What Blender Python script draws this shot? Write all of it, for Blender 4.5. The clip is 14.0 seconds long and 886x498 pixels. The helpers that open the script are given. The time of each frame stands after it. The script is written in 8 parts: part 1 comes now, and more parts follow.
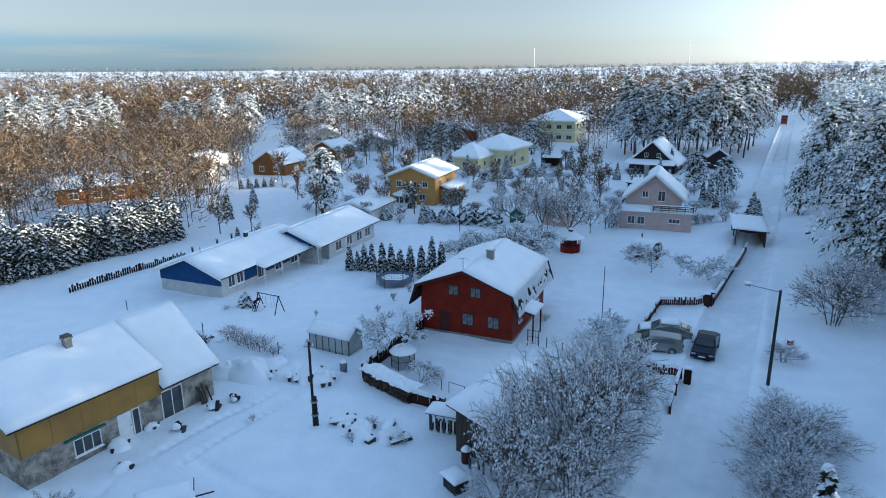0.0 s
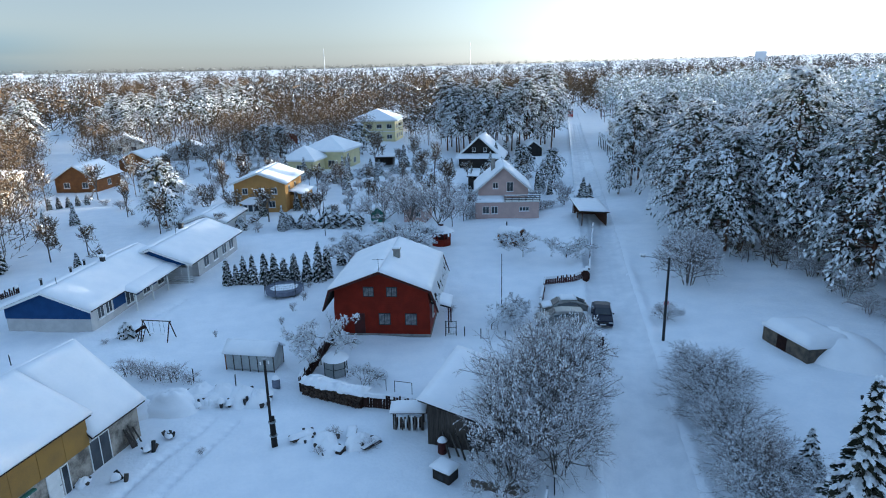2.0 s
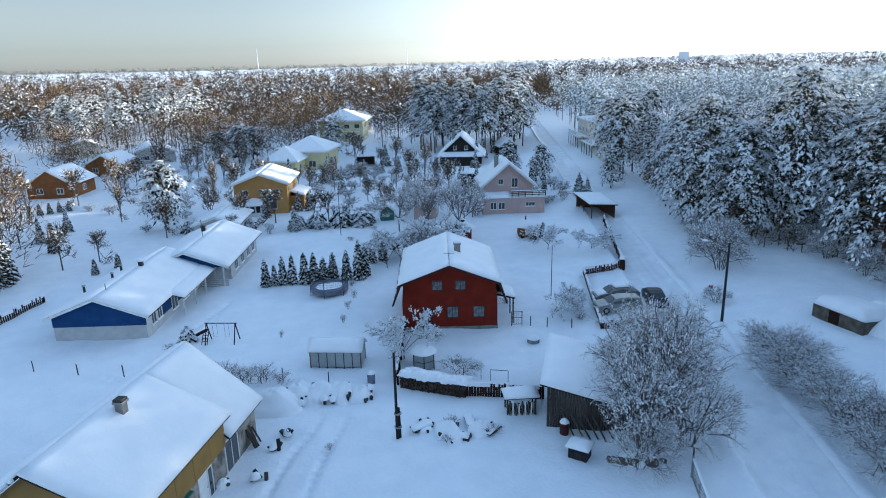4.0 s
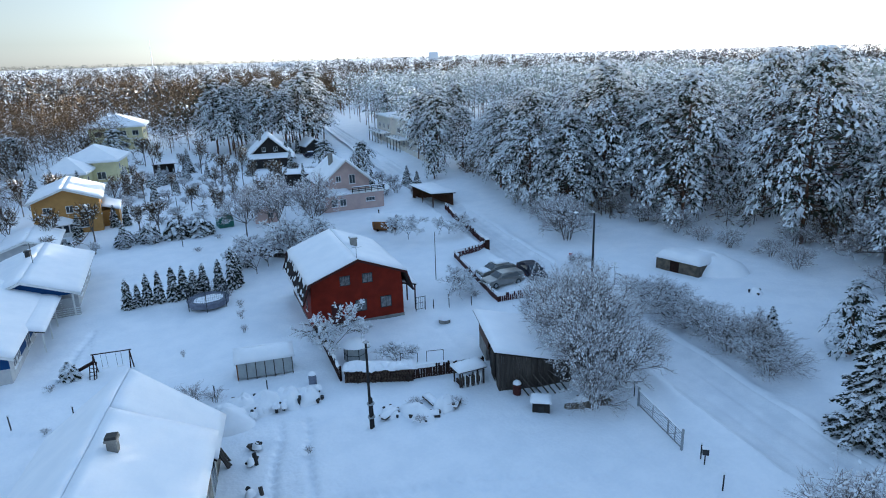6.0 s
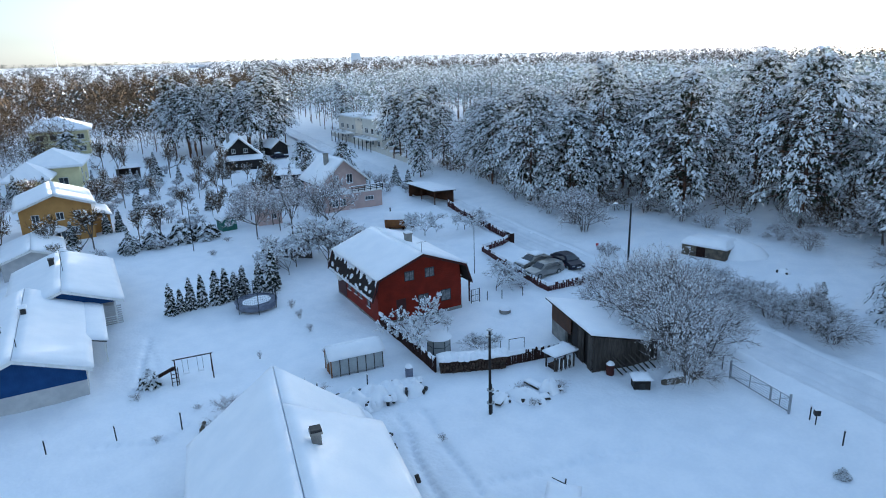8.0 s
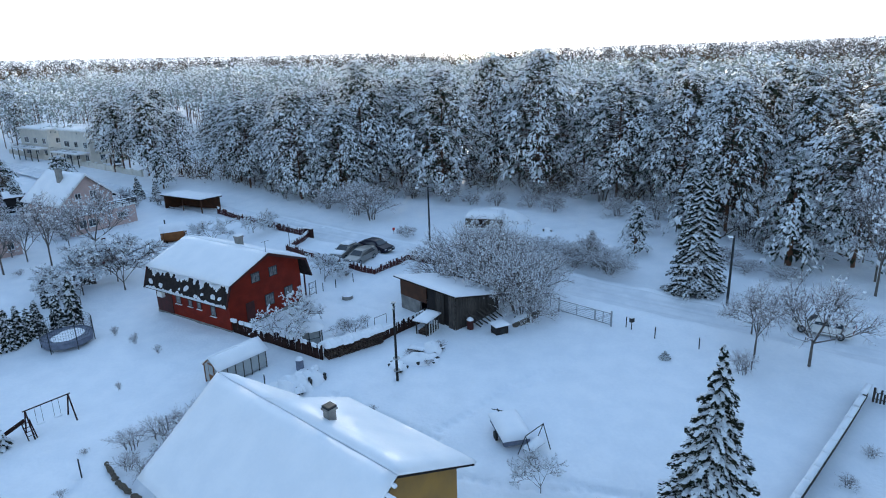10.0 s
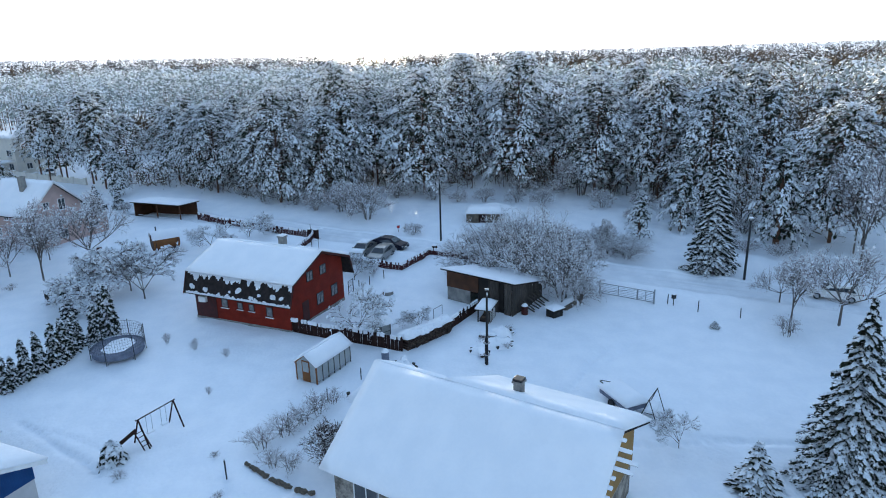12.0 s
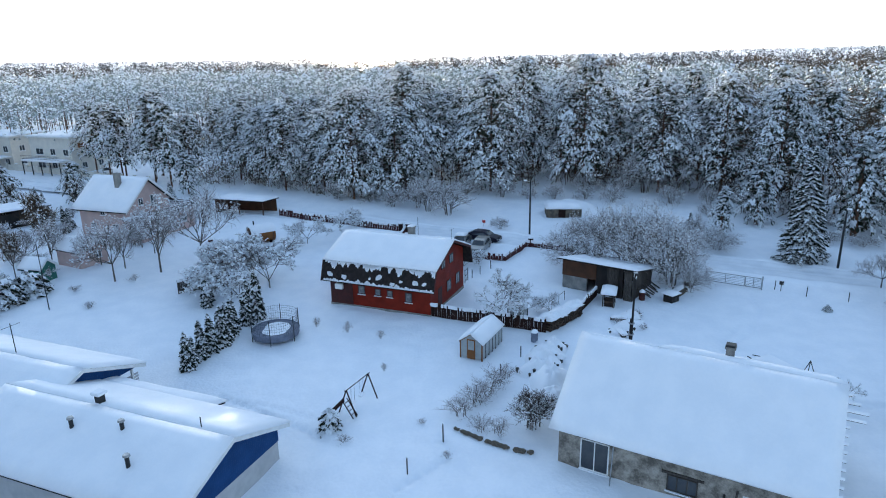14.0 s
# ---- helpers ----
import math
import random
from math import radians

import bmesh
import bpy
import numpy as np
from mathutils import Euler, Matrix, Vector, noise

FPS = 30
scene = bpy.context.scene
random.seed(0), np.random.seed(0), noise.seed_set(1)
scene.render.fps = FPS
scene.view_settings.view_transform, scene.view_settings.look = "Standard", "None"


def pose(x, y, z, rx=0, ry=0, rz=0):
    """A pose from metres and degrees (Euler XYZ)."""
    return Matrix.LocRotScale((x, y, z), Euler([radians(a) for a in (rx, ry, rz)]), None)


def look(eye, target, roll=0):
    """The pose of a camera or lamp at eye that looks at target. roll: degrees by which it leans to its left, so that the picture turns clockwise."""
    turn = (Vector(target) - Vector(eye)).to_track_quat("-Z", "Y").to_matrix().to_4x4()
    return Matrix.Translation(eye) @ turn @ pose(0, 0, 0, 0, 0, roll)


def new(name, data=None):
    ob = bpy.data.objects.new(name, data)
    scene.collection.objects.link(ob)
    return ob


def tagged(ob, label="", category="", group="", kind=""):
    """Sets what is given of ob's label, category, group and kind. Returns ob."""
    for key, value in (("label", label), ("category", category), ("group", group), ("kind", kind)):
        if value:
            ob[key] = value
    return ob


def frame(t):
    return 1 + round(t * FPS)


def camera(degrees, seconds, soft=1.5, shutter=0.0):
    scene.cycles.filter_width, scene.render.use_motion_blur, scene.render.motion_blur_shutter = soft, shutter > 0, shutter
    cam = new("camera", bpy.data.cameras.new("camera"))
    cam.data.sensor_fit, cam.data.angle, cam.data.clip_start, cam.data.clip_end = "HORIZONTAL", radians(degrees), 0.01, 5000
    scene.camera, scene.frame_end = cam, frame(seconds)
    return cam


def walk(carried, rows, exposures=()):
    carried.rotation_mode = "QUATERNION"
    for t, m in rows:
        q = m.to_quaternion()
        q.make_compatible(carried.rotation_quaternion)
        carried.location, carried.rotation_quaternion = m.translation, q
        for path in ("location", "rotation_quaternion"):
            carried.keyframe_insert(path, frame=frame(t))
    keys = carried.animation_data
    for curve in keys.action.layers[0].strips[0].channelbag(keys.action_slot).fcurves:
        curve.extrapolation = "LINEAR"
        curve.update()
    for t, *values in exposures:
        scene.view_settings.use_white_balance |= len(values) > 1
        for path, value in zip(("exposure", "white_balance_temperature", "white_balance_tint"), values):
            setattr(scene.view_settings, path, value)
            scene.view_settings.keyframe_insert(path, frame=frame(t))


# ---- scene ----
cam = camera(69.6, 14.0, soft=1.0)
METRES, EYE, TILT, LEAN, TURN = 90.0, 23.67, 0.0, 0.0, 0.0
ROWS = [
    (0.0, 0.0, 0.0, 0.0, -0.18, -15.47, 0.64),
    (0.5, -0.0255, -0.0027, 0.0001, -9.06, -15.6, 0.99),
    (1.0, -0.0533, -0.002, 0.0015, -16.68, -15.76, 1.22),
    (1.5, -0.0797, 0.0012, 0.0024, -18.0, -15.74, 1.25),
    (2.0, -0.1071, 0.0061, 0.0031, -18.48, -15.73, 1.23),
    (4.5, -0.2696, 0.0514, 0.0032, -28.87, -15.93, 1.46),
    (5.0, -0.3013, 0.064, 0.0029, -34.77, -16.09, 1.56),
    (5.5, -0.33, 0.0793, 0.0025, -39.98, -16.25, 1.64),
    (6.0, -0.3573, 0.0971, 0.0021, -45.4, -16.38, 1.66),
    (6.5, -0.3832, 0.1181, 0.0026, -49.61, -16.49, 1.67),
    (7.0, -0.408, 0.1421, 0.0025, -50.92, -16.49, 1.63),
    (9.5, -0.5472, 0.2806, 0.0018, -68.28, -16.57, 1.56),
    (10.0, -0.5692, 0.3133, 0.0011, -80.68, -16.9, 1.62),
    (10.5, -0.5845, 0.3494, 0.0009, -87.72, -17.06, 1.54),
    (11.0, -0.5931, 0.3882, 0.0006, -89.21, -16.98, 1.46),
    (11.5, -0.5996, 0.4299, -0.0, -89.9, -16.86, 1.39),
    (12.0, -0.6081, 0.4722, -0.0009, -90.31, -16.73, 1.31),
    (12.5, -0.6188, 0.5137, -0.001, -90.61, -16.62, 1.24),
    (13.0, -0.6288, 0.5536, -0.0012, -90.94, -16.52, 1.18),
    (13.5, -0.6383, 0.5901, -0.0014, -91.16, -16.47, 1.12),
    (14.0, -0.6488, 0.6227, -0.0012, -91.38, -16.42, 1.07),
]
walk(cam, [(t, pose(0, 0, EYE, TILT, LEAN, TURN) @ pose(METRES * x, METRES * y, METRES * z, 90 + pitch, roll, yaw)) for t, x, y, z, yaw, pitch, roll in ROWS],
     exposures=[(0.0, 1.97, 5830, 4), (4.5, 2.08, 5980, 5), (9.5, 2.18, 6150, 6), (14.0, 2.22, 6250, 7)])

# ---------- light ----------
SUN_AZ, SUN_EL = 84.0, 5.8          # degrees clockwise from +y, and above the horizon
world = bpy.data.worlds.new("winter_sky")
scene.world = world
world.use_nodes = True
wn = world.node_tree
sky = wn.nodes.new("ShaderNodeTexSky")
sky.sky_type, sky.sun_disc = "NISHITA", False
sky.sun_elevation, sky.sun_rotation = radians(SUN_EL), radians(SUN_AZ)
sky.altitude, sky.air_density, sky.dust_density, sky.ozone_density = 0.0, 1.0, 0.6, 2.5
wn.nodes["Background"].inputs["Strength"].default_value = 0.15
# thin high haze pales the sky, and a low blue cloud bank lies over the north-west
pale = wn.nodes.new("ShaderNodeHueSaturation")
pale.inputs["Saturation"].default_value = 0.8
wn.links.new(sky.outputs["Color"], pale.inputs["Color"])
way = wn.nodes.new("ShaderNodeTexCoord")
axes = wn.nodes.new("ShaderNodeSeparateXYZ")
wn.links.new(way.outputs["Generated"], axes.inputs[0])
streak = wn.nodes.new("ShaderNodeMapping")
streak.inputs["Scale"].default_value = (2.0, 2.0, 30.0)
wn.links.new(way.outputs["Generated"], streak.inputs["Vector"])
cloud = wn.nodes.new("ShaderNodeTexNoise")
cloud.inputs["Scale"].default_value, cloud.inputs["Detail"].default_value = 1.6, 6
wn.links.new(streak.outputs[0], cloud.inputs["Vector"])


def world_map(src, a, b, lo, hi):
    n = wn.nodes.new("ShaderNodeMapRange")
    n.interpolation_type = "SMOOTHSTEP"
    n.inputs["From Min"].default_value, n.inputs["From Max"].default_value = a, b
    n.inputs["To Min"].default_value, n.inputs["To Max"].default_value = lo, hi
    wn.links.new(src, n.inputs["Value"])
    return n.outputs["Result"]


def world_times(a, b):
    n = wn.nodes.new("ShaderNodeMath")
    n.operation = "MULTIPLY"
    wn.links.new(a, n.inputs[0]), wn.links.new(b, n.inputs[1])
    return n.outputs[0]


bank = world_times(world_map(axes.outputs["X"], -0.12, -0.36, 0.0, 1.0), world_map(axes.outputs["Z"], 0.07, 0.04, 0.0, 1.0))
bank = world_times(bank, world_map(cloud.outputs["Fac"], 0.3, 0.55, 0.5, 1.0))
tint = wn.nodes.new("ShaderNodeMix")
tint.data_type, tint.blend_type = "RGBA", "MULTIPLY"
tint.inputs["B"].default_value = (0.62, 0.82, 1.0, 1)
veil = wn.nodes.new("ShaderNodeMix")
veil.data_type, veil.blend_type = "RGBA", "MULTIPLY"
veil.inputs["B"].default_value = (0.44, 0.465, 0.505, 1)
wn.links.new(world_times(world_map(axes.outputs["X"], 0.95, 0.1, 0.0, 1.0), world_map(axes.outputs["Z"], 0.6, 0.2, 0.0, 1.0)), veil.inputs["Factor"])
haze = wn.nodes.new("ShaderNodeHueSaturation")
haze.inputs["Saturation"].default_value = 0.3
wn.links.new(sky.outputs["Color"], haze.inputs["Color"])
layer = wn.nodes.new("ShaderNodeMix")
layer.data_type = "RGBA"
wn.links.new(world_map(axes.outputs["Z"], 0.12, 0.5, 0.0, 1.0), layer.inputs["Factor"])
wn.links.new(haze.outputs["Color"], layer.inputs["A"]), wn.links.new(pale.outputs["Color"], layer.inputs["B"])
wn.links.new(layer.outputs["Result"], veil.inputs["A"])
wn.links.new(bank, tint.inputs["Factor"]), wn.links.new(veil.outputs["Result"], tint.inputs["A"])
wn.links.new(tint.outputs["Result"], wn.nodes["Background"].inputs["Color"])
sun = new("sun", bpy.data.lights.new("sun", "SUN"))
sun.data.energy, sun.data.angle, sun.data.color = 4.8, radians(0.6), (1.0, 0.86, 0.68)
az, el = radians(SUN_AZ), radians(SUN_EL)
SUN_DIR = Vector((math.sin(az) * math.cos(el), math.cos(az) * math.cos(el), math.sin(el)))
sun.matrix_world = look(SUN_DIR * 400, (0, 0, 0))

# ---------- materials ----------


def material(name, colour, rough=0.7, second=None, scale=3.0, fine=40.0, bump=0.2, metal=0.0, mix=(0.35, 0.65), stretch=(1, 1, 1), depth=0.02, spec=0.3, random_shade=0.0, island=False):
    m = bpy.data.materials.new(name)
    m.use_nodes = True
    n, l = m.node_tree.nodes, m.node_tree.links
    b = n["Principled BSDF"]
    b.inputs["Roughness"].default_value, b.inputs["Metallic"].default_value = rough, metal
    b.inputs["Specular IOR Level"].default_value = spec
    second = second or tuple(c * 0.75 for c in colour)
    co = n.new("ShaderNodeTexCoord")
    mp = n.new("ShaderNodeMapping")
    mp.inputs["Scale"].default_value = stretch
    l.new(co.outputs["Object"], mp.inputs["Vector"])
    a, f = n.new("ShaderNodeTexNoise"), n.new("ShaderNodeTexNoise")
    a.inputs["Scale"].default_value, a.inputs["Detail"].default_value = scale, 5
    f.inputs["Scale"].default_value, f.inputs["Detail"].default_value = fine, 4
    l.new(mp.outputs[0], a.inputs["Vector"]), l.new(mp.outputs[0], f.inputs["Vector"])
    add = n.new("ShaderNodeMath")
    add.operation, add.inputs[1].default_value = "MULTIPLY_ADD", 0.35
    l.new(f.outputs["Fac"], add.inputs[0]), l.new(a.outputs["Fac"], add.inputs[2])
    r = n.new("ShaderNodeMapRange")
    r.inputs["From Min"].default_value, r.inputs["From Max"].default_value = mix[0] + 0.17, mix[1] + 0.17
    l.new(add.outputs[0], r.inputs["Value"])
    x = n.new("ShaderNodeMix")
    x.data_type = "RGBA"
    x.inputs["A"].default_value, x.inputs["B"].default_value = (*colour, 1), (*second, 1)
    l.new(r.outputs["Result"], x.inputs["Factor"])
    out = x.outputs["Result"]
    if random_shade:
        if island:
            g = n.new("ShaderNodeNewGeometry")
            rnd = g.outputs["Random Per Island"]
        else:
            g = n.new("ShaderNodeObjectInfo")
            rnd = g.outputs["Random"]
        h = n.new("ShaderNodeHueSaturation")
        v = n.new("ShaderNodeMapRange")
        v.inputs["To Min"].default_value, v.inputs["To Max"].default_value = 1 - random_shade, 1 + random_shade
        l.new(rnd, v.inputs["Value"]), l.new(v.outputs["Result"], h.inputs["Value"]), l.new(out, h.inputs["Color"])
        out = h.outputs["Color"]
    l.new(out, b.inputs["Base Color"])
    if bump:
        p = n.new("ShaderNodeBump")
        p.inputs["Strength"].default_value, p.inputs["Distance"].default_value = bump, depth
        l.new(add.outputs[0], p.inputs["Height"]), l.new(p.outputs["Normal"], b.inputs["Normal"])
    return m


def boards(name, colour, second, pitch, axis="Z", bump=0.6, rough=0.6):
    """Painted boards: grooves every pitch metres along one axis, with blotches."""
    m = material(name, colour, rough, second, 1.2, 25, 0.15, spec=0.12)
    n, l = m.node_tree.nodes, m.node_tree.links
    w = n.new("ShaderNodeTexWave")
    w.wave_type, w.bands_direction, w.wave_profile = "BANDS", axis, "SAW"
    w.inputs["Scale"].default_value, w.inputs["Distortion"].default_value = 0.314 / pitch, 0.0
    co = n.new("ShaderNodeTexCoord")
    l.new(co.outputs["Object"], w.inputs["Vector"])
    p = n.new("ShaderNodeBump")
    p.inputs["Strength"].default_value, p.inputs["Distance"].default_value = bump, 0.03
    l.new(w.outputs["Fac"], p.inputs["Height"])
    l.new(n["Bump"].outputs["Normal"], p.inputs["Normal"])
    l.new(p.outputs["Normal"], n["Principled BSDF"].inputs["Normal"])
    return m


SNOW = material("snow", (0.86, 0.88, 0.92), 0.65, (0.8, 0.83, 0.88), 0.5, 4.0, 0.6, depth=0.14, spec=0.25)
ROOF_SNOW = material("roof_snow", (0.88, 0.89, 0.92), 0.65, (0.83, 0.85, 0.89), 0.7, 6.0, 0.3, depth=0.05, spec=0.25)
ROAD_SNOW = material("road_snow", (0.8, 0.82, 0.86), 0.6, (0.7, 0.73, 0.78), 0.7, 8.0, 0.6, depth=0.06, stretch=(1, 1, 1))
NEEDLES = material("pine_needles", (0.022, 0.03, 0.02), 0.9, (0.05, 0.05, 0.034), 1.5, 15, 0, spec=0.1, random_shade=0.4, island=True)
# Frost colour, lightened further so deep woods carry haze in their needles.
FROST_HAZE_NEEDLES = material("frosted_and_hazed_needles", (0.42, 0.46, 0.46), 0.85, (0.19, 0.22, 0.2), 1.5, 15, 0, random_shade=0.3, island=True)
CROWN_SNOW = material("crown_snow", (0.86, 0.88, 0.91), 0.7, (0.74, 0.77, 0.81), 1.2, 9, 0.3, random_shade=0.1, island=True)
FROST = material("frosted_twigs", (0.62, 0.61, 0.64), 0.9, (0.24, 0.2, 0.195), 1.6, 12, 0, random_shade=0.25, island=True)
TWIGS = material("brown_twigs", (0.068, 0.042, 0.023), 0.9, (0.115, 0.076, 0.043), 1.0, 10, 0, random_shade=0.35, island=True)
DARK_TWIGS = material("dark_twigs", (0.07, 0.05, 0.045), 0.85, (0.13, 0.1, 0.09), 1.0, 10, 0, random_shade=0.3, island=True)
PINE_BARK = material("pine_bark", (0.16, 0.075, 0.04), 0.9, (0.07, 0.045, 0.035), 2.0, 18, 0.7)
GREY_BARK = material("grey_bark", (0.09, 0.075, 0.065), 0.9, (0.16, 0.14, 0.13), 2.0, 20, 0.7)
RED = boards("red_painted_logs", (0.21, 0.021, 0.01), (0.15, 0.016, 0.008), 0.2)
DARK_RED = material("dark_red_paint", (0.07, 0.014, 0.012), 0.6, (0.045, 0.012, 0.01), 3, 30, 0.3)
SHINGLE = material("dark_shingles", (0.02, 0.017, 0.017), 0.9, (0.038, 0.03, 0.028), 3, 30, 0.6, spec=0.1)
BLUE = boards("dark_blue_boards", (0.014, 0.06, 0.18), (0.011, 0.048, 0.145), 0.16, "X")
WHITE = material("white_paint", (0.78, 0.78, 0.77), 0.5, (0.68, 0.68, 0.67), 2, 30, 0.1)
BLOCK_WALL = material("mottled_block_wall", (0.4, 0.36, 0.31), 0.9, (0.13, 0.115, 0.1), 1.3, 9, 0.9, spec=0.1)
GREY_WALL = material("pale_grey_render", (0.5, 0.5, 0.5), 0.8, (0.42, 0.42, 0.43), 1.5, 30, 0.3)
STONE = material("grey_block_wall", (0.28, 0.27, 0.25), 0.9, (0.16, 0.155, 0.15), 1.3, 14, 0.8)
OCHRE = material("ochre_sheathing", (0.34, 0.19, 0.045), 0.7, (0.24, 0.14, 0.045), 0.6, 20, 0.15)
YELLOW = boards("ochre_yellow_boards", (0.5, 0.27, 0.09), (0.43, 0.23, 0.08), 0.18)
PALE_YELLOW = material("pale_yellow_render", (0.66, 0.6, 0.36), 0.8, (0.58, 0.53, 0.32), 1, 25, 0.2)
PINK = material("pink_render", (0.56, 0.4, 0.36), 0.8, (0.48, 0.35, 0.32), 1, 25, 0.2)
CREAM = material("cream_render", (0.66, 0.62, 0.55), 0.8, (0.58, 0.55, 0.5), 1, 25, 0.2)
BLACK_WOOD = boards("black_stained_boards", (0.022, 0.02, 0.02), (0.035, 0.03, 0.028), 0.16)
BROWN_WOOD = boards("brown_boards", (0.1, 0.045, 0.025), (0.07, 0.035, 0.022), 0.16)
ORANGE_WOOD = boards("orange_brown_boards", (0.24, 0.1, 0.035), (0.17, 0.07, 0.028), 0.18)
OLD_WOOD = material("weathered_wood", (0.085, 0.072, 0.062), 0.9, (0.045, 0.038, 0.034), 2.0, 30, 0.6, stretch=(6, 6, 1), random_shade=0.3)
FENCE_WOOD = material("dark_brown_fence_wood", (0.042, 0.02, 0.016), 0.9, (0.025, 0.014, 0.012), 3, 30, 0.4, random_shade=0.3, spec=0.1)
LOG_END = material("cut_log_ends", (0.1, 0.065, 0.045), 0.9, (0.03, 0.022, 0.02), 2, 20, 0.5, random_shade=0.5)
METAL = material("galvanised_metal", (0.4, 0.42, 0.44), 0.45, (0.28, 0.29, 0.3), 4, 40, 0.1, metal=0.8)
DARK_METAL = material("dark_metal", (0.03, 0.03, 0.033), 0.5, (0.05, 0.05, 0.05), 4, 40, 0.1, metal=0.5)
GLASS = material("window_glass", (0.03, 0.035, 0.045), 0.08, (0.05, 0.055, 0.06), 1, 10, 0.0, spec=0.8)
CURTAIN = material("curtained_glass", (0.22, 0.22, 0.22), 0.15, (0.08, 0.085, 0.09), 2.5, 20, 0.0, spec=0.7)
BROWN_STONE = material("brown_rubble_stone", (0.15, 0.12, 0.09), 0.9, (0.07, 0.06, 0.05), 2.0, 9, 0.9)
POLY = material("greenhouse_sheet", (0.36, 0.38, 0.38), 0.3, (0.28, 0.3, 0.3), 1.5, 15, 0.1, spec=0.5)
CAR_DARK = material("dark_blue_car_paint", (0.008, 0.009, 0.022), 0.35, (0.014, 0.014, 0.028), 2, 20, 0.05, metal=0.0, spec=0.2)
CAR_SILVER = material("silver_car_paint", (0.3, 0.29, 0.28), 0.3, (0.24, 0.24, 0.23), 2, 20, 0.05, metal=0.6, spec=0.6)
RUBBER = material("black_rubber", (0.02, 0.02, 0.02), 0.85, (0.03, 0.03, 0.03), 5, 40, 0.2)
RED_PLASTIC = material("red_plastic", (0.5, 0.03, 0.03), 0.5)
TAIL = material("red_tail_light", (0.35, 0.01, 0.01), 0.2)
GREEN_PAINT = material("green_paint", (0.05, 0.18, 0.14), 0.6)
# Needle green greyed and lifted: distance haze mixed into the far woods' colour.
HAZED_NEEDLES = material("far_woods_hazed", (0.1, 0.105, 0.105), 0.95, (0.055, 0.052, 0.05), 0.05, 0.5, 0, spec=0.1, random_shade=0.3, island=True)
# Pale blue-grey with distance haze painted in, for skyline buildings and masts.
HAZY = material("hazy_distance", (0.62, 0.64, 0.68), 0.9, (0.7, 0.72, 0.76), 0.01, 0.08, 0)
TRAMP_BLUE = material("grey_blue_trampoline_mat", (0.19, 0.21, 0.27), 0.8, (0.12, 0.135, 0.18), 2, 20, 0.1)

# ---------- mesh helpers ----------


def mesh_of(name, verts, faces, mats, index=None, smooth=False):
    me = bpy.data.meshes.new(name)
    me.from_pydata([tuple(v) for v in verts], [], [tuple(f) for f in faces])
    for m in (mats if isinstance(mats, (list, tuple)) else [mats]):
        me.materials.append(m)
    if index is not None:
        me.polygons.foreach_set("material_index", np.asarray(index, dtype=np.int32))
    if smooth:
        me.polygons.foreach_set("use_smooth", np.ones(len(me.polygons), dtype=bool))
    me.update()
    return me


def put(name, me, parent=None, label="", m=None):
    ob = new(name, me)
    if parent:
        ob.parent = parent
    if m is not None:
        ob.matrix_basis = m
    if label:
        ob["label"] = label
    return ob


def part(name, bm, mat, parent, label="", smooth=False):
    me = bpy.data.meshes.new(name)
    bm.to_mesh(me)
    bm.free()
    me.materials.append(mat)
    if smooth:
        for p in me.polygons:
            p.use_smooth = True
    return put(name, me, parent, label)


def thing(name, m, label, category, group="", kind=""):
    ob = new(name)
    ob.empty_display_size = 0.2
    ob.matrix_basis = m
    return tagged(ob, label, category, group, kind)


def box(bm, x0, y0, z0, x1, y1, z1, bevel=0.0):
    r = bmesh.ops.create_cube(bm, size=1.0, matrix=Matrix.LocRotScale(((x0 + x1) / 2, (y0 + y1) / 2, (z0 + z1) / 2), None, (abs(x1 - x0), abs(y1 - y0), abs(z1 - z0))))
    if bevel:
        vs = set(r["verts"])
        es = [e for e in bm.edges if e.verts[0] in vs and e.verts[1] in vs]
        bmesh.ops.bevel(bm, geom=es, offset=bevel, segments=2, affect="EDGES", profile=0.5)
    return bm


def a_box(*args, bevel=0.0):
    return box(bmesh.new(), *args, bevel=bevel)


def rod(bm, a, b, r0, r1=None, seg=6):
    a, b = Vector(a), Vector(b)
    d = b - a
    m = Matrix.Translation((a + b) / 2) @ d.to_track_quat("Z", "Y").to_matrix().to_4x4()
    bmesh.ops.create_cone(bm, cap_ends=True, segments=seg, radius1=r0, radius2=r0 if r1 is None else r1, depth=d.length, matrix=m)
    return bm


def prism(profile, y0, y1):
    """A closed (x, z) outline drawn out along y."""
    bm = bmesh.new()
    a = [bm.verts.new((x, y0, z)) for x, z in profile]
    b = [bm.verts.new((x, y1, z)) for x, z in profile]
    k = len(profile)
    bm.faces.new(a[::-1]), bm.faces.new(b)
    for i in range(k):
        bm.faces.new((a[i], a[(i + 1) % k], b[(i + 1) % k], b[i]))
    bmesh.ops.recalc_face_normals(bm, faces=bm.faces)
    return bm


def ss(a, b, v):
    t = min(1.0, max(0.0, (v - a) / (b - a)))
    return t * t * (3 - 2 * t)


# ---------- the lie of the land ----------
ROAD_P, ROAD_D = (19.5, 42.3), (0.48, 0.877)


def road_frame(x, y):
    """Metres along the road and to its right."""
    u, v = x - ROAD_P[0], y - ROAD_P[1]
    return u * ROAD_D[0] + v * ROAD_D[1], u * ROAD_D[1] - v * ROAD_D[0]


def on_road(a, d):
    return ROAD_P[0] + a * ROAD_D[0] + d * ROAD_D[1], ROAD_P[1] + a * ROAD_D[1] - d * ROAD_D[0]


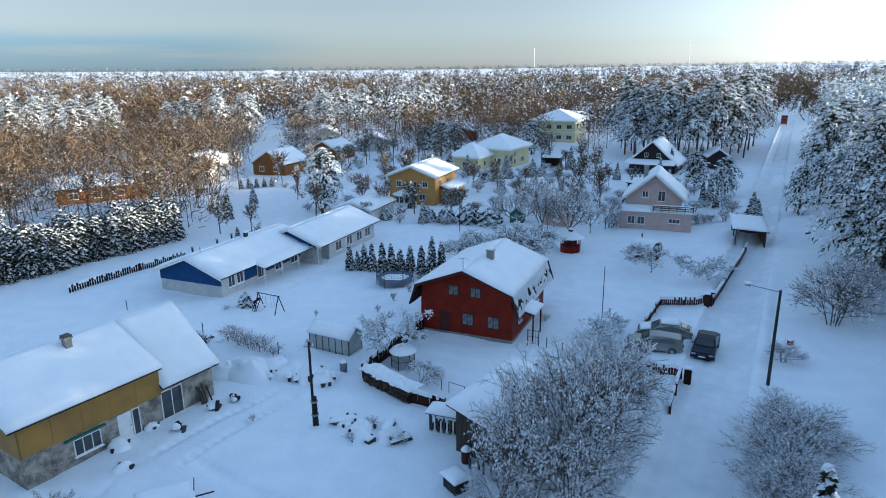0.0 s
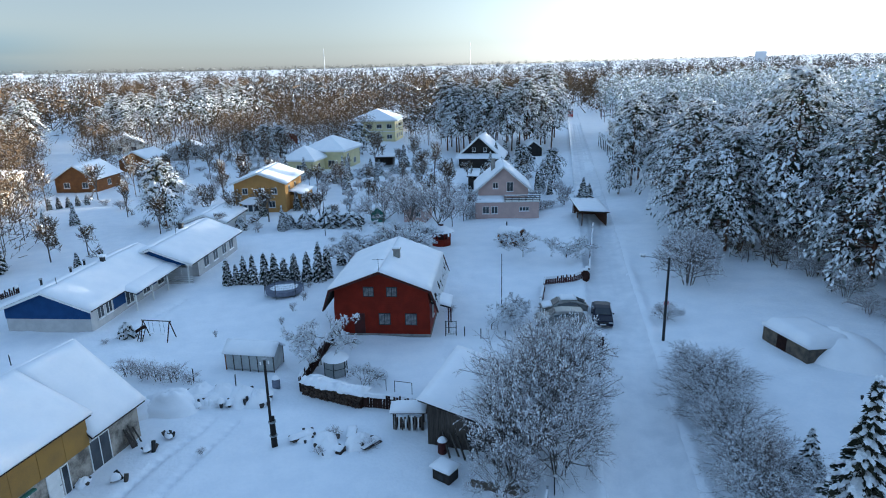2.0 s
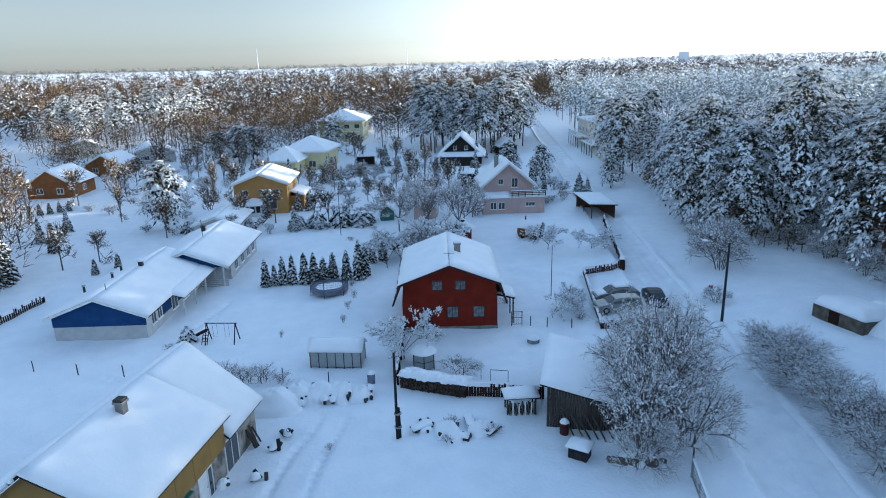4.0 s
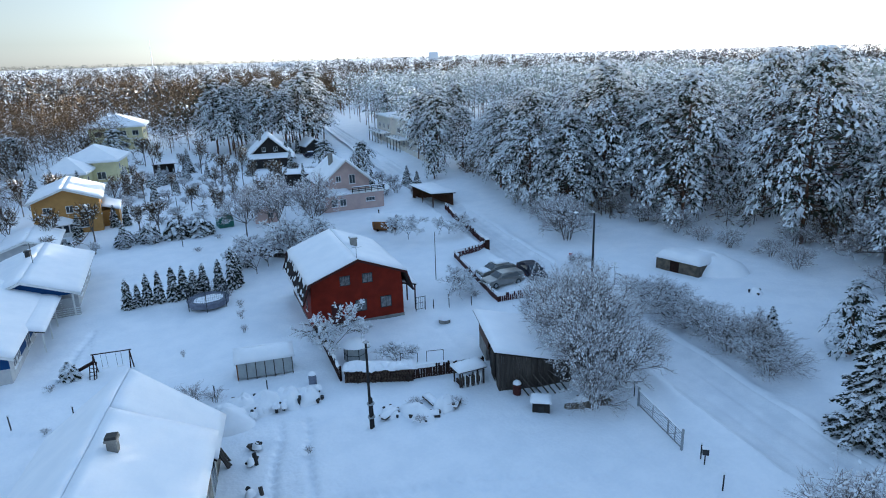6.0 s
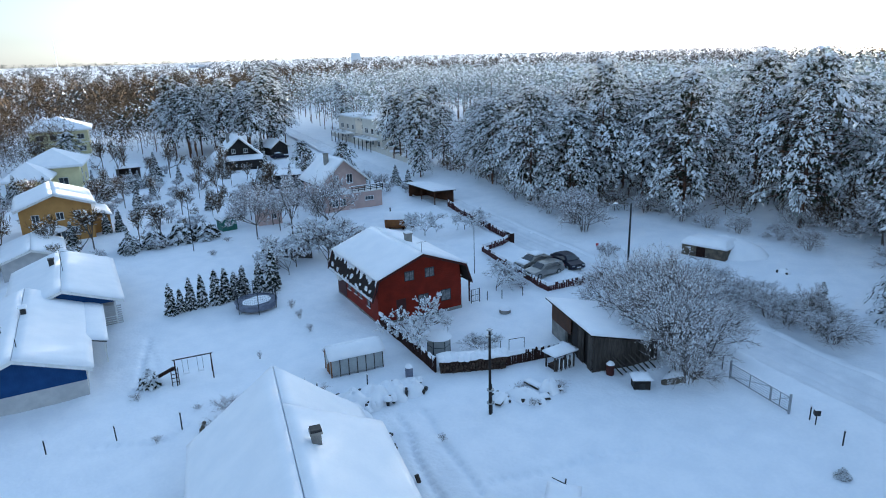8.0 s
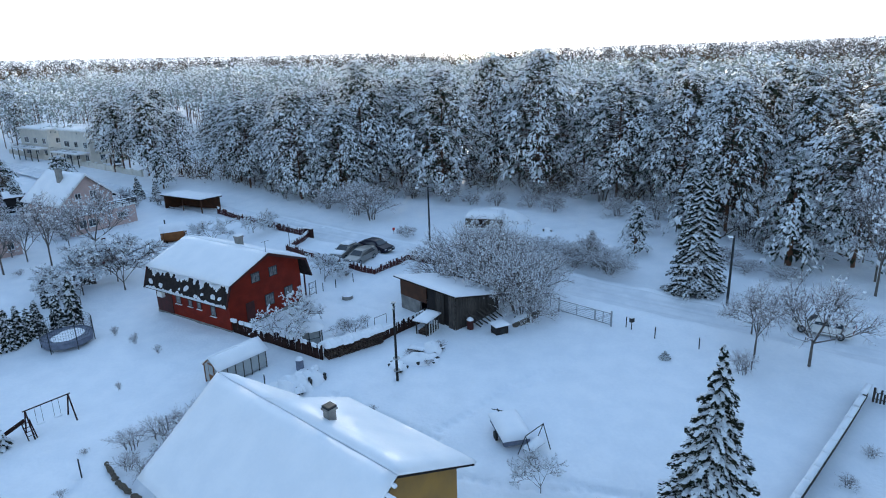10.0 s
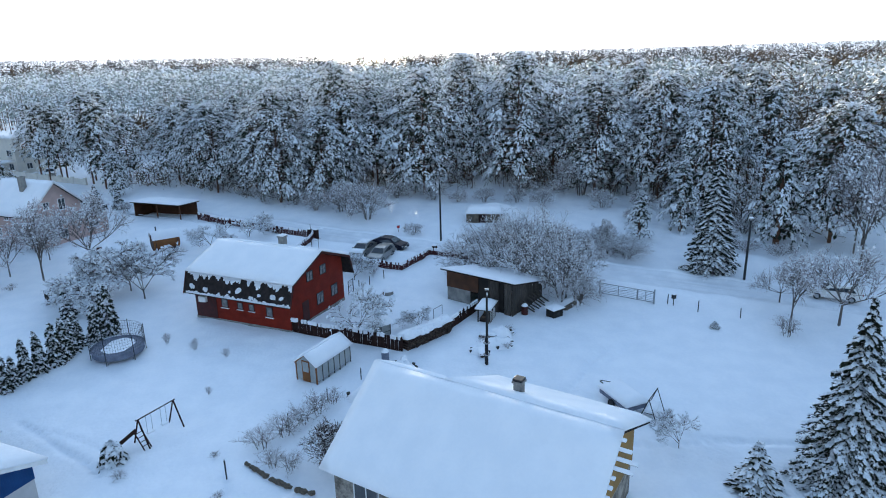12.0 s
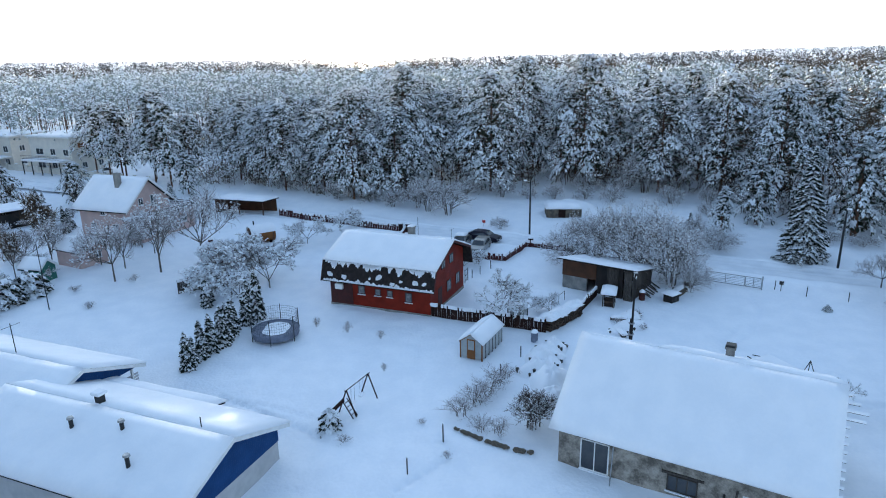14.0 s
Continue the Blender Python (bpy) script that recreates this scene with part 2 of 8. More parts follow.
def ground_z(x, y):
    a, d = road_frame(x, y)
    z = 0.25 + 0.7 * ss(-11, -2, d) + 0.55 * ss(1.5, 9, d) + 1.2 * ss(9, 60, d)
    if abs(d) < 8:
        z += 0.36 * (math.exp(-((d - 2.9) / 0.6) ** 2) + math.exp(-((d + 2.7) / 0.55) ** 2)) * (0.7 + 0.6 * noise.noise((x * 0.3, y * 0.3, 0))) - 0.12 * ss(2.6, 1.8, abs(d))
        for w in (-0.85, 0.85):
            z -= 0.09 * math.exp(-((d - w - 0.15 * noise.noise((a * 0.08, w, 3))) / 0.22) ** 2)
    r = math.hypot(x, y - 50)
    if r < 190:
        z += 0.16 * noise.noise((x * 0.12, y * 0.12, 0.5)) + 0.1 * noise.noise((x * 0.4, y * 0.4, 2.5))
    if r > 330:
        z += 26 * ((r - 330) / 2000) ** 1.15
    return z


def at_ground(x, y, turn=0.0, dz=0.0):
    return pose(x, y, ground_z(x, y) + dz, 0, 0, turn)


# footpaths trodden through the deep snow
TRAILS = [
    (0.3, [(-18.5, 36.0), (-17.5, 37.8), (-16.0, 40.2), (-13.7, 42.9), (-12.9, 44.6)]),
    (0.3, [(-16.4, 35.0), (-15.6, 36.5), (-14.0, 39.4), (-12.3, 41.8), (-11.4, 43.4)]),
    (0.2, [(-14.3, 34.3), (-11.1, 32.1), (-7.6, 28.3), (-2.5, 25.0), (2.0, 24.0)]),
    (0.24, [(-20.0, 33.0), (-20.2, 31.5), (-20.5, 28.7), (-20.0, 25.2), (-20.6, 20.6), (-22.5, 18.6)]),
    (0.3, [(-15.1, 73.8), (-17.2, 70.2), (-19.4, 67.1), (-20.7, 65.0), (-22.1, 63.3)]),
    (0.26, [(-6.1, 28.6), (-9.1, 31.3), (-12.6, 33.0), (-14.2, 34.1)]),
    (0.2, [(-20.0, 30.2), (-19.4, 28.3), (-19.8, 25.9), (-20.4, 23.3), (-20.7, 20.0)]),
    (0.22, [(-22.1, 55.9), (-24.0, 55.1), (-25.7, 56.5), (-27.4, 58.4)]),
    (0.2, [(-16.0, 35.5), (-11.8, 32.7), (-8.6, 29.7)]),
    (0.13, [(7.4, 51.5), (6.0, 49.0), (5.6, 46.9), (4.0, 43.5)]),
    (0.14, [(-17.0, 70.5), (-18.2, 67.0), (-19.4, 64.5)]),
    (0.12, [(-3.0, 48.6), (-1.2, 47.0), (0.2, 44.0)]),
]


def trodden(x, y):
    """Depth of the trail at a place, in separate steps along it."""
    best = 0.0
    for deep, pts in TRAILS:
        if x < min(p[0] for p in pts) - 1 or x > max(p[0] for p in pts) + 1 or y < min(p[1] for p in pts) - 1 or y > max(p[1] for p in pts) + 1:
            continue
        run = 0.0
        for (ax, ay), (bx, by) in zip(pts[:-1], pts[1:]):
            n = math.hypot(bx - ax, by - ay)
            t = ((x - ax) * (bx - ax) + (y - ay) * (by - ay)) / n
            u = min(n, max(0.0, t))
            d = math.hypot(x - ax - (bx - ax) * u / n, y - ay - (by - ay) * u / n)
            step = 0.2 + 0.8 * math.cos((run + u) * 2 * math.pi / 1.5) ** 2
            best = max(best, deep * step * math.exp(-(d / 0.3) ** 2) - 0.25 * deep * math.exp(-((d - 0.6) / 0.22) ** 2))
            run += n
    return best

# ---------- ground ----------


def steps(core0, core1, fine, far0, far1, grow=1.16):
    out = [core0 + fine * i for i in range(int((core1 - core0) / fine) + 1)]
    s = fine
    while out[-1] < far1:
        s *= grow
        out.append(out[-1] + s)
    s = fine
    while out[0] > far0:
        s *= grow
        out.insert(0, out[0] - s)
    return out


gx, gy = steps(-34, 32, 0.22, -3200, 3200, 1.14), steps(10, 72, 0.22, -3200, 3200, 1.14)
gv = []
for yy in gy:
    for xx in gx:
        zz = ground_z(xx, yy)
        aa, dd = road_frame(xx, yy)
        if abs(dd) < 2.2 and -70 < aa < 300:
            zz -= 0.18
        if -34 < xx < 32 and 10 < yy < 72:
            zz -= trodden(xx, yy)
            zz += 0.05 * noise.noise((xx * 0.9, yy * 0.9, 7.0)) + 0.02 * noise.noise((xx * 2.3, yy * 2.3, 3.0))
        gv.append((xx, yy, zz))
nx = len(gx)
gf = [(j * nx + i, j * nx + i + 1, (j + 1) * nx + i + 1, (j + 1) * nx + i) for j in range(len(gy) - 1) for i in range(nx - 1)]
tagged(put("ground", mesh_of("ground", gv, gf, SNOW, smooth=True)), "deep untrodden snow over gardens and fields", "ground", kind="structure")
rv, rf = [], []
across = [-2.7 + 0.2 * i for i in range(28)]
along = [-70 + 1.0 * i for i in range(361)]
for aa in along:
    for dd in across:
        xx, yy = on_road(aa, dd)
        rv.append((xx, yy, ground_z(xx, yy) + (0.03 if abs(dd) < 2.6 else -0.1)))
k = len(across)
rf = [(j * k + i, j * k + i + 1, (j + 1) * k + i + 1, (j + 1) * k + i) for j in range(len(along) - 1) for i in range(k - 1)]
tagged(put("road", mesh_of("road", rv, rf, ROAD_SNOW, smooth=True)), "packed snow road with two wheel tracks", "road", kind="structure")

# ---------- trees ----------
rng = np.random.default_rng(7)


def quads(c, nrm, size, r, stretch=1.0):
    """Loose four-cornered flakes: centres, normals and half sizes."""
    n = nrm / (np.linalg.norm(nrm, axis=1, keepdims=True) + 1e-9)
    ref = r.normal(size=n.shape)
    u = np.cross(n, ref)
    u /= np.linalg.norm(u, axis=1, keepdims=True) + 1e-9
    v = np.cross(n, u)
    s = size[:, None]
    j = lambda: r.uniform(0.55, 1.25, size=(len(c), 1))
    bend = n * s * r.uniform(-0.35, 0.35, size=(len(c), 1))
    p = np.stack([c - u * s * j() * stretch + bend, c - v * s * j() - bend, c + u * s * j() * stretch + bend, c + v * s * j() - bend], axis=1)
    return p.reshape(-1, 3)


def sprays(c, d, n, length, width, r):
    """Leaf-shaped boughlets: centres, directions, upper sides, half lengths and half widths."""
    d = d / (np.linalg.norm(d, axis=1, keepdims=True) + 1e-9)
    v = np.cross(n, d)
    v /= np.linalg.norm(v, axis=1, keepdims=True) + 1e-9
    u = np.cross(d, v)
    a, b = d * length[:, None], v * width[:, None]
    j = lambda: r.uniform(0.6, 1.3, size=(len(c), 1))
    sag = u * length[:, None] * 0.22
    return np.stack([c - a * j() - sag, c - b * j() + a * 0.2, c + a * j() - sag * 1.5, c + b * j() + a * 0.2], axis=1).reshape(-1, 3)


def slivers(c, d, length, width, r):
    """Thin twigs: centres, directions, half lengths and half widths."""
    d = d / (np.linalg.norm(d, axis=1, keepdims=True) + 1e-9)
    v = np.cross(d, r.normal(size=d.shape))
    v /= np.linalg.norm(v, axis=1, keepdims=True) + 1e-9
    a, b = d * length[:, None], v * width[:, None]
    return np.stack([c - a - b, c - a + b, c + a + b * 0.4, c + a - b * 0.4], axis=1).reshape(-1, 3)


def soup(name, groups):
    """groups: (corner array of quads, material)."""
    vs = np.concatenate([g[0] for g in groups])
    mats = []
    for g in groups:
        if g[1] not in mats:
            mats.append(g[1])
    idx = np.concatenate([np.full(len(g[0]) // 4, mats.index(g[1])) for g in groups])
    n = len(vs) // 4
    me = bpy.data.meshes.new(name)
    me.vertices.add(len(vs)), me.loops.add(n * 4), me.polygons.add(n)
    me.vertices.foreach_set("co", vs.astype(np.float32).ravel())
    me.loops.foreach_set("vertex_index", np.arange(n * 4, dtype=np.int32))
    me.polygons.foreach_set("loop_start", np.arange(0, n * 4, 4, dtype=np.int32))
    me.polygons.foreach_set("material_index", idx.astype(np.int32))
    for m in mats:
        me.materials.append(m)
    me.update(calc_edges=True)
    return me


def sticks(a, b, w0, w1):
    """Three-sided tapered sticks as quads: ends and radii."""
    d = b - a
    d = d / (np.linalg.norm(d, axis=1, keepdims=True) + 1e-9)
    ref = np.where(np.abs(d[:, 2:3]) > 0.8, np.array([[1.0, 0, 0]]), np.array([[0, 0, 1.0]]))
    u = np.cross(d, ref)
    u /= np.linalg.norm(u, axis=1, keepdims=True) + 1e-9
    v = np.cross(d, u)
    ring = [u * math.cos(t) + v * math.sin(t) for t in (0, 2.094, 4.189)]
    out = []
    for i in range(3):
        p, q = ring[i], ring[(i + 1) % 3]
        out.append(np.stack([a + p * w0[:, None], a + q * w0[:, None], b + q * w1[:, None], b + p * w1[:, None]], axis=1).reshape(-1, 3))
    return np.concatenate(out)


def trunk_mesh(name, points, radii, mat, seg=8):
    vs, fs = [], []
    for p, r in zip(points, radii):
        for i in range(seg):
            t = 2 * math.pi * i / seg
            vs.append((p[0] + r * math.cos(t), p[1] + r * math.sin(t), p[2]))
    for j in range(len(points) - 1):
        for i in range(seg):
            fs.append((j * seg + i, j * seg + (i + 1) % seg, (j + 1) * seg + (i + 1) % seg, (j + 1) * seg + i))
    return mesh_of(name, vs, fs, mat, smooth=True)


def pine_meshes(seed, h, radius, base, clumps=75, snow=20, under=10, size=0.2, taper=3.0, inner=130):
    """A pine: snow-laden boughs droop outward all over an uneven dome, with frosted needles under them and dark ones inside."""
    r = np.random.default_rng(seed)
    bend = r.normal(0, 0.25, 2)
    pts = [(bend[0] * math.sin(3 * t) * t, bend[1] * math.sin(2.5 * t) * t, h * 0.93 * t - 0.3 * (t == 0)) for t in np.linspace(0, 1, 9)]
    tr = trunk_mesh("pine_trunk", pts, [0.02 + 0.2 * (1 - t) ** 0.8 for t in np.linspace(0, 1, 9)], PINE_BARK)
    up = np.array([0, 0, 1.0])

    def dome_radius(t, an):
        lobe = 1 + 0.2 * np.sin(2 * an + seed + 5 * t) + 0.16 * np.sin(3 * an - 2 * seed + 9 * t) + 0.1 * np.sin(5 * an + 17 * t)
        return radius * np.clip(1 - t ** taper, 0.02, 1) ** 0.62 * (0.72 + 0.28 * np.clip(t / 0.25, 0, 1)) * lobe
    t = (np.arange(clumps) + r.uniform(0, 1, clumps)) / clumps
    an = np.arange(clumps) * 2.39996 + r.uniform(-0.5, 0.5, clumps)
    way = np.stack([np.cos(an), np.sin(an), np.zeros(clumps)], axis=1)
    side = np.stack([-np.sin(an), np.cos(an), np.zeros(clumps)], axis=1)
    rad = dome_radius(t, an) * np.where(r.uniform(0, 1, clumps) < 0.3, r.uniform(0.45, 0.7, clumps), r.uniform(0.78, 1.08, clumps))
    z = base + (h - base) * t
    z0 = np.clip(z - rad * (0.25 * t - 0.12), base * 0.8, h * 0.95)
    mid = way * rad[:, None] + up * z[:, None]
    slope = -0.75 + 0.95 * t ** 1.8 + r.normal(0, 0.14, clumps)
    d = way + up * slope[:, None]
    d /= np.linalg.norm(d, axis=1, keepdims=True)
    top = np.cross(d, side)
    top *= np.sign(top[:, 2:3] + 1e-6)
    long = radius * r.uniform(0.17, 0.33, clumps) * np.clip(0.5 + 0.7 * rad / radius, 0.5, 1.1)
    wide, deep = long * r.uniform(0.55, 0.85, clumps), long * r.uniform(0.3, 0.45, clumps)
    heavy = r.uniform(0, 1, clumps) < 0.1

    def bough(count, low, high, lift):
        k = np.repeat(np.arange(clumps), count)
        u = r.normal(0, 1, (len(k), 3))
        u /= np.linalg.norm(u, axis=1, keepdims=True)
        u[:, 2] = low + (high - low) * np.abs(u[:, 2])
        droop = -0.3 * long[k] * np.clip(u[:, 0], 0, 1) ** 2 - 0.18 * wide[k] * u[:, 1] ** 2
        c = mid[k] + d[k] * (u[:, :1] * long[k][:, None]) + side[k] * (u[:, 1:2] * wide[k][:, None]) + top[k] * (u[:, 2:] * deep[k][:, None]) + up * (droop + lift)[:, None]
        c += r.normal(0, 0.035 * radius / 5, c.shape)
        n = d[k] * (0.1 + 0.35 * u[:, :1]) + side[k] * (0.4 * u[:, 1:2]) + top[k]
        out = d[k] * 0.9 + side[k] * (u[:, 1:2] * 1.1) - up * 0.25 + r.normal(0, 0.35, c.shape)
        return k, c, n, out
    k, cs, n, out = bough(snow, 0.3, 1.0, 0.05)
    s = r.uniform(0.5, 1.35, len(k)) * size * np.where(heavy[k], 1.45, 1.0)
    sq = sprays(cs, out, n + r.normal(0, 0.1, n.shape), s * 1.25, s * r.uniform(0.42, 0.75, len(k)), r)
    j, cg, n, hang = bough(under, -1.1, 0.35, -0.06)
    f = r.uniform(0, 1, len(j)) < 0.5
    s = r.uniform(0.6, 1.4, len(j)) * size
    gq = lambda q: sprays(cg[q], hang[q] - up * 0.3, n[q] + r.normal(0, 0.5, (int(q.sum()), 3)), s[q] * 1.5, s[q] * 0.5, r)
    # the dark inside of the crown
    ti, ai = r.uniform(0, 0.93, inner), r.uniform(0, 2 * math.pi, inner)
    ri = dome_radius(ti, ai) * np.sqrt(r.uniform(0.02, 0.42, inner))
    ci = np.stack([ri * np.cos(ai), ri * np.sin(ai), base + (h - base) * ti], axis=1)
    iq = sprays(ci, r.normal(0, 1, ci.shape) - up * 0.4, r.normal(0, 1, ci.shape), np.full(inner, size * 2.4), np.full(inner, size * 1.2), r)
    root = up * z0[:, None]
    half = (root + mid) / 2 + up * (0.06 * rad)[:, None]
    w = np.clip(0.075 * (1 - 0.6 * t), 0.02, 1) * h / 18
    lim = np.concatenate([sticks(root, half, w, w * 0.7), sticks(half, mid, w * 0.7, w * 0.25)])
    return tr, soup("pine_crown", [(gq(~f), NEEDLES), (gq(f), FROST_HAZE_NEEDLES), (iq, NEEDLES), (sq, CROWN_SNOW), (lim, PINE_BARK)])


def spruce_meshes(seed, h, radius, tiers=22, size=0.2, per=11, narrow=1.0, snowy=0.95):
    r = np.random.default_rng(seed)
    tr = trunk_mesh("spruce_trunk", [(0, 0, -0.2), (0, 0, h * 0.5), (0, 0, h * 0.99)], [0.02 + 0.012 * h, 0.015 + 0.006 * h, 0.012], GREY_BARK)
    cs, ns, cg, ng, la, lb, dd = [], [], [], [], [], [], []
    for i in range(tiers):
        t = i / (tiers - 1)
        rr = radius * (1 - t) ** narrow + 0.1
        k = max(4, int(6 + 9 * (1 - t)))
        for j in range(k):
            an = 2 * math.pi * (j + r.uniform(-0.35, 0.35)) / k + i * 1.3
            ln = rr * r.uniform(0.72, 1.12)
            d = np.array([math.cos(an), math.sin(an), 0])
            s = np.array([-d[1], d[0], 0])
            z = h * (0.06 + 0.93 * t) + r.uniform(-0.5, 0.5) * h / tiers
            tip = d * ln + np.array([0, 0, z - 0.33 * ln])
            la.append((0, 0, z)), lb.append(tip)
            m = max(3, int(per * (0.35 + ln / radius)))
            f = r.uniform(0.15, 1.02, m)
            side = r.normal(0, 0.16, m) * ln * (1.15 - f)
            base = d * (f * ln)[:, None] + s * side[:, None] + np.array([0, 0, 1.0]) * (z - 0.33 * ln * f ** 1.4)[:, None]
            dd.append(np.tile(d, (m, 1)) + s * r.normal(0, 0.6, (m, 1)) + np.array([0, 0, -0.35]))
            cs.append(base + np.array([0, 0, 0.05])), ns.append(np.array([0, 0, 0.9]) + d * 0.6 + r.normal(0, 0.28, (m, 3)))
            cg.append(base - np.array([0, 0, 1.0]) * r.uniform(0.03, 0.28, (m, 1))), ng.append(r.normal(0, 1, (m, 3)))
    cs, ns, cg, ng, dd = (np.concatenate(v) for v in (cs, ns, cg, ng, dd))
    sl = r.uniform(0.6, 1.4, len(cs)) * size
    keep = r.uniform(0, 1, len(cs)) < snowy
    la, lb = np.array(la), np.array(lb)
    return tr, soup("spruce_crown", [(sprays(cg, dd + ng * 0.3, ng * 0.5 + np.array([0, 0, 0.6]), sl * 1.35, sl * 0.55, r), NEEDLES), (sprays(cs[keep], dd[keep], ns[keep], sl[keep] * 1.3, sl[keep] * 0.95, r), CROWN_SNOW), (sticks(la, lb, np.full(len(la), 0.03), np.full(len(la), 0.01)), GREY_BARK)])


def bare_meshes(seed, h, spread, stems=1, twig=FROST, bark=GREY_BARK, levels=4, fork=4, snow=0.5, flake=0.09, thick=0.012, upright=0.6, trunk_part=0.28):
    """A leafless tree or shrub: limbs fork into twigs, which carry frost."""
    r = np.random.default_rng(seed)
    tiers = []
    a0, b0, w0 = [], [], []
    for s in range(stems):
        an = 2 * math.pi * s / max(1, stems) + r.uniform(-0.4, 0.4)
        lean = spread * (0.35 if stems > 1 else 0.05) * r.uniform(0.5, 1.2)
        p = np.array([math.cos(an) * 0.15 * stems ** 0.5, math.sin(an) * 0.15 * stems ** 0.5, -0.1])
        q = np.array([math.cos(an) * lean, math.sin(an) * lean, h * trunk_part * r.uniform(0.85, 1.15)])
        a0.append(p), b0.append(q), w0.append(0.012 * h + 0.01)
    a, b, w = np.array(a0), np.array(b0), np.array(w0)
    tiers.append((a, b, w, w * 0.7))
    length = h * (1 - trunk_part) * 0.52
    for lv in range(levels):
        n = len(a)
        f = r.uniform(0.45 if lv else 0.6, 1.0, (n, fork))
        f[:, 0] = 1.0
        st = a[:, None] + (b - a)[:, None] * f[..., None]
        d0 = (b - a) / (np.linalg.norm(b - a, axis=1, keepdims=True) + 1e-9)
        out = st.copy()
        out[..., 2] = 0
        out /= np.linalg.norm(out, axis=2, keepdims=True) + 0.3
        d = d0[:, None] * 0.75 + r.normal(0, 0.62, (n, fork, 3)) + out * (0.55 * spread / h) + np.array([0, 0, upright * (0.8 if lv < 2 else 0.25)])
        d /= np.linalg.norm(d, axis=2, keepdims=True) + 1e-9
        d[..., :2] *= min(1.6, spread / (h * 0.42))
        en = st + d * (length * r.uniform(0.6, 1.1, (n, fork)))[..., None]
        en[..., 2] = np.clip(en[..., 2], 0.15, h * (1.02 - 0.22 * np.clip(np.hypot(en[..., 0], en[..., 1]) / (spread * 1.6), 0, 1) ** 2) * r.uniform(0.86, 1.0, (n, fork)))
        en[..., 2] = np.maximum(en[..., 2], 0.15)
        a, b = st.reshape(-1, 3), en.reshape(-1, 3)
        w = np.repeat(w * 0.5, fork)
        w = np.maximum(w, thick)
        tiers.append((a, b, w, w * 0.6))
        length *= 0.62
    thickest = tiers[:2]
    me_t = soup("trunk", [(sticks(*x), bark) for x in thickest])
    groups = []
    for x in tiers[2:-1]:
        groups.append((sticks(*x), bark))
    a, b, w, _ = tiers[-1]
    if levels > 3:
        groups.append((slivers((a + b) / 2, b - a, np.linalg.norm(b - a, axis=1) / 2, w * 1.1, r), twig))
    else:
        groups.append((sticks(*tiers[-1]), twig))
    if snow:
        a, b = tiers[-1][0], tiers[-1][1]
        m = int(len(a) * snow)
        pick = r.integers(0, len(a), m)
        c = a[pick] + (b - a)[pick] * r.uniform(0.2, 1.0, (m, 1)) + np.array([0, 0, 0.02])
        groups.append((quads(c, np.array([0, 0, 0.8]) + r.normal(0, 0.6, (m, 3)), r.uniform(0.5, 1.3, m) * flake, r, 1.4), CROWN_SNOW))
    return me_t, soup("twigs", groups)


def plant_tree(name, meshes, m, label, category="tree", group="", parts=("trunk", "crown")):
    ob = thing(name, m, label, category, group)
    put(parts[0], meshes[0], ob)
    put(parts[1], meshes[1], ob)
    return ob


def many(meshes, places, name, label, category, group, seed=1, lo=0.85, hi=1.15, tall=(0.92, 1.1), parts=("trunk", "crown")):
    r = random.Random(seed)
    for i, (x, y) in enumerate(places):
        s = r.uniform(lo, hi) * (1.05 if y < 64 and group == "pines of the forest" else 0.88 if group == "pines of the forest" else 1.0)
        m = at_ground(x, y, r.uniform(0, 360), -0.1) @ Matrix.Diagonal((s, s, s * r.uniform(*tall), 1))
        k = r.randrange(len(meshes))
        plant_tree(name, meshes[k], m, label, category, group, parts)


PINES = [pine_meshes(10 + i, 18.0 + 1.2 * (i % 3), 4.3 + 0.5 * (i % 2), (3.5, 5.5, 4.0, 6.5, 4.5)[i], clumps=80 + 4 * (i % 3), snow=22, under=9, size=0.24, taper=2.0 + 0.5 * (i % 3)) for i in range(5)]
LOW_PINES = [pine_meshes(30 + i, 16.8 + 0.7 * i, 5.9 + 0.5 * (i % 2), 2.2 + 0.8 * (i % 2), clumps=130, snow=32, under=13, size=0.2, taper=1.7 + 0.35 * i, inner=260) for i in range(4)]


def forest_edge(a):
    """How far right of the road the pine forest begins."""
    return 11 + 16 * ss(30, 14, a) + 5 * ss(12, -8, a) - 14 * ss(-14, -36, a)


r1 = random.Random(5)
front, middle, back, bare_wood = [], [], [], []
taken = []


def free(x, y, gap):
    for p, q in taken:
        if (p - x) ** 2 + (q - y) ** 2 < gap * gap:
            return False
    taken.append((x, y))
    return True


for _ in range(9000):
    a = r1.uniform(-110, 260)
    depth = r1.uniform(0, 1) ** 1.4 * 150
    d = forest_edge(a) + depth + r1.uniform(0, 2.5)
    x, y = on_road(a, d)
    if x < 14 and y < 18:
        continue
    if 82 < a < 150 and 13 < d < 50:
        continue
    if not free(x, y, (7.0 if a > 26 else 9.4) if depth < 12 else 5.0 if depth < 34 else 5.2):
        continue
    if a < -12 and depth > 8 and r1.random() < 0.55:
        bare_wood.append((x, y))
        continue
    (front if depth < 12 and a < 82 else middle if depth < 34 and a < 110 else back).append((x, y))
middle.sort(key=lambda p: math.hypot(p[0] + 5, p[1] - 45))
many(LOW_PINES, front[:70], "pine_tree", "tall snow-laden pine at the edge of the forest", "tree", "pines of the forest", 2, 0.82, 1.06)
many(PINES, middle[:200], "pine_tree", "tall snow-covered pine in the forest", "tree", "pines of the forest", 3, 0.72, 0.98)
BACK_PLACES = front[70:] + middle[200:] + back


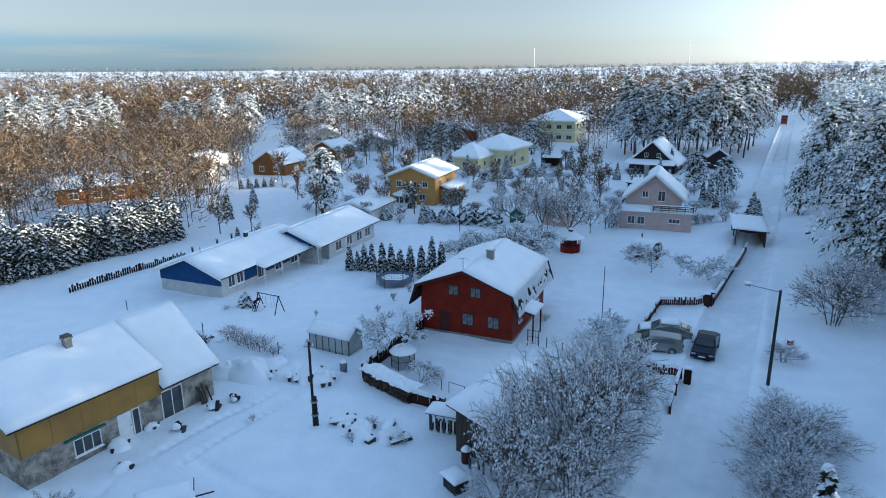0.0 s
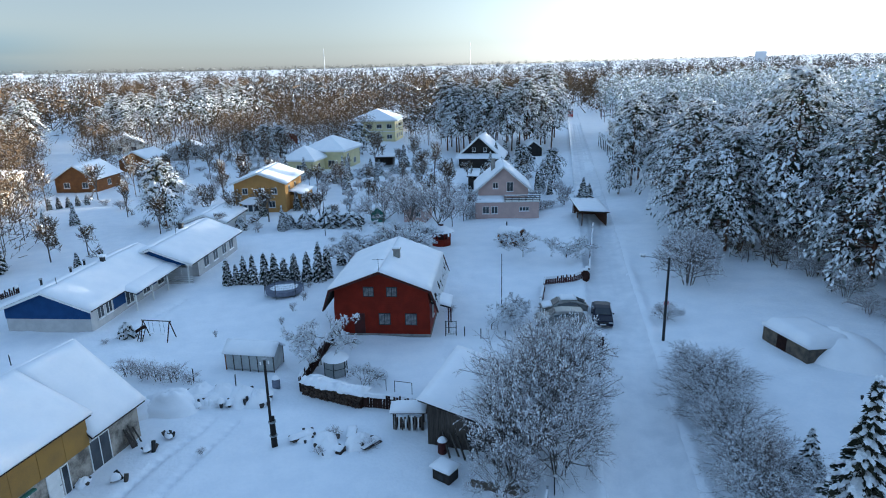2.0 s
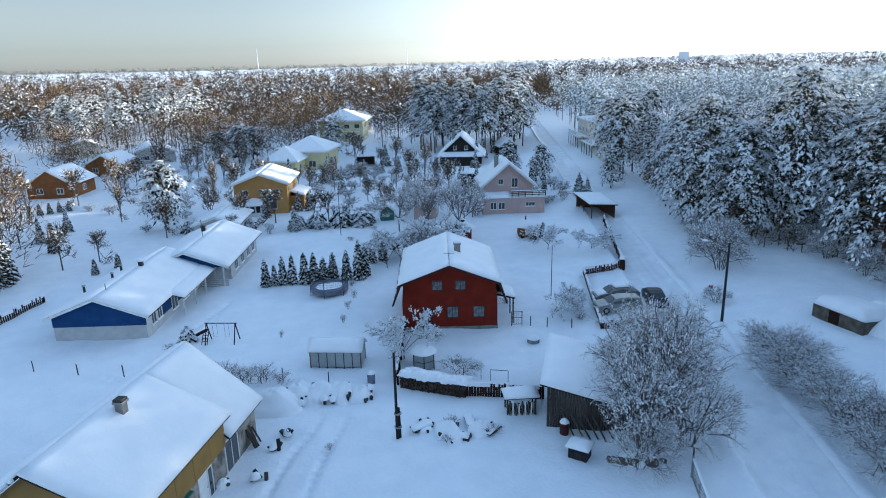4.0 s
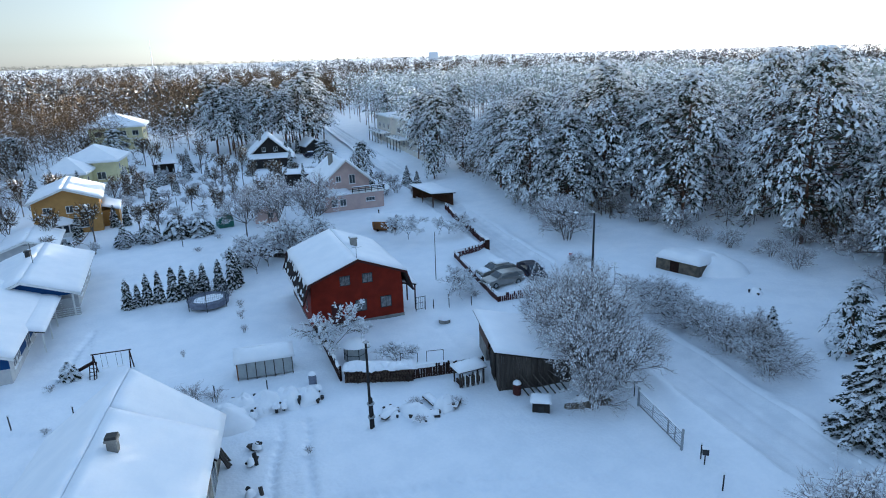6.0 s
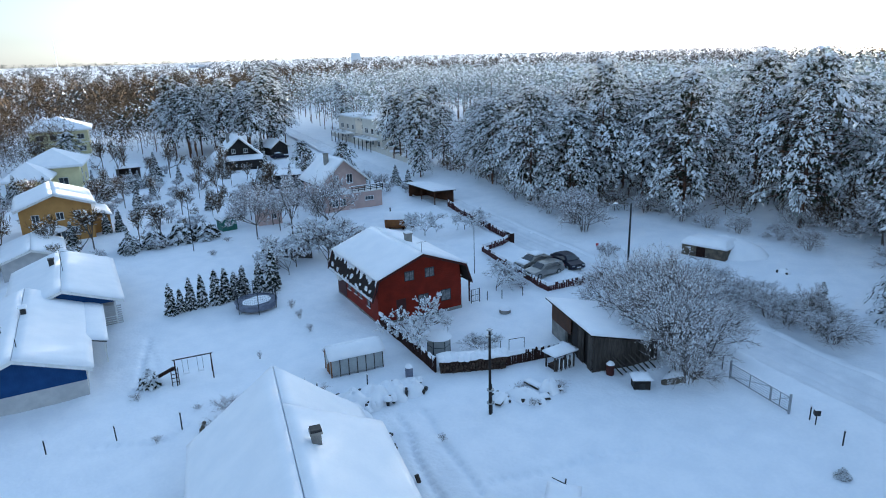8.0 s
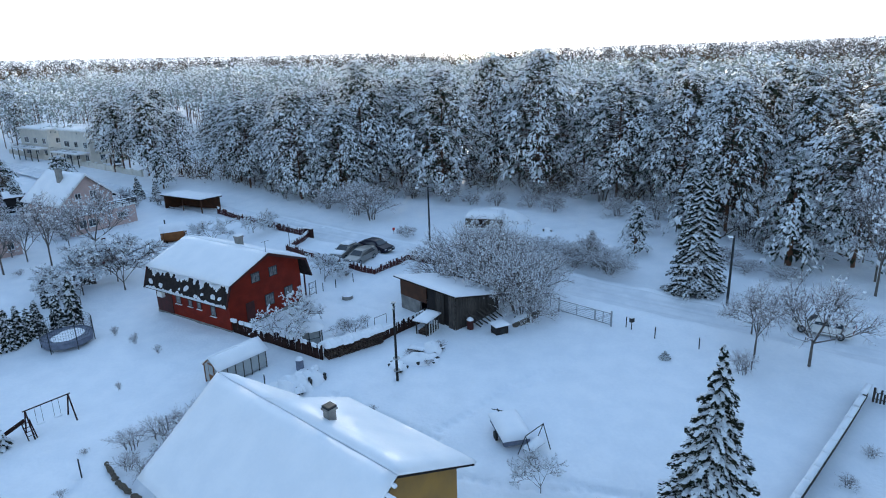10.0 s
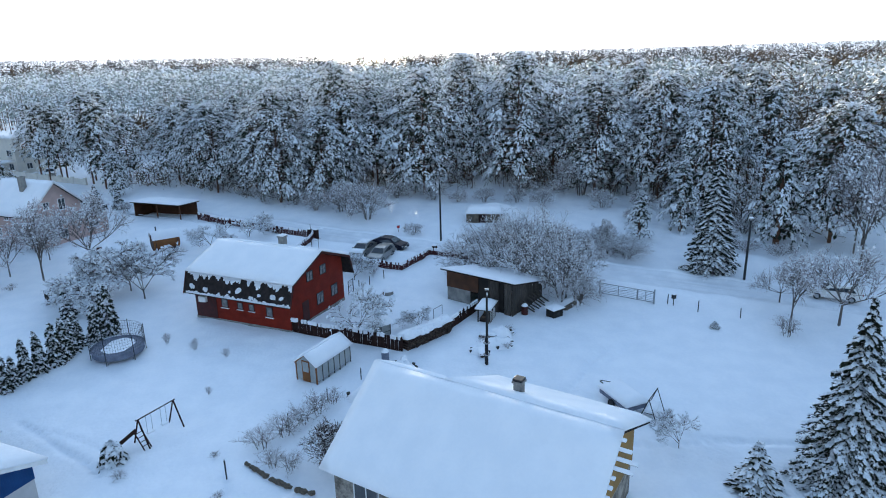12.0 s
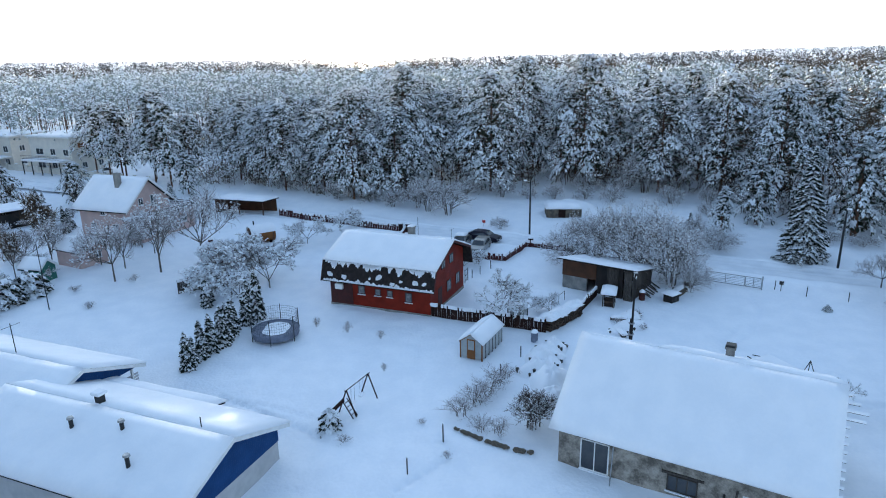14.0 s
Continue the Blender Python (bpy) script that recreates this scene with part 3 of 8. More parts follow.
def woods(name, places, label, h=(9, 15), twig=False, seed=3, n=12, size=(0.7, 1.5), crown=1.0, low=0.35, pads=7, dark=NEEDLES, snowy=0.6):
    """Far trees, too many to count: pads of needle, twig and snow flakes round bare trunks."""
    r = np.random.default_rng(seed)
    p = np.array(places)
    z = np.array([ground_z(x, y) for x, y in places])
    hh = r.uniform(*h, len(p))
    k = max(1, n // pads)
    i = np.repeat(np.arange(len(p)), pads)
    t = r.uniform(0, 1, len(i))
    rad = hh[i] * 0.2 * crown * (1.05 - 0.75 * t ** 1.5) * np.sqrt(r.uniform(0.05, 1, len(i)))
    an = r.uniform(0, 2 * math.pi, len(i))
    c = np.stack([p[i, 0] + rad * np.cos(an), p[i, 1] + rad * np.sin(an), z[i] + hh[i] * (low + (0.98 - low) * t)], axis=1)
    way = np.stack([np.cos(an), np.sin(an), np.zeros(len(i))], axis=1)
    j = np.repeat(np.arange(len(i)), k)
    spread = hh[i][j][:, None] * crown * np.array([0.055, 0.055, 0.03 if not twig else 0.07])
    c = c[j] + r.normal(0, 1, (len(j), 3)) * spread
    s = r.uniform(*size, len(j)) * hh[i][j] / 13
    white = r.uniform(0, 1, len(j)) < snowy
    up = np.array([0, 0, 0.9]) + way[j] * 0.7 + r.normal(0, 0.22, (len(j), 3))
    c[white, 2] += 0.25
    if not twig:
        c[~white, 2] -= 0.2
    if twig:
        m = int((~white).sum())
        d = np.array([0, 0, 0.5]) + way[j][~white] * 0.5 + r.normal(0, 0.7, (m, 3))
        first = slivers(c[~white], d, s[~white] * 2.1, s[~white] * 0.2, r)
    else:
        first = quads(c[~white], r.normal(0, 1, (int((~white).sum()), 3)), s[~white], r)
    groups = [(first, TWIGS if twig else dark), (quads(c[white], up[white], s[white] * (0.3 if twig else 1.0), r), CROWN_SNOW)]
    base = np.stack([p[:, 0], p[:, 1], z], axis=1)
    groups.append((sticks(base, base + np.array([0, 0, 0.55 if twig else 0.8]) * hh[:, None], np.full(len(p), 0.07 if twig else 0.15), np.full(len(p), 0.04)), GREY_BARK if twig else PINE_BARK))
    return tagged(put(name, soup(name, groups)), label, "woods", kind="stuff")

# ---------- houses ----------


def window(parent, m, w, h, frame_mat=WHITE, sill=True, bars=1, glass=GLASS):
    """A framed window on a wall; m puts its sill's middle on the wall, looking along -y."""
    t = 0.07
    bm = bmesh.new()
    rings = []
    for y in (-0.05, 0.02):
        for k in (0.0, t):
            rings.append([bm.verts.new((sx * (w / 2 - k), y, k if low else h - k)) for sx, low in ((-1, 1), (1, 1), (1, 0), (-1, 0))])
    for p, q in ((0, 1), (1, 3), (3, 2), (2, 0)):
        for i in range(4):
            bm.faces.new((rings[p][i], rings[p][(i + 1) % 4], rings[q][(i + 1) % 4], rings[q][i]))
    bmesh.ops.recalc_face_normals(bm, faces=bm.faces)
    f = part("window", bm, frame_mat, parent)
    f.matrix_basis = m
    for i in range(bars):
        x = -w / 2 + w * (i + 1) / (bars + 1)
        part("bar", a_box(x - 0.03, -0.045, t, x + 0.03, 0.015, h - t), frame_mat, f)
    part("pane", a_box(-w / 2 + t, -0.025, t, w / 2 - t, -0.005, h - t), glass, f)
    if sill:
        part("sill", a_box(-w / 2 - 0.06, -0.14, -0.07, w / 2 + 0.06, -0.0, -0.01, bevel=0.015), ROOF_SNOW, f, "snow-covered window sill")
    return f


def door(parent, m, w, h, mat, handle=True):
    d = part("door", a_box(-w / 2, -0.05, 0, w / 2, 0.02, h, bevel=0.01), mat, parent)
    d.matrix_basis = m
    if handle:
        part("handle", a_box(w / 2 - 0.16, -0.1, 1.0, w / 2 - 0.06, -0.05, 1.04), METAL, d)
    return d


def wall_pose(w, l, side, u, z):
    """Where a window sits: side s/n are the gable ends, w/e the eave walls; u metres along the wall from its middle."""
    return {"s": pose(u, -l / 2, z), "n": pose(u, l / 2, z, 0, 0, 180), "w": pose(-w / 2, u, z, 0, 0, -90), "e": pose(w / 2, u, z, 0, 0, 90)}[side]


def snow_sheet(name, parent, corners, nu, nv, thick, seed=0, wave=0.05, mat=ROOF_SNOW, label=""):
    """A rounded blanket of snow over a four-cornered roof plane; corners run round it."""
    a, b, c, d = (Vector(p) for p in corners)
    nrm = (b - a).cross(d - a).normalized()
    if nrm.z < 0:
        nrm = -nrm
    vs, fs = [], []
    for layer in (1, 0):
        for j in range(nv + 1):
            for i in range(nu + 1):
                u, v = i / nu, j / nv
                p = a.lerp(b, u).lerp(d.lerp(c, u), v)
                if layer:
                    e = min(min(i, nu - i) * (b - a).length / nu, min(j, nv - j) * (d - a).length / nv)
                    p = p + nrm * thick * (0.35 + 0.65 * math.sqrt(min(1.0, e / 0.5))) + Vector((0, 0, wave)) * noise.noise((p.x * 0.6 + seed, p.y * 0.6, p.z))
                vs.append(p)
    k, o = nu + 1, (nu + 1) * (nv + 1)
    for j in range(nv):
        for i in range(nu):
            q = (j * k + i, j * k + i + 1, (j + 1) * k + i + 1, (j + 1) * k + i)
            fs.append(q), fs.append(tuple(o + t for t in q[::-1]))
    rim = [i for i in range(nu)] + [j * k + nu for j in range(nv)] + [nv * k + i for i in range(nu, 0, -1)] + [j * k for j in range(nv, 0, -1)]
    for i in range(len(rim)):
        p, q = rim[i], rim[(i + 1) % len(rim)]
        fs.append((q, p, o + p, o + q))
    me = mesh_of(name, vs, fs, mat, smooth=True)
    bm = bmesh.new()
    bm.from_mesh(me)
    bmesh.ops.recalc_face_normals(bm, faces=bm.faces)
    bm.to_mesh(me)
    bm.free()
    return put(name, me, parent, label)


def cap(parent, x0, y0, z, x1, y1, h=0.22, seed=0, name="snow"):
    """A pillow of snow on a flat top."""
    return snow_sheet(name, parent, [(x0, y0, z), (x1, y0, z), (x1, y1, z), (x0, y1, z)], 6, 6, h, seed, 0.04)


def chimney(parent, x, y, z0, z1, s=0.55, mat=STONE):
    bm = a_box(x - s / 2, y - s / 2, z0, x + s / 2, y + s / 2, z1 - 0.12, bevel=0.02)
    c = part("chimney", bm, mat, parent)
    part("cap", a_box(x - s / 2 - 0.07, y - s / 2 - 0.07, z1 - 0.12, x + s / 2 + 0.07, y + s / 2 + 0.07, z1, bevel=0.02), mat, c)
    part("flue", a_box(x - s / 4, y - s / 4, z1, x + s / 4, y + s / 4, z1 + 0.02), DARK_METAL, c)
    return c


def gable_roof(ob, w, l, he, hr, over, end, mat, snow=0.28, seed=0, trim=WHITE, cover=True):
    """Two roof slopes with overhang, barge boards and a blanket of snow each."""
    sl = (hr - he) / (w / 2)
    xo, zo = w / 2 + over, he - over * sl
    y0, y1 = -l / 2 - end, l / 2 + end
    t = 0.14
    part("roof", prism([(-xo, zo), (0, hr), (xo, zo), (xo, zo + t), (0, hr + t), (-xo, zo + t)], y0, y1), mat, ob)
    for y in (y0 - 0.03, y1):
        part("barge_board", prism([(-xo, zo - 0.12), (0, hr - 0.12), (xo, zo - 0.12), (xo, zo + t), (0, hr + t), (-xo, zo + t)], y, y + 0.03), trim, ob)
    if cover:
        k = int(l / 0.8)
        snow_sheet("roof_snow", ob, [(-xo - 0.05, y0 - 0.06, zo + t), (-xo - 0.05, y1 + 0.06, zo + t), (0.0, y1 + 0.06, hr + t + 0.02), (0.0, y0 - 0.06, hr + t + 0.02)], k, 8, snow, seed, label="thick unbroken snow")
        snow_sheet("roof_snow", ob, [(xo + 0.05, y0 - 0.06, zo + t), (xo + 0.05, y1 + 0.06, zo + t), (-0.0, y1 + 0.06, hr + t + 0.02), (-0.0, y0 - 0.06, hr + t + 0.02)], k, 8, snow, seed + 5, label="thick unbroken snow")


def house(name, x, y, turn, w, l, he, hr, wall, label, roof=None, over=0.5, end=0.5, wins=(), doors=(), chim=None, snow=0.28, gable=None, trim=WHITE, frame_mat=WHITE, dz=0.0, sink=0.6):
    ob = thing(name, at_ground(x, y, turn, dz), label, "house")
    if gable:
        part("wall", a_box(-w / 2, -l / 2, -sink, w / 2, l / 2, he), wall, ob)
        for y0 in (-l / 2 - 0.03, l / 2 - 0.1):
            part("gable", prism([(-w / 2 - 0.03, he), (w / 2 + 0.03, he), (0, hr)], y0, y0 + 0.13), gable, ob)
    else:
        part("wall", prism([(-w / 2, -sink), (w / 2, -sink), (w / 2, he), (0, hr), (-w / 2, he)], -l / 2, l / 2), wall, ob)
    gable_roof(ob, w, l, he, hr, over, end, roof or SHINGLE, snow, x, trim)
    for side, u, z, ww, hh, *b in wins:
        window(ob, wall_pose(w, l, side, u, z), ww, hh, frame_mat, bars=b[0] if b else 1)
    for side, u, ww, hh, mat in doors:
        door(ob, wall_pose(w, l, side, u, 0), ww, hh, mat)
    if chim:
        chimney(ob, *chim)
    return ob


def hip_house(x, y, turn, w, l, he, hr, wall, label, over=0.8, snow=0.35, wins=(), chim=None, storey=None):
    """A rendered house under a hipped roof; the ridge runs along local y."""
    ob = thing("house", at_ground(x, y, turn), label, "house")
    part("wall", a_box(-w / 2, -l / 2, -0.6, w / 2, l / 2, he), wall, ob)
    if storey:
        part("string_course", a_box(-w / 2 - 0.06, -l / 2 - 0.06, storey, w / 2 + 0.06, l / 2 + 0.06, storey + 0.2), WHITE, ob)

    def hip(grow, low, high):
        a, b, k = w / 2 + over + grow, l / 2 + over + grow, max(0.0, (l - w) / 2)
        bm = bmesh.new()
        lo = [bm.verts.new(p) for p in ((-a, -b, he + low), (a, -b, he + low), (a, b, he + low), (-a, b, he + low))]
        hi = [bm.verts.new((p.co.x, p.co.y, he + high)) for p in lo]
        r0, r1 = bm.verts.new((0, -k - 0.1, hr + high)), bm.verts.new((0, k + 0.1, hr + high))
        bm.faces.new(lo[::-1])
        for i in range(4):
            bm.faces.new((lo[i], lo[(i + 1) % 4], hi[(i + 1) % 4], hi[i]))
        bm.faces.new((hi[0], hi[1], r0)), bm.faces.new((hi[1], hi[2], r1, r0)), bm.faces.new((hi[2], hi[3], r1)), bm.faces.new((hi[3], hi[0], r0, r1))
        bmesh.ops.recalc_face_normals(bm, faces=bm.faces)
        return bm
    part("roof", hip(0.0, -0.12, 0.06), WHITE, ob, "pale roof edge")
    part("roof_snow", hip(0.06, 0.064, 0.06 + snow), ROOF_SNOW, ob, "thick unbroken snow")
    for side, u, z, ww, hh, *b in wins:
        window(ob, wall_pose(w, l, side, u, z), ww, hh, WHITE, bars=b[0] if b else 1)
    if chim:
        chimney(ob, *chim)
    return ob


def fence_run(ob, a, b, h=1.0, gap=0.16, w=0.13, mat=FENCE_WOOD, snow=True, post_every=2.4):
    """Upright pickets on two rails between posts, as parts of ob (which stands at the world's origin)."""
    a, b = Vector((*a, 0)), Vector((*b, 0))
    n = (b - a).length
    d = (b - a) / n
    turn = math.atan2(d.y, d.x)
    key = (round(h, 2), round(w, 3), mat.name)
    if key not in PICKET:
        bm = a_box(-w / 2, -0.012, -0.1, w / 2, 0.012, h)
        me = bpy.data.meshes.new("picket")
        bm.to_mesh(me), bm.free()
        me.materials.append(mat)
        cap = bpy.data.meshes.new("snow_cap")
        bm = a_box(-w * 0.72, -0.1, h - 0.24, w * 0.72, 0.1, h + 0.13, bevel=0.06)
        bm.to_mesh(cap), bm.free()
        cap.materials.append(ROOF_SNOW)
        PICKET[key] = (me, cap)
    me, cap = PICKET[key]
    k = int(n / gap)
    rr = random.Random(int(n * 100))
    for i in range(k + 1):
        p = a + d * (n * i / max(1, k))
        m = Matrix.Translation((p.x, p.y, ground_z(p.x, p.y) + rr.uniform(-0.02, 0.02))) @ Matrix.Rotation(turn, 4, "Z") @ pose(0, 0, 0, rr.uniform(-2, 2), rr.uniform(-2, 2), 0)
        o = put("picket", me, ob, m=m)
        if snow and rr.random() < 0.58:
            put("snow_cap", cap, o)
    for z in (0.25 * h, 0.75 * h):
        bm = bmesh.new()
        s = max(1, int(n / 2.5))
        for i in range(s):
            p, q = a + d * (n * i / s), a + d * (n * (i + 1) / s)
            o = Vector((-d.y, d.x, 0)) * 0.035
            rod(bm, (p.x + o.x, p.y + o.y, ground_z(p.x, p.y) + z), (q.x + o.x, q.y + o.y, ground_z(q.x, q.y) + z), 0.035, seg=4)
        part("rail", bm, mat, ob)
    s = max(1, round(n / post_every))
    for i in range(s + 1):
        p = a + d * (n * i / s)
        o = Vector((-d.y, d.x, 0)) * 0.09
        z = ground_z(p.x, p.y)
        part("post", a_box(p.x + o.x - 0.05, p.y + o.y - 0.05, z - 0.2, p.x + o.x + 0.05, p.y + o.y + 0.05, z + h + 0.05), mat, ob)


PICKET = {}
ORIGIN = Matrix.Identity(4)

# red house with a mansard roof


def red_house():
    ob = thing("house", pose(4.15, 59.5, 0.35, 0, 0, -23.6), "dark red wooden house with a snow-covered mansard roof", "house")
    w, l = 8.9, 10.9
    part("wall", prism([(-w / 2, -0.5), (w / 2, -0.5), (w / 2, 2.7), (4.3, 4.45), (0, 6.15), (-4.3, 4.45), (-w / 2, 2.7)], -l / 2, l / 2), RED, ob)
    part("foundation", a_box(-w / 2 - 0.04, -l / 2 - 0.04, -0.5, w / 2 + 0.04, l / 2 + 0.04, 0.12), STONE, ob)
    y0, y1 = -l / 2 - 0.75, l / 2 + 0.5
    part("roof", prism([(-4.62, 4.5), (0, 6.25), (4.62, 4.5), (4.62, 4.62), (0, 6.38), (-4.62, 4.62)], y0, y1), SHINGLE, ob)
    for s in (-1, 1):
        part("mansard_slope", prism([(s * 4.6, 4.55), (s * 5.3, 2.62), (s * 5.22, 2.55), (s * 4.45, 4.5)], y0, y1), SHINGLE, ob, "steep dark shingles showing through patchy snow")
        snow_sheet("roof_snow", ob, [(s * 4.75, y0 - 0.06, 4.58), (s * 4.75, y1 + 0.06, 4.58), (0, y1 + 0.06, 6.4), (0, y0 - 0.06, 6.4)], 16, 8, 0.27, s, label="thick unbroken snow")
        # ragged snow left on the steep slope
        bm = bmesh.new()
        rr = random.Random(3 + s)
        nrm = Vector((s * 0.94, 0, 0.34))
        yy = y0 + 0.1
        while yy < y1 - 0.3:
            wd = rr.uniform(0.04, 0.09)
            more = 0.55 if s > 0 else 0.0
            hang = min(1.7, max(0.04, 0.16 + more + 0.6 * noise.noise((yy * 1.5, s * 3, 0.3)) + 0.45 * noise.noise((yy * 4.5, s * 3, 2.3)) + rr.uniform(-0.06, 0.1)))
            edge = 0.14 + 0.5 * max(0.0, more + noise.noise((yy * 1.9, s * 3, 9.0)) + 0.4 * noise.noise((yy * 5.0, s, 5.0))) + rr.uniform(-0.04, 0.06)
            bits = [(2.66, 2.66 + edge), (4.5 - hang, 4.52)]
            lump = noise.noise((yy * 1.3, s * 5, 4.0)) + more * 0.5
            if lump > 0.12:
                zm = 3.3 + 0.5 * noise.noise((yy * 0.8, s, 6.0))
                bits.append((zm - lump * 0.5 - rr.uniform(0, 0.08), zm + lump * 0.5 + rr.uniform(0, 0.05)))
            for z0, z1 in bits:
                f0, f1 = (4.55 - z0) / 1.93, (4.55 - z1) / 1.93
                p = Vector((s * (4.6 + 0.7 * f0), yy, z0)) + nrm * 0.05
                q = Vector((s * (4.6 + 0.7 * f1), yy, z1)) + nrm * 0.05
                t = Vector((0, wd / 2 + 0.03, 0))
                o = Vector((0, rr.uniform(-0.1, 0.1), 0))
                vs = [bm.verts.new(v) for v in (p - t + o * 0.3, p + t + o * 0.3, q + t, q - t)]
                ws = [bm.verts.new(v.co - nrm * 0.08) for v in vs]
                bm.faces.new(vs), bm.faces.new(ws[::-1])
                for i in range(4):
                    bm.faces.new((vs[i], ws[i], ws[(i + 1) % 4], vs[(i + 1) % 4]))
            yy += wd
        bmesh.ops.recalc_face_normals(bm, faces=bm.faces)
        tagged(part("slope_snow", bm, ROOF_SNOW, ob, "ragged patches of snow"), kind="stuff")
    for y in (y0 - 0.02, y1):
        part("barge_board", prism([(-5.3, 2.5), (-4.6, 4.4), (0, 6.12), (4.6, 4.4), (5.3, 2.5), (5.36, 2.62), (4.7, 4.6), (0, 6.38), (-4.7, 4.6), (-5.36, 2.62)], y, y + 0.04), DARK_RED, ob)
    for u, z, ww, hh in ((-1.15, 3.75, 1.0, 0.95), (1.0, 3.75, 1.0, 0.95), (0.25, 1.0, 1.1, 1.15), (2.7, 1.0, 1.1, 1.15)):
        window(ob, wall_pose(w, l, "s", u, z), ww, hh, DARK_METAL, sill=False, bars=1, glass=CURTAIN)
    part("dark_doorway", a_box(-2.6, -l / 2 - 0.03, 0.1, -1.6, -l / 2 + 0.02, 2.1), DARK_RED, ob)
    for u, z, ww, hh in ((1.9, 1.35, 0.8, 0.9), (0.1, 1.4, 0.65, 0.7), (-1.2, 1.4, 0.65, 0.7), (-3.2, 1.1, 0.75, 1.0)):
        window(ob, wall_pose(w, l, "w", u, z), ww, hh, DARK_RED, bars=0, glass=CURTAIN)
    # Flat dark panel stands in for the shade inside the porch recess.
    part("recess_shade", a_box(-w / 2 - 0.05, 2.9, 0.1, -w / 2 + 0.05, 5.4, 2.6), DARK_RED, ob, "dark red panel standing in for the shade of a recessed porch")
    part("air_conditioner", a_box(-w / 2 - 0.42, 3.9, 1.7, -w / 2 - 0.06, 4.7, 2.25, bevel=0.03), WHITE, ob)
    for u in (-3.0, 0.0, 3.0):
        window(ob, wall_pose(w, l, "e", u, 1.1), 1.0, 1.1)
    c = chimney(ob, 0.9, -1.2, 5.6, 7.15, 0.6, STONE)
    cap(c, 0.55, -1.55, 7.175, 1.25, -0.85, 0.2, 4, "cap_snow")
    # side porch with posts
    part("porch_roof", prism([(4.4, 2.75), (6.2, 2.3), (6.2, 2.45), (4.4, 2.95)], -4.4, -1.6), SHINGLE, ob)
    snow_sheet("porch_snow", ob, [(4.5, -4.5, 2.95), (4.5, -1.5, 2.95), (6.3, -1.5, 2.46), (6.3, -4.5, 2.46)], 6, 5, 0.22)
    for yy in (-4.3, -1.7):
        part("post", a_box(6.0, yy - 0.06, -0.3, 6.12, yy + 0.06, 2.4), DARK_RED, ob)
    part("aerial", rod(bmesh.new(), (0, y0 + 0.25, 6.4), (0, y0 + 0.25, 7.5), 0.02), DARK_METAL, ob)
    part("aerial_arm", rod(bmesh.new(), (-0.5, y0 + 0.25, 7.45), (0.5, y0 + 0.25, 7.45), 0.012), DARK_METAL, ob)
    return ob


red_house()


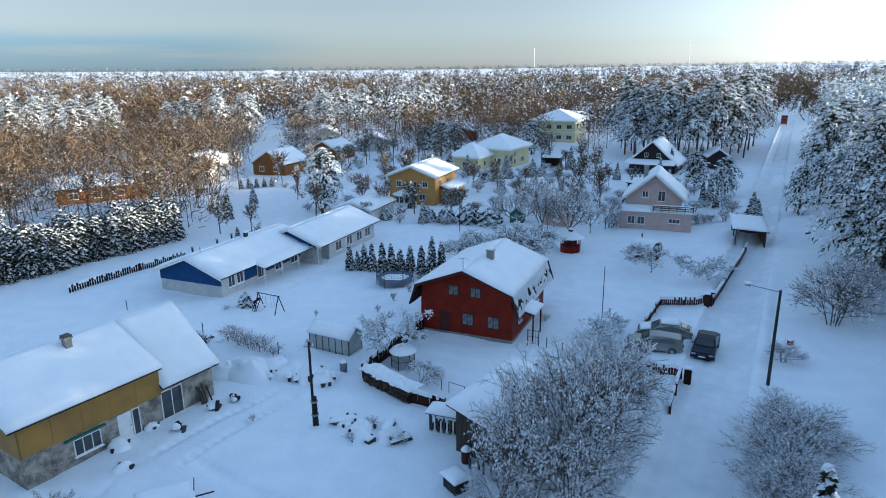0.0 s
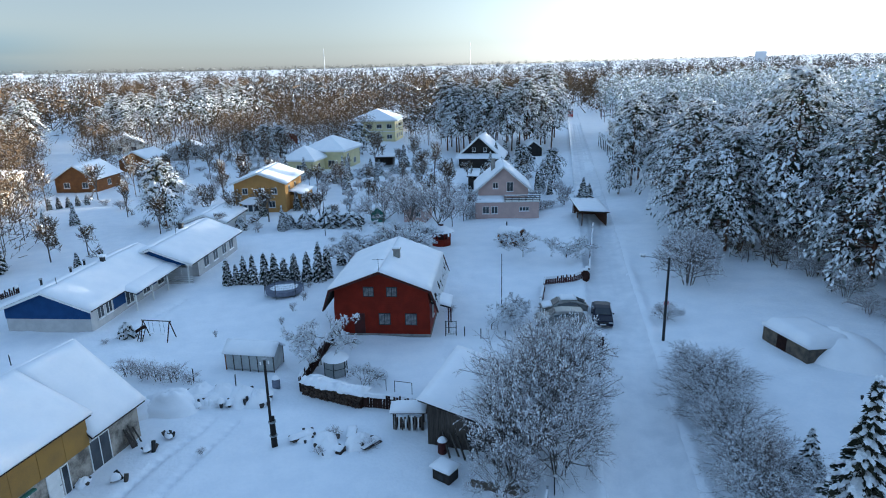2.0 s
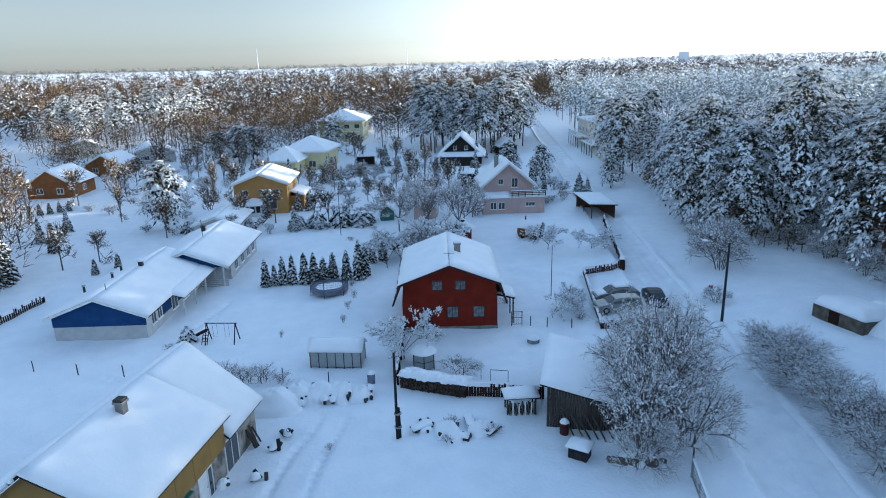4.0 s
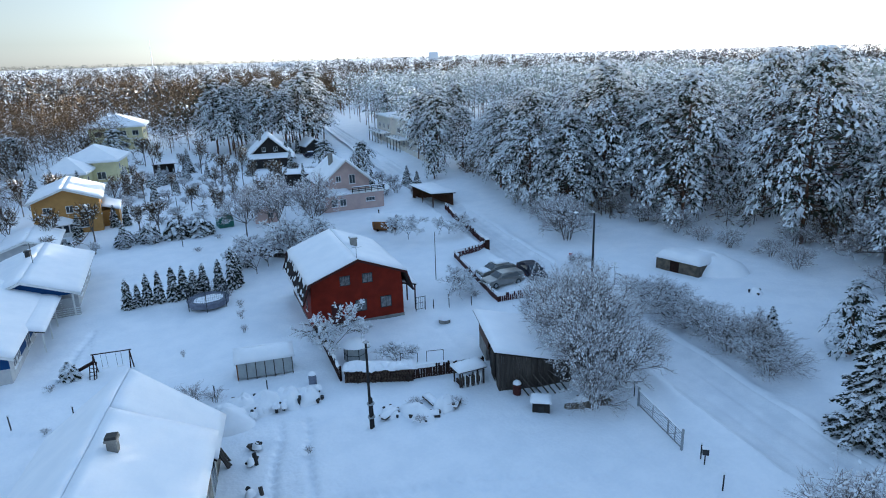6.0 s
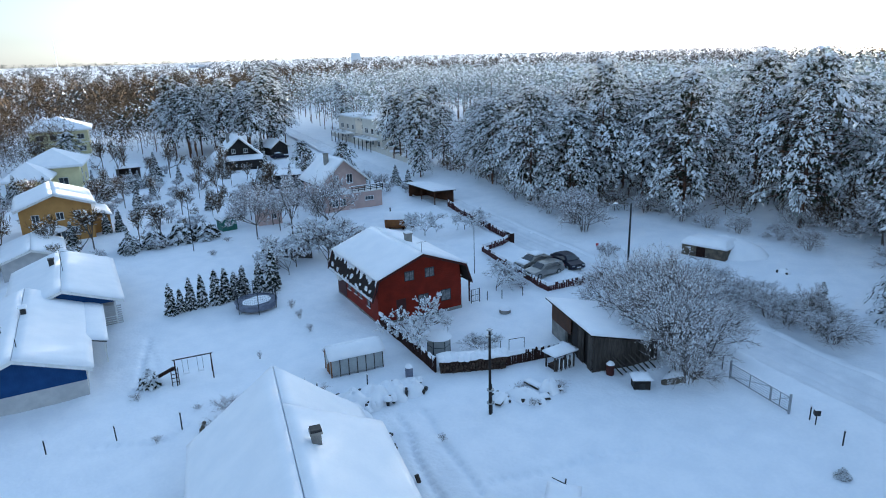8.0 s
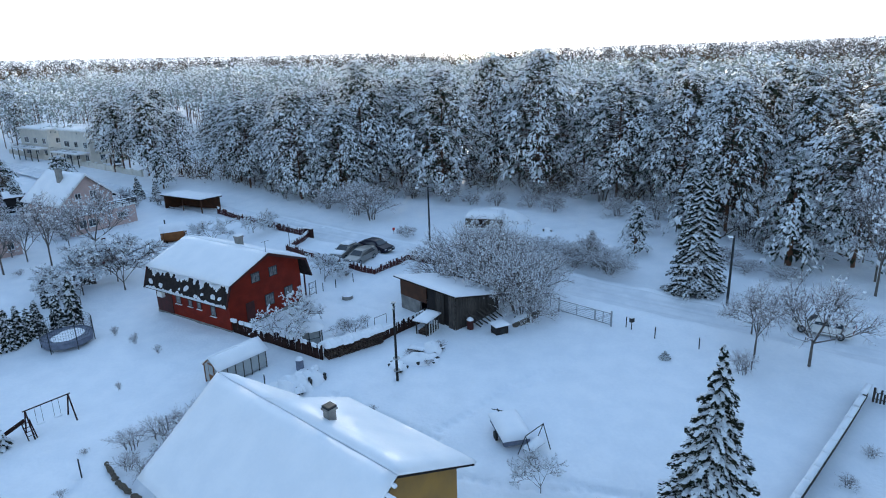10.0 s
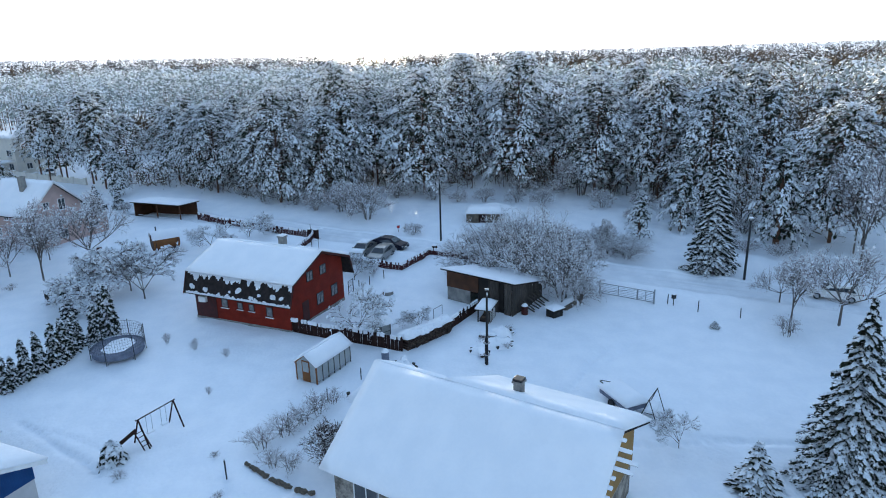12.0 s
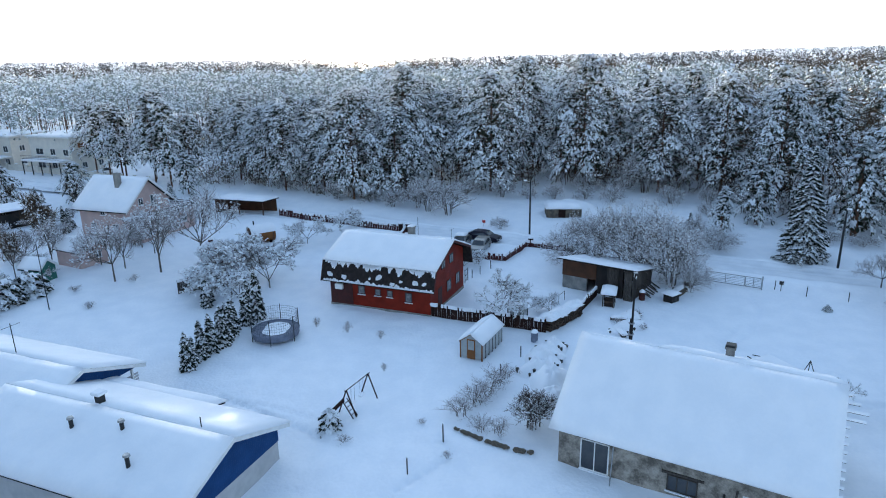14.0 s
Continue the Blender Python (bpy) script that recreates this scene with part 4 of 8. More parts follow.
def near_house():
    """Half-finished house: grey block walls below, ochre sheathing above on the yard side. Local +x faces the yard, +y the north-east gable."""
    ob = thing("house", pose(-24.9, 40.6, 0.0, 0, 0, -32.3), "half-finished house of grey blocks and ochre sheathing under deep snow", "house")
    l = 13.4
    y0, y1, ys = -l / 2, l / 2, 2.3
    part("wall", prism([(-4.6, -0.5), (4.5, -0.5), (4.5, 2.35), (4.5, 3.0), (0, 6.55), (-4.6, 2.95)], ys, y1), BLOCK_WALL, ob)
    part("wall", prism([(-4.6, -0.5), (4.5, -0.5), (4.5, 2.3), (4.5, 4.45), (0, 6.55), (-4.6, 2.95)], y0, ys), BLOCK_WALL, ob)
    part("sheathing", a_box(4.5, y0 - 0.02, 2.3, 4.62, ys, 4.4), OCHRE, ob, "ochre yellow sheathing boards")
    for i in range(5):
        part("sheathing_panel", a_box(4.62, y0 + i * 1.82, 2.3, 4.64 + 0.006 * (i % 2), y0 + i * 1.82 + 1.78, 4.38), OCHRE, ob)
    part("sheathing", prism([(4.55, 2.2), (4.55, 4.42), (0, 6.52), (-4.6, 2.95), (-4.6, 2.2)], y0 - 0.06, y0 - 0.003), OCHRE, ob, "ochre yellow gable sheathing")
    part("roof", prism([(-5.1, 2.72), (0, 6.62), (4.95, 2.72), (4.95, 2.86), (0, 6.78), (-5.1, 2.86)], ys, y1 + 0.35), SHINGLE, ob)
    part("roof", prism([(-5.1, 2.72), (0, 6.62), (5.2, 4.38), (5.2, 4.52), (0, 6.78), (-5.1, 2.86)], y0 - 0.7, ys), SHINGLE, ob)
    snow_sheet("roof_snow", ob, [(-5.24, y0 - 0.75, 2.74), (-5.24, y1 + 0.4, 2.74), (0, y1 + 0.4, 6.79), (0, y0 - 0.75, 6.79)], 20, 10, 0.36, 2, label="thick unbroken snow")
    snow_sheet("roof_snow", ob, [(5.0, ys, 2.84), (5.0, y1 + 0.4, 2.84), (0, y1 + 0.4, 6.79), (0, ys, 6.79)], 8, 10, 0.34, 3, label="thick unbroken snow")
    snow_sheet("roof_snow", ob, [(5.25, y0 - 0.75, 4.5), (5.25, ys + 0.1, 4.5), (0, ys + 0.1, 6.79), (0, y0 - 0.75, 6.79)], 14, 10, 0.36, 4, label="thick unbroken snow")
    chimney(ob, 1.15, -1.5, 5.4, 7.3, 0.46, STONE)
    part("chimney_cowl", a_box(0.88, -1.77, 7.3, 1.42, -1.23, 7.44, bevel=0.03), DARK_METAL, ob, "black metal cowl")
    # yard side openings
    f = lambda u, z: pose(4.5, u, z, 0, 0, 90)
    window(ob, f(3.2, 0.25), 1.7, 2.15, bars=1)
    door(ob, f(-0.4, 0.1), 0.95, 2.05, WHITE)
    window(ob, f(0.42, 0.1), 0.55, 2.05, bars=0, sill=False)
    window(ob, f(-2.9, 0.75), 1.75, 1.15, bars=2)
    part("awning_board", a_box(4.5, -4.3, 2.02, 4.75, -1.7, 2.12), GREEN_PAINT, ob, "faded green board over the window")
    # the far side, seen from the west
    g = lambda u, z: pose(-4.6, u, z, 0, 0, -90)
    window(ob, g(4.5, 0.3), 1.7, 2.0, bars=1)
    window(ob, g(-0.4, 0.6), 1.6, 1.0, frame_mat=OLD_WOOD, bars=2)
    for u in (-4.0,):
        window(ob, g(u, 0.6), 1.2, 1.0, bars=1)
    part("wall_plate", a_box(-4.68, y0, 2.42, -4.603, y1 - 3.4, 2.66), OCHRE, ob, "ochre timber wall plate under the eave")
    part("lintel", a_box(-4.67, 3.4, 2.33, -4.603, 5.6, 2.5), OLD_WOOD, ob)
    part("lintel", a_box(-4.67, -1.5, 1.64, -4.603, 0.7, 1.78), OLD_WOOD, ob)
    rq = random.Random(21)
    for i in range(9):
        u = -5.8 + i * 0.42 + rq.uniform(-0.1, 0.1)
        part("leaning_plank", rod(bmesh.new(), (-4.68 - rq.uniform(0.35, 0.8), u, 0.0), (-4.66, u + rq.uniform(-0.3, 0.3), rq.uniform(0.9, 1.9)), 0.06, seg=4), OLD_WOOD, ob)
    part("prop", rod(bmesh.new(), (-5.5, 3.3, 0.0), (-5.12, 3.3, 2.7), 0.035), METAL, ob, "pale metal prop under the eave")
    for i in range(5):
        part("stacked_board", a_box(-5.1 + 0.05 * i, -3.4, 0.05 + 0.1 * i, -4.7, -0.9 + rq.uniform(-0.3, 0.3), 0.13 + 0.1 * i), OLD_WOOD, ob)
    n = lambda u, z: pose(u, y1, z, 0, 0, 180)
    window(ob, n(-1.8, 0.9), 1.2, 1.2)
    # roof battens that stick out past the far gable, the upper ones long and snowy
    for i in range(13):
        t = 0.06 + i * 0.073
        x, z = -5.0 * t, 6.66 - 3.82 * t
        out = (0.9, 0.6, 1.0)[i % 3] if 1 <= i <= 3 else 0.22
        b = part("batten", a_box(x - 0.05, y0 - 0.7 - out, z - 0.03, x + 0.05, y0 - 0.4, z + 0.04), OLD_WOOD, ob)
        part("batten_snow", a_box(x - 0.1, y0 - 0.73 - out, z + 0.0, x + 0.1, y0 - 0.72, z + 0.15, bevel=0.045), ROOF_SNOW, b)
    rr = random.Random(8)
    for i in range(7):
        u = 5.2 + rr.uniform(0, 1.3)
        bm = rod(bmesh.new(), (4.55 + rr.uniform(0.5, 0.8), u, 0.0), (4.56, u + rr.uniform(-0.2, 0.2), rr.uniform(1.0, 1.7)), 0.07, seg=4)
        part("leaning_plank", bm, OLD_WOOD, ob)
    return ob


near_house()


def blue_house():
    ob = thing("house", pose(-24.9, 75.0, 0.05, 0, 0, -22.8), "single-storey pale house with dark blue gable and snowy roof", "house")
    w, l, he, hr = 8.6, 16.5, 2.6, 4.25
    part("wall", a_box(-w / 2, -l / 2, -0.5, w / 2, l / 2, he), GREY_WALL, ob)
    for y in (-l / 2 - 0.05, l / 2 - 0.05):
        part("gable", prism([(-w / 2 - 0.02, 1.5), (w / 2 + 0.02, 1.5), (w / 2 + 0.02, he), (0, hr - 0.1), (-w / 2 - 0.02, he)], y, y + 0.1), BLUE, ob, "dark blue boarded gable")
    gable_roof(ob, w, l, he, hr, 0.55, 0.55, SHINGLE, 0.32, 3, WHITE)
    # long porch along the yard side
    part("porch_roof", prism([(4.3, 2.62), (6.0, 2.1), (6.0, 2.22), (4.3, 2.78)], -3.0, 7.6), SHINGLE, ob)
    snow_sheet("porch_snow", ob, [(4.2, -3.1, 2.74), (4.2, 7.7, 2.74), (6.1, 7.7, 2.22), (6.1, -3.1, 2.22)], 14, 5, 0.3, 2)
    for y in (-2.8, 0.5, 3.8, 7.2):
        part("post", a_box(5.75, y - 0.06, -0.2, 5.87, y + 0.06, 2.15), WHITE, ob)
    part("blue_panel", a_box(4.3, -4.4, 1.0, 4.34, 6.5, 2.5), BLUE, ob, "dark blue boarded wall strip")
    for u in (-6.6, -5.2):
        window(ob, wall_pose(w, l, "e", u, 1.0), 1.1, 1.25)
    for u in (-1.5, 1.8, 5.0):
        window(ob, pose(4.34, u, 0.6, 0, 0, 90), 1.5, 1.7)
    for x, y, z in ((-1.2, -2.2, 4.75), (-3.0, -4.4, 4.2), (-1.8, 1.0, 4.6)):
        v = part("roof_vent", rod(bmesh.new(), (x, y, z - 1.0), (x, y, z), 0.12, seg=10), DARK_METAL, ob)
        part("vent_cap", rod(bmesh.new(), (x, y, z), (x, y, z + 0.12), 0.2, 0.16, seg=10), METAL, v)
    v = part("chimney", a_box(0.1, 0.9, 3.6, 0.5, 1.3, 5.0), DARK_METAL, ob)
    part("chimney_snow", a_box(-0.05, 0.75, 5.0, 0.65, 1.45, 5.25, bevel=0.1), ROOF_SNOW, v)
    bm = bmesh.new()
    rod(bm, (0.2, -6.5, 4.2), (0.2, -6.5, 5.1), 0.03)
    part("roof_pipe", bm, DARK_METAL, ob)
    return ob


blue_house()


def second_house():
    ob = thing("house", pose(-16.9, 86.5, 0.1, 0, 0, -22.2), "long low house with dark gable, carport and snowy roof", "house")
    w, l, he, hr = 8.4, 15.0, 2.75, 4.35
    part("wall", prism([(-w / 2, -0.5), (w / 2, -0.5), (w / 2, he), (0, hr), (-w / 2, he)], -l / 2 + 2.6, l / 2), GREY_WALL, ob)
    part("gable", prism([(-w / 2 - 0.3, he - 0.3), (w / 2 + 0.3, he - 0.3), (w / 2, he), (0, hr - 0.08), (-w / 2, he)], -l / 2 - 0.02, -l / 2 + 0.08), BLUE, ob, "dark blue boarded gable")
    gable_roof(ob, w, l, he, hr, 0.75, 0.45, SHINGLE, 0.3, 8, WHITE)
    for x in (-w / 2, 0, w / 2 - 0.15):
        part("post", a_box(x, -l / 2, -0.3, x + 0.15, -l / 2 + 0.15, he - 0.2), WHITE, ob)
    for i in range(9):
        part("slat", a_box(0.3, -l / 2 + 0.02, 0.1 + i * 0.22, w / 2 + 0.4, -l / 2 + 0.06, 0.24 + i * 0.22), GREY_WALL, ob)
    for u in (-2.6, 0.2, 3.0, 5.4):
        window(ob, wall_pose(w, l, "e", u, 0.8), 1.5, 1.3)
    part("aerial", rod(bmesh.new(), (0.2, -1.5, 4.3), (0.2, -1.5, 6.8), 0.03), DARK_METAL, ob)
    part("aerial_arm", rod(bmesh.new(), (-0.5, -1.5, 6.6), (0.9, -1.5, 6.6), 0.015), DARK_METAL, ob)
    chimney(ob, -0.8, 2.0, 3.8, 5.2, 0.5, DARK_METAL)
    return ob


second_house()

# village houses further off
house("house", -3.6, 121.0, -20, 9.0, 11.5, 5.3, 7.0, YELLOW, "two-storey ochre yellow house with snowy roof", over=0.6, end=0.6, wins=[("s", -2.6, 3.3, 1.0, 1.1), ("s", 0.4, 3.3, 1.0, 1.1), ("s", 2.6, 3.3, 1.0, 1.1), ("s", 2.0, 0.9, 1.2, 1.2), ("e", -3, 3.3, 1.0, 1.1), ("e", 1, 3.3, 1.0, 1.1), ("e", -1, 0.9, 1.2, 1.2)])
house("house", 34.2, 100.8, -21, 8.2, 8.6, 4.5, 8.0, PINK, "pale pink two-storey house with balcony and steep snowy roof", over=0.7, end=0.7, wins=[("s", -1.3, 4.4, 0.9, 1.0), ("s", 1.1, 3.9, 1.1, 1.6), ("w", -2, 1.0, 1.1, 1.1), ("w", 2, 1.0, 1.1, 1.1), ("w", 0, 3.3, 0.9, 0.9)], chim=(-1.6, -1.0, 6.0, 8.9, 0.7))
house("house", 52.0, 154.5, -29, 10.5, 10.5, 2.6, 7.3, BLACK_WOOD, "black-stained chalet with steep snowy roof", over=0.9, end=0.9, wins=[("s", -1.4, 3.7, 0.9, 1.0), ("s", 1.4, 3.7, 0.9, 1.0), ("w", 0, 0.9, 1.2, 1.1)], chim=(-2.0, -1.0, 5.6, 8.2, 0.7))
hip_house(15.5, 168.0, -30, 10.5, 12.5, 4.6, 7.6, PALE_YELLOW, "pale yellow house with a steep hipped snowy roof", wins=[("s", -2, 2.9, 1.0, 1.2), ("s", 2, 0.8, 1.8, 1.6), ("e", -3, 2.6, 1.2, 1.2), ("e", 2, 0.8, 1.6, 1.4), ("e", -3, 0.8, 1.2, 1.2)])
hip_house(7.6, 161.0, -30, 7.0, 7.5, 3.2, 6.2, PALE_YELLOW, "low wing of a pale yellow house with a pyramid roof", wins=[("s", 0, 0.9, 1.5, 1.3), ("e", 0, 0.9, 1.2, 1.3)])
hip_house(41.5, 228.0, -25, 15.0, 15.6, 7.0, 10.4, PALE_YELLOW, "large pale two-storey villa with a hipped snowy roof", over=1.2, storey=3.3, wins=[("s", u, z, 1.8, 1.5) for u in (-5, -1.5, 2, 5.5) for z in (0.9, 4.4)] + [("w", u, z, 1.8, 1.5) for u in (-4, 0, 4) for z in (0.9, 4.4)] + [("e", u, z, 1.8, 1.5) for u in (-4, 0, 4) for z in (0.9, 4.4)])
house("house", 52.0, 256.0, 20, 13.0, 11.0, 6.0, 8.2, GREY_WALL, "grey two-storey house among trees", wins=[("s", u, 4.0, 1.4, 1.4) for u in (-4, 0, 4)])
house("house", -40.0, 158.0, -20, 9, 10, 3.0, 5.8, ORANGE_WOOD, "brown wooden house with snowy gable roof", wins=[("s", -2, 1, 1.3, 1.2), ("s", 2, 1, 1.3, 1.2), ("e", 0, 1, 1.3, 1.2)])
house("house", -68.0, 126.0, -60, 8.5, 16, 3.0, 4.6, ORANGE_WOOD, "long low orange-brown wooden house under snow", wins=[("e", u, 0.9, 1.6, 1.2) for u in (-5, -1, 3)] + [("w", u, 0.9, 1.6, 1.2) for u in (-5, -1, 3)])
house("house", -55.0, 146.0, -15, 8.5, 8.5, 5.6, 6.3, CREAM, "pale cube-shaped two-storey house", wins=[("s", -2, 3.4, 1.6, 1.3), ("s", 2, 3.4, 1.6, 1.3), ("s", 0, 0.8, 2.4, 1.6), ("e", 0, 3.4, 1.6, 1.3)])
house("house", -42.0, 232.0, 10, 10, 14, 3.2, 5.6, CREAM, "distant bungalow with a broad snowy roof", wins=[("s", -2, 1, 1.4, 1.2), ("s", 2, 1, 1.4, 1.2)])
house("house", -22.0, 205.0, 5, 11, 12, 3.0, 5.0, GREY_WALL, "distant low house among birches", wins=[("s", -2, 1, 1.4, 1.2), ("s", 2, 1, 1.4, 1.2)])
house("house", 6.0, 232.0, 12, 12, 9, 3.0, 4.6, RED, "distant low red house", wins=[("s", 0, 1, 1.4, 1.2)])


def modern_house(x, y, turn, w, l, h, label, panel=True):
    """A flat-roofed rendered block whose long face looks along local -x, with a terrace before it."""
    ob = thing("house", at_ground(x, y, turn), label, "house")
    part("wall", a_box(-w / 2, -l / 2, -0.8, w / 2, l / 2, h), CREAM, ob)
    part("roof", a_box(-w / 2 - 0.5, -l / 2 - 0.4, h, w / 2 + 0.4, l / 2 + 0.4, h + 0.25, bevel=0.03), WHITE, ob, "white roof slab")
    snow_sheet("roof_snow", ob, [(-w / 2 - 0.5, -l / 2 - 0.4, h + 0.26), (-w / 2 - 0.5, l / 2 + 0.4, h + 0.26), (w / 2 + 0.4, l / 2 + 0.4, h + 0.5), (w / 2 + 0.4, -l / 2 - 0.4, h + 0.5)], 10, 8, 0.3, x, label="thick unbroken snow")
    for z in (0.9, 3.8):
        for u in (-l * 0.36, -l * 0.05, l * 0.27):
            window(ob, pose(-w / 2, u, z, 0, 0, -90), 1.6 if u < 0 else 2.4, 1.4)
    for u in (-w * 0.22, w * 0.22):
        window(ob, pose(u, -l / 2, 0.9), 1.3, 1.3)
        if not panel:
            window(ob, pose(u, -l / 2, 3.9), 1.3, 1.3)
    if panel:
        part("timber_panel", a_box(-w * 0.32, -l / 2 - 0.05, h - 2.2, w * 0.34, -l / 2 + 0.02, h - 1.2), ORANGE_WOOD, ob, "brown timber panel")
        window(ob, pose(0.6, -l / 2 - 0.05, h - 2.1), 2.2, 0.8, DARK_METAL, sill=False, bars=2)
    part("terrace", a_box(-w / 2 - 3.0, -l / 2 + 0.5, 2.7, -w / 2 - 0.004, l / 2 - 0.5, 2.95), WHITE, ob)
    snow_sheet("terrace_snow", ob, [(-w / 2 - 3.0, -l / 2 + 0.5, 2.96), (-w / 2 - 3.0, l / 2 - 0.5, 2.96), (-w / 2 - 0.02, l / 2 - 0.5, 2.96), (-w / 2 - 0.02, -l / 2 + 0.5, 2.96)], 8, 4, 0.22, y)
    for i in range(5):
        u = -l / 2 + 0.7 + (l - 1.4) * i / 4
        part("post", a_box(-w / 2 - 2.9, u - 0.08, -0.5, -w / 2 - 2.74, u + 0.08, 2.7), DARK_METAL, ob)
    for z in (3.3, 3.6, 3.9):
        part("rail", a_box(-w / 2 - 2.96, -l / 2 + 0.5, z, -w / 2 - 2.9, l / 2 - 0.5, z + 0.06), DARK_METAL, ob)
    return ob


modern_house(88.0, 137.0, -24, 9.5, 13.0, 7.6, "cream flat-roofed modern house with a timber panel")
modern_house(97.0, 156.0, -24, 9.0, 14.0, 7.2, "cream flat-roofed row house with a railed terrace", False)



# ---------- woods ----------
# All needles here take the pale frosted colour, which paints in distance haze.
woods("deep_pine_woods", BACK_PLACES, "snow-topped pines deep in the forest", (16, 20), n=168, size=(0.17, 0.36), crown=1.2, seed=21, pads=14, snowy=0.5, dark=FROST_HAZE_NEEDLES)
woods("bare_woods", bare_wood, "brown leafless trees among the pines", (11, 16), True, seed=27, n=225, size=(0.2, 0.5), crown=1.3, low=0.2, pads=25, snowy=0.28)
r9 = random.Random(19)
low_places = []
for _ in range(1500):
    a = r9.uniform(-45, 120)
    x, y = on_road(a, forest_edge(a) + 2.0 + 34 * r9.random() ** 1.3)
    if (x > 14 or y > 18) and not (82 < a < 150 and forest_edge(a) + 2 < 50) and len(low_places) < 420:
        low_places.append((x, y))
woods("undergrowth", low_places, "leafless brown undergrowth dusted with snow under the pines", (2.2, 4.6), True, seed=23, n=66, size=(0.5, 1.3), crown=2.4, low=0.05, pads=11, snowy=0.3)
# Unseen thicket added deep in the forest to stop low sun leaking through.
sun_block_places = []
while len(sun_block_places) < 520:
    a = r9.uniform(-60, 130)
    x, y = on_road(a, forest_edge(a) + r9.uniform(30, 120))
    if x > 20 or y > 18:
        sun_block_places.append((x, y))
woods("deep_undergrowth", sun_block_places, "unseen brown thicket added deep in the forest to block low sun", (4, 8), True, seed=29, n=44, size=(0.8, 1.8), crown=2.0, low=0.05, pads=11, snowy=0.25)
r2 = random.Random(9)


def clear_of_houses(x, y):
    a, d = road_frame(x, y)
    if abs(d) < 8 and a < 340:
        return False
    if 85 < a < 150 and 8 < d < 50:
        return False
    # the side road to the north-west
    if abs((x + 34) * 0.975 + (y - 108) * 0.21) < 6 and y > 85 and y < 300:
        return False
    for hx, hy, hr in ((-4, 121, 13), (33, 97, 12), (49, 154, 14), (13, 166, 14), (41, 226, 15), (52, 256, 12), (-40, 158, 11), (-31, 184, 9), (-68, 126, 12), (-55, 146, 9), (-42, 232, 14), (-22, 205, 12), (6, 232, 12), (88, 137, 16), (97, 156, 16)):
        if (x - hx) ** 2 + (y - hy) ** 2 < hr * hr:
            return False
    return True


near_birch, near_pine, far_pine, far_birch, horizon = [], [], [], [], []
for _ in range(60000):
    az_, rr = r2.uniform(-42, 132), 60 + 4000 * r2.random() ** 2.3
    x, y = rr * math.sin(radians(az_)), rr * math.cos(radians(az_))
    a, d = road_frame(x, y)
    if 9.0 < math.degrees(math.atan2(x, y)) < 12.0 and rr < 228 or 2.0 < math.degrees(math.atan2(x, y)) < 7.5 and rr < 172:
        continue
    if d > 4 and (a < 270 and d < forest_edge(a) + 150):
        continue
    if not clear_of_houses(x, y):
        continue
    pn = noise.noise((x * 0.008, y * 0.008, 4.0)) + 0.25 * noise.noise((x * 0.03, y * 0.03, 1.0))
    if rr < 420:
        left = x < -38 and y > 105 + 0.35 * (x + 38)
        village = not left and y < 185 + 0.2 * x and d < 0
        if village:
            continue
        if not free(x, y, 4.4 if rr < 260 else 5.5):
            continue
        pine_like = pn > (0.02 if x < 30 else -0.1) and rr > 175
        (near_pine if pine_like else near_birch).append((x, y)) if rr < 300 else (far_pine if pn > 0.2 else far_birch).append((x, y))
    elif rr < 1100:
        if len(far_pine) + len(far_birch) < 7000:
            (far_pine if pn > 0.22 or d > 0 and pn > 0.0 else far_birch).append((x, y))
    elif len(horizon) < 6000:
        horizon.append((x, y))
for _ in range(4000):
    x, y = r2.uniform(-110, -40), r2.uniform(92, 175)
    if y < 100 - 0.4 * (x + 60) and x > -62 or not clear_of_houses(x, y) or not free(x, y, 4.0):
        continue
    near_birch.insert(0, (x, y))
woods("birch_woods", near_birch[:1100], "brown leafless woods dusted with snow", (9, 13.5), True, seed=8, n=275, size=(0.18, 0.44), crown=1.75, low=0.2, pads=25, snowy=0.13)
woods("pine_woods", near_pine[:900], "rounded snow-covered pines among brown woods", (12, 17), seed=5, n=126, size=(0.2, 0.46), crown=1.25, low=0.4, pads=14, snowy=0.42)
woods("far_pine_woods", far_pine[:5600], "snow-covered pine woods reaching to the horizon", (13, 19), seed=11, n=42, size=(0.28, 0.62), crown=1.5, snowy=0.2, dark=HAZED_NEEDLES)
woods("far_birch_woods", far_birch, "brown leafless woods reaching to the horizon", (11, 15), True, seed=12, n=42, size=(0.6, 1.3), crown=1.7, low=0.1, snowy=0.05)
woods("horizon_woods", horizon, "hazy woods on the horizon", (12, 15), seed=13, n=21, size=(0.7, 1.5), crown=3.0, low=0.1, snowy=0.08, dark=HAZED_NEEDLES)

# pines behind the black chalet
r3 = random.Random(12)
grove = []
while len(grove) < 26:
    x, y = r3.uniform(52, 100), r3.uniform(165, 215)
    a, d = road_frame(x, y)
    if d < -7 and d > -42 and free(x, y, 5.0):
        grove.append((x, y))
many(PINES, [(112.8, 179.6), (117.3, 185.6), (73.0, 121.5), (63.5, 105.5), (68.5, 110.5), (72.0, 118.5), (76.0, 112.0)], "pine_tree", "snow-covered pine before the cream house", "tree", "pines of the forest", 8)
many(PINES[1:4], grove, "pine_tree", "tall bare-stemmed pine of the grove behind the chalet", "tree", "pines of the grove", 6)

